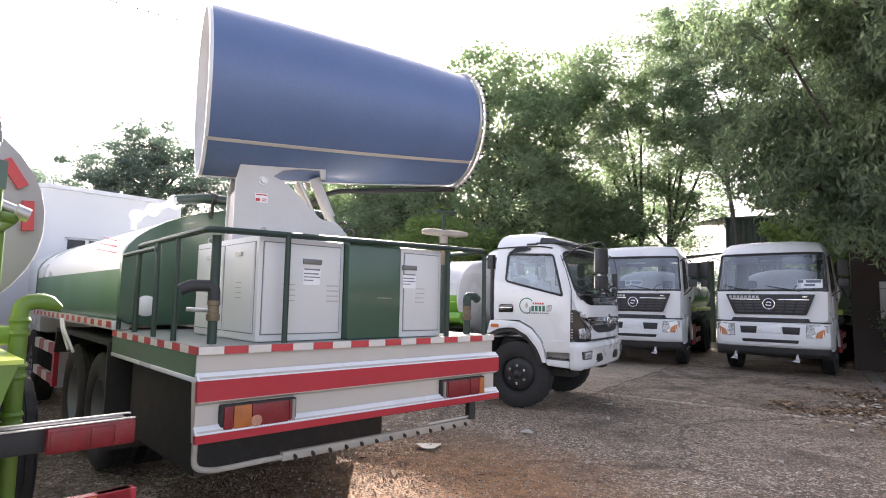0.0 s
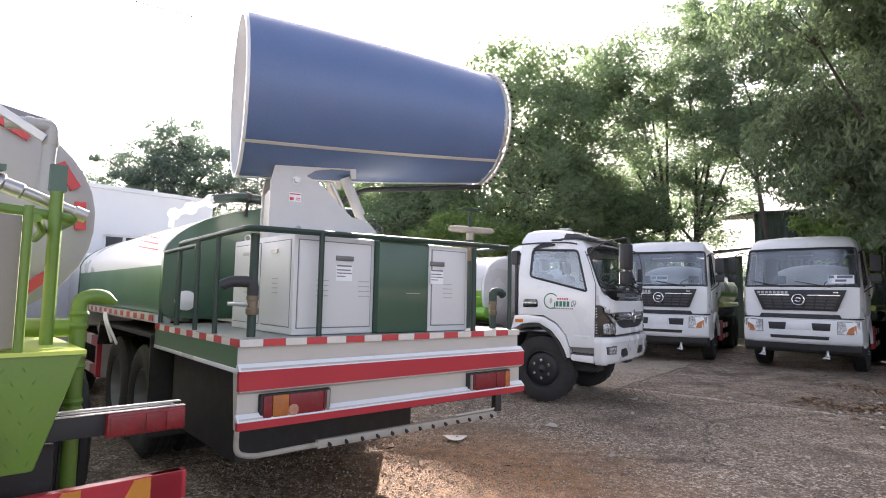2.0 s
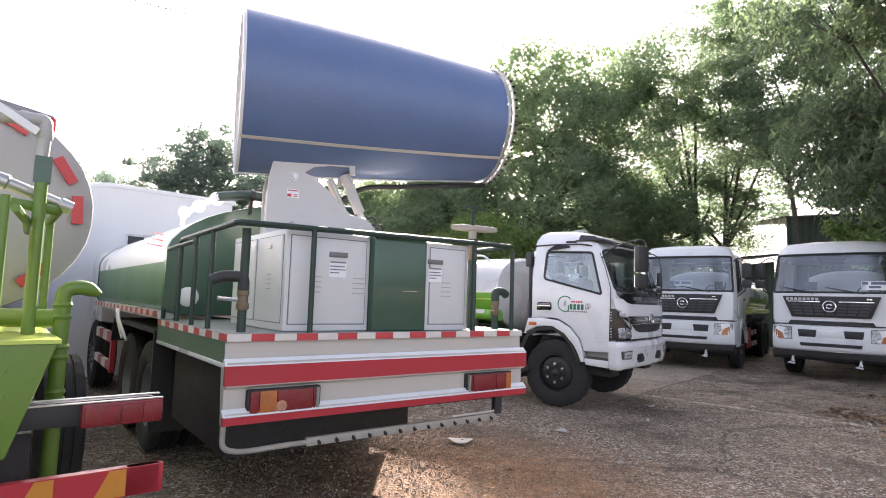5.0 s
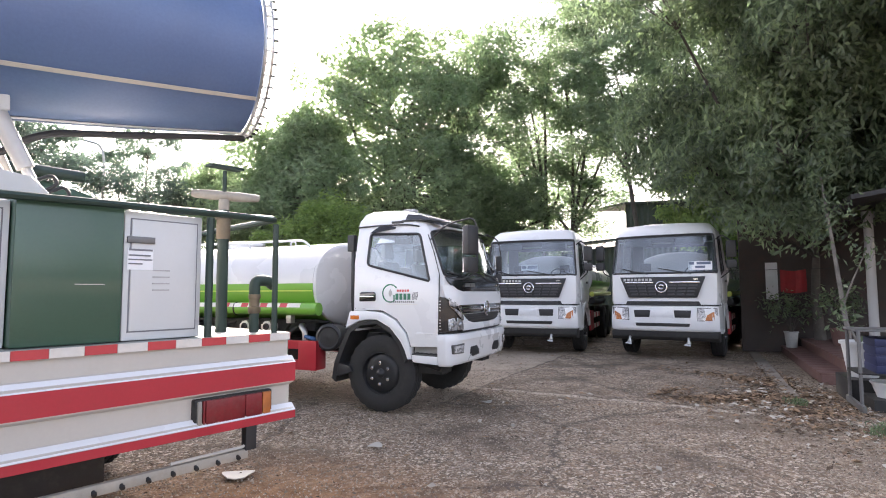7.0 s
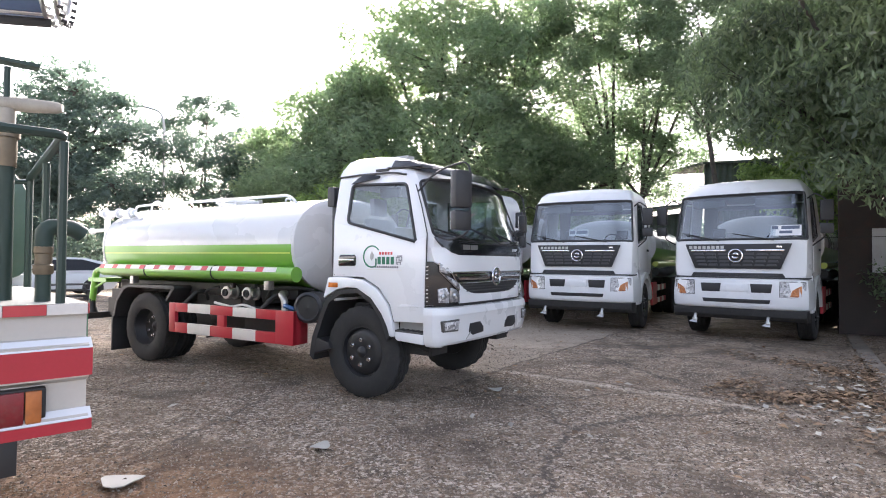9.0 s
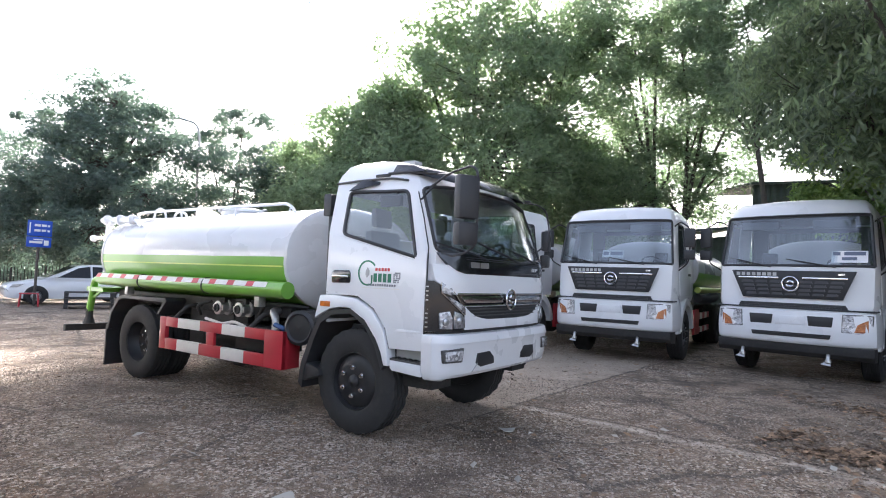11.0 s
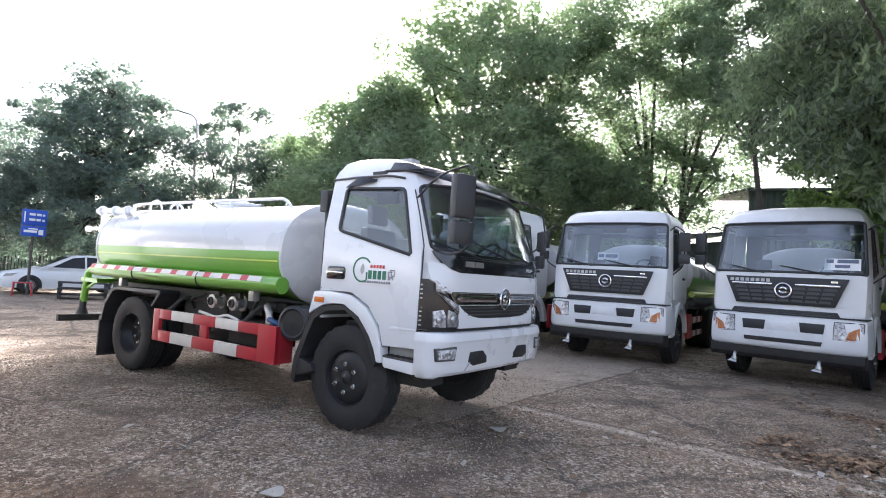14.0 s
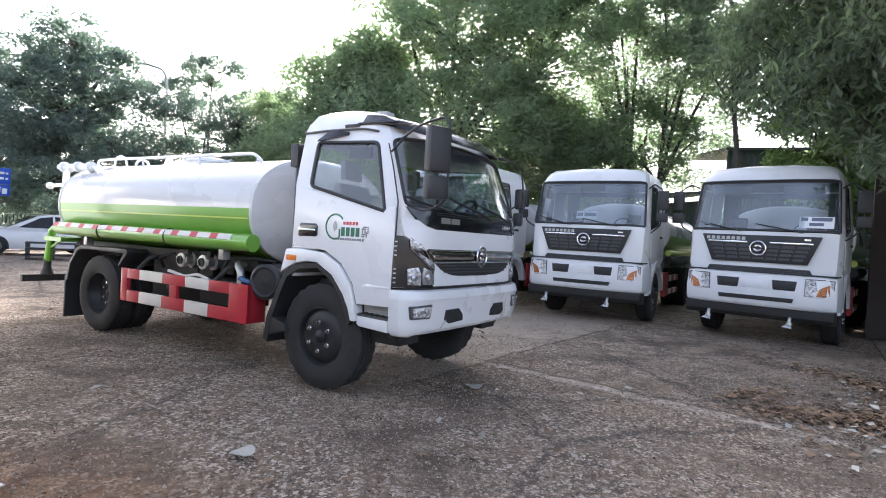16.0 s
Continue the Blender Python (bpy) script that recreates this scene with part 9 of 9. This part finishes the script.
# ---- litter on the ground ----
def litter(name, spots, size, seed, material, label, category):
    rng = np.random.default_rng(seed)
    pts = []
    for x, y, sx, sy, turn, n in spots:
        g = rng.normal(size=(n, 2)) * [sx, sy]
        c, s = math.cos(radians(turn)), math.sin(radians(turn))
        pts.append(np.stack([x + g[:, 0] * c - g[:, 1] * s, y + g[:, 0] * s + g[:, 1] * c, rng.uniform(0.004, 0.02, n)], axis=1))
    p = np.concatenate(pts)
    n = len(p)
    a = rng.uniform(0, 6.28, n)
    d = np.stack([np.cos(a), np.sin(a), rng.normal(size=n) * 0.15], axis=1)
    q = np.stack([-np.sin(a), np.cos(a), rng.normal(size=n) * 0.25], axis=1)
    s = (size * rng.uniform(0.5, 1.4, n))[:, None]
    co = np.stack([p - d * s * 0.5, p + q * s * 0.24 + [0, 0, 0.006], p + d * s * 0.5, p - q * s * 0.24 + [0, 0, 0.006]], axis=1).reshape(-1, 3)
    me = bpy.data.meshes.new(name)
    me.from_pydata(co.tolist(), [], [(4 * i + a, 4 * i + b, 4 * i + c) for i in range(n) for a, b, c in ((0, 1, 2), (0, 2, 3))])
    me.materials.append(material)
    return tagged(new(name, me), label, category, kind="stuff")


DRY = surface("dry_leaf", (0.205, 0.135, 0.082), 0.85, vary=0.2, scale=3, island=0.7)
litter("dry_leaves", [(6.5, 10.5, 0.14, 0.45, 20, 520), (6.9, 10.4, 0.35, 0.12, 65, 260), (5.35, 8.95, 0.45, 0.13, 5, 1100), (6.05, 8.95, 0.35, 0.15, 20, 950), (4.8, 9.5, 0.28, 0.14, 40, 160), (5.8, 7.8, 0.5, 0.22, 50, 360), (6.3, 8.4, 0.35, 0.3, 65, 260), (6.0, 11.5, 0.5, 0.2, -50, 120), (7.0, 10.8, 1.0, 0.10, 65, 160), (5.0, 8.3, 0.6, 0.3, 20, 120), (6.4, 9.6, 1.1, 0.5, 65, 420), (5.9, 7.2, 0.9, 0.5, 60, 300), (2.5, 7.5, 4.5, 4.5, 0, 420), (5.5, 12, 3, 2.5, 0, 220), (-4, 10, 4, 3, 0, 160)], 0.082, 51, DRY, "brown dry leaves scattered over the yard", "leaves")
litter("leaf_crumbs", [(2.5, 8.0, 4.0, 3.6, 0, 5200), (6.2, 8.6, 1.6, 0.7, 65, 1600), (6.8, 10.2, 1.8, 0.35, 65, 1200), (-3, 9, 3.5, 3, 0, 1200)], 0.028, 53, surface("leaf_crumb", (0.12, 0.085, 0.055), 0.85, island=0.8), "dark crumbs of leaf and twig over the yard", "leaves")
litter("pale_leaves", [(3.0, 7.5, 4.0, 4.0, 0, 60), (6.2, 9.2, 0.9, 0.4, 65, 180), (5.9, 7.4, 0.9, 0.45, 60, 140), (5.6, 8.6, 0.6, 0.3, 20, 60)], 0.09, 52, surface("pale_dry_leaf", (0.45, 0.42, 0.36), 0.8, island=0.3), "pale dry leaves and scraps of paper", "leaves")


def pebbles(seed, n):
    rng = np.random.default_rng(seed)
    base = np.array([(0, 0, 1), (1, 0, -0.5), (0, 1, -0.5), (-1, 0, -0.5), (0, -1, -0.5)])
    tri = [(0, 1, 2), (0, 2, 3), (0, 3, 4), (0, 4, 1)]
    x = rng.uniform(-5, 7.5, n)
    y = rng.uniform(3.5, 12, n)
    s = rng.uniform(0.004, 0.010, n) * rng.choice([1, 1, 1, 1.6], n)
    co = base[None] * (s[:, None, None] * rng.uniform(0.6, 1.2, (n, 5, 1))) * np.array([1, 1, 0.7]) + np.stack([x, y, np.full(n, 0.0)], 1)[:, None]
    me = bpy.data.meshes.new("gravel")
    me.from_pydata(co.reshape(-1, 3).tolist(), [], [(5 * i + a, 5 * i + b, 5 * i + c) for i in range(n) for a, b, c in tri])
    me.materials.append(surface("gravel_stone", (0.27, 0.225, 0.18), 0.9, vary=0.2, island=0.55))
    tagged(new("gravel", me), "loose pale gravel over the yard", "gravel", kind="stuff")


pebbles(61, 75000)

for x, y, turn, sx in ((1.9, 8.75, 20, 0.16), (0.62, 6.55, 70, 0.17), (-0.42, 5.68, 10, 0.26)):
    bm = B()
    pts = [Vector((sx * math.cos(a) * (0.5 + 0.08 * math.sin(3 * a)), sx * 0.42 * math.sin(a), 0.012 + 0.01 * math.cos(2 * a))) for a in [2 * math.pi * k / 12 for k in range(12)]]
    loft(bm, [pts, [p + Vector((0, 0, 0.006)) for p in pts]])
    solo("scrap", bm, BIN, "pale flattened scrap lying on the ground", "scrap", m=pose(x, y, 0, 0, 0, turn))


def grass_tuft(x, y, seed):
    rng = np.random.default_rng(seed)
    n = 70
    c = np.stack([x + rng.normal(size=n) * 0.09, y + rng.normal(size=n) * 0.07, rng.uniform(0.02, 0.09, n)], axis=1)
    ob = leaf_mesh("grass", c, 0.10, rng, LEAF_C, None, -1.2, 0.14)
    tagged(ob, "small tuft of green grass in a crack", "grass", kind="stuff")


grass_tuft(6.0, 8.45, 71)
grass_tuft(5.9, 6.9, 72)
grass_tuft(6.1, 7.0, 73)


def pallet(x, y, turn):
    t = thing("pallet", pose(x, y, 0, 0, 0, turn), "dark stacked pallets at the yard edge", "pallet")
    for k in range(3):
        for j in range(5):
            bm = B()
            box(bm, (-0.75, -0.5 + j * 0.21, 0.20 * k + 0.12), (0.75, -0.5 + j * 0.21 + 0.16, 0.20 * k + 0.15))
            part("board", bm, CHASSIS, t)
        for j in (-0.68, 0.0, 0.68):
            bm = B()
            box(bm, (j - 0.06, -0.5, 0.20 * k), (j + 0.06, 0.5, 0.20 * k + 0.12))
            part("bearer", bm, CHASSIS, t)


pallet(-13.45, 19.9, 44)
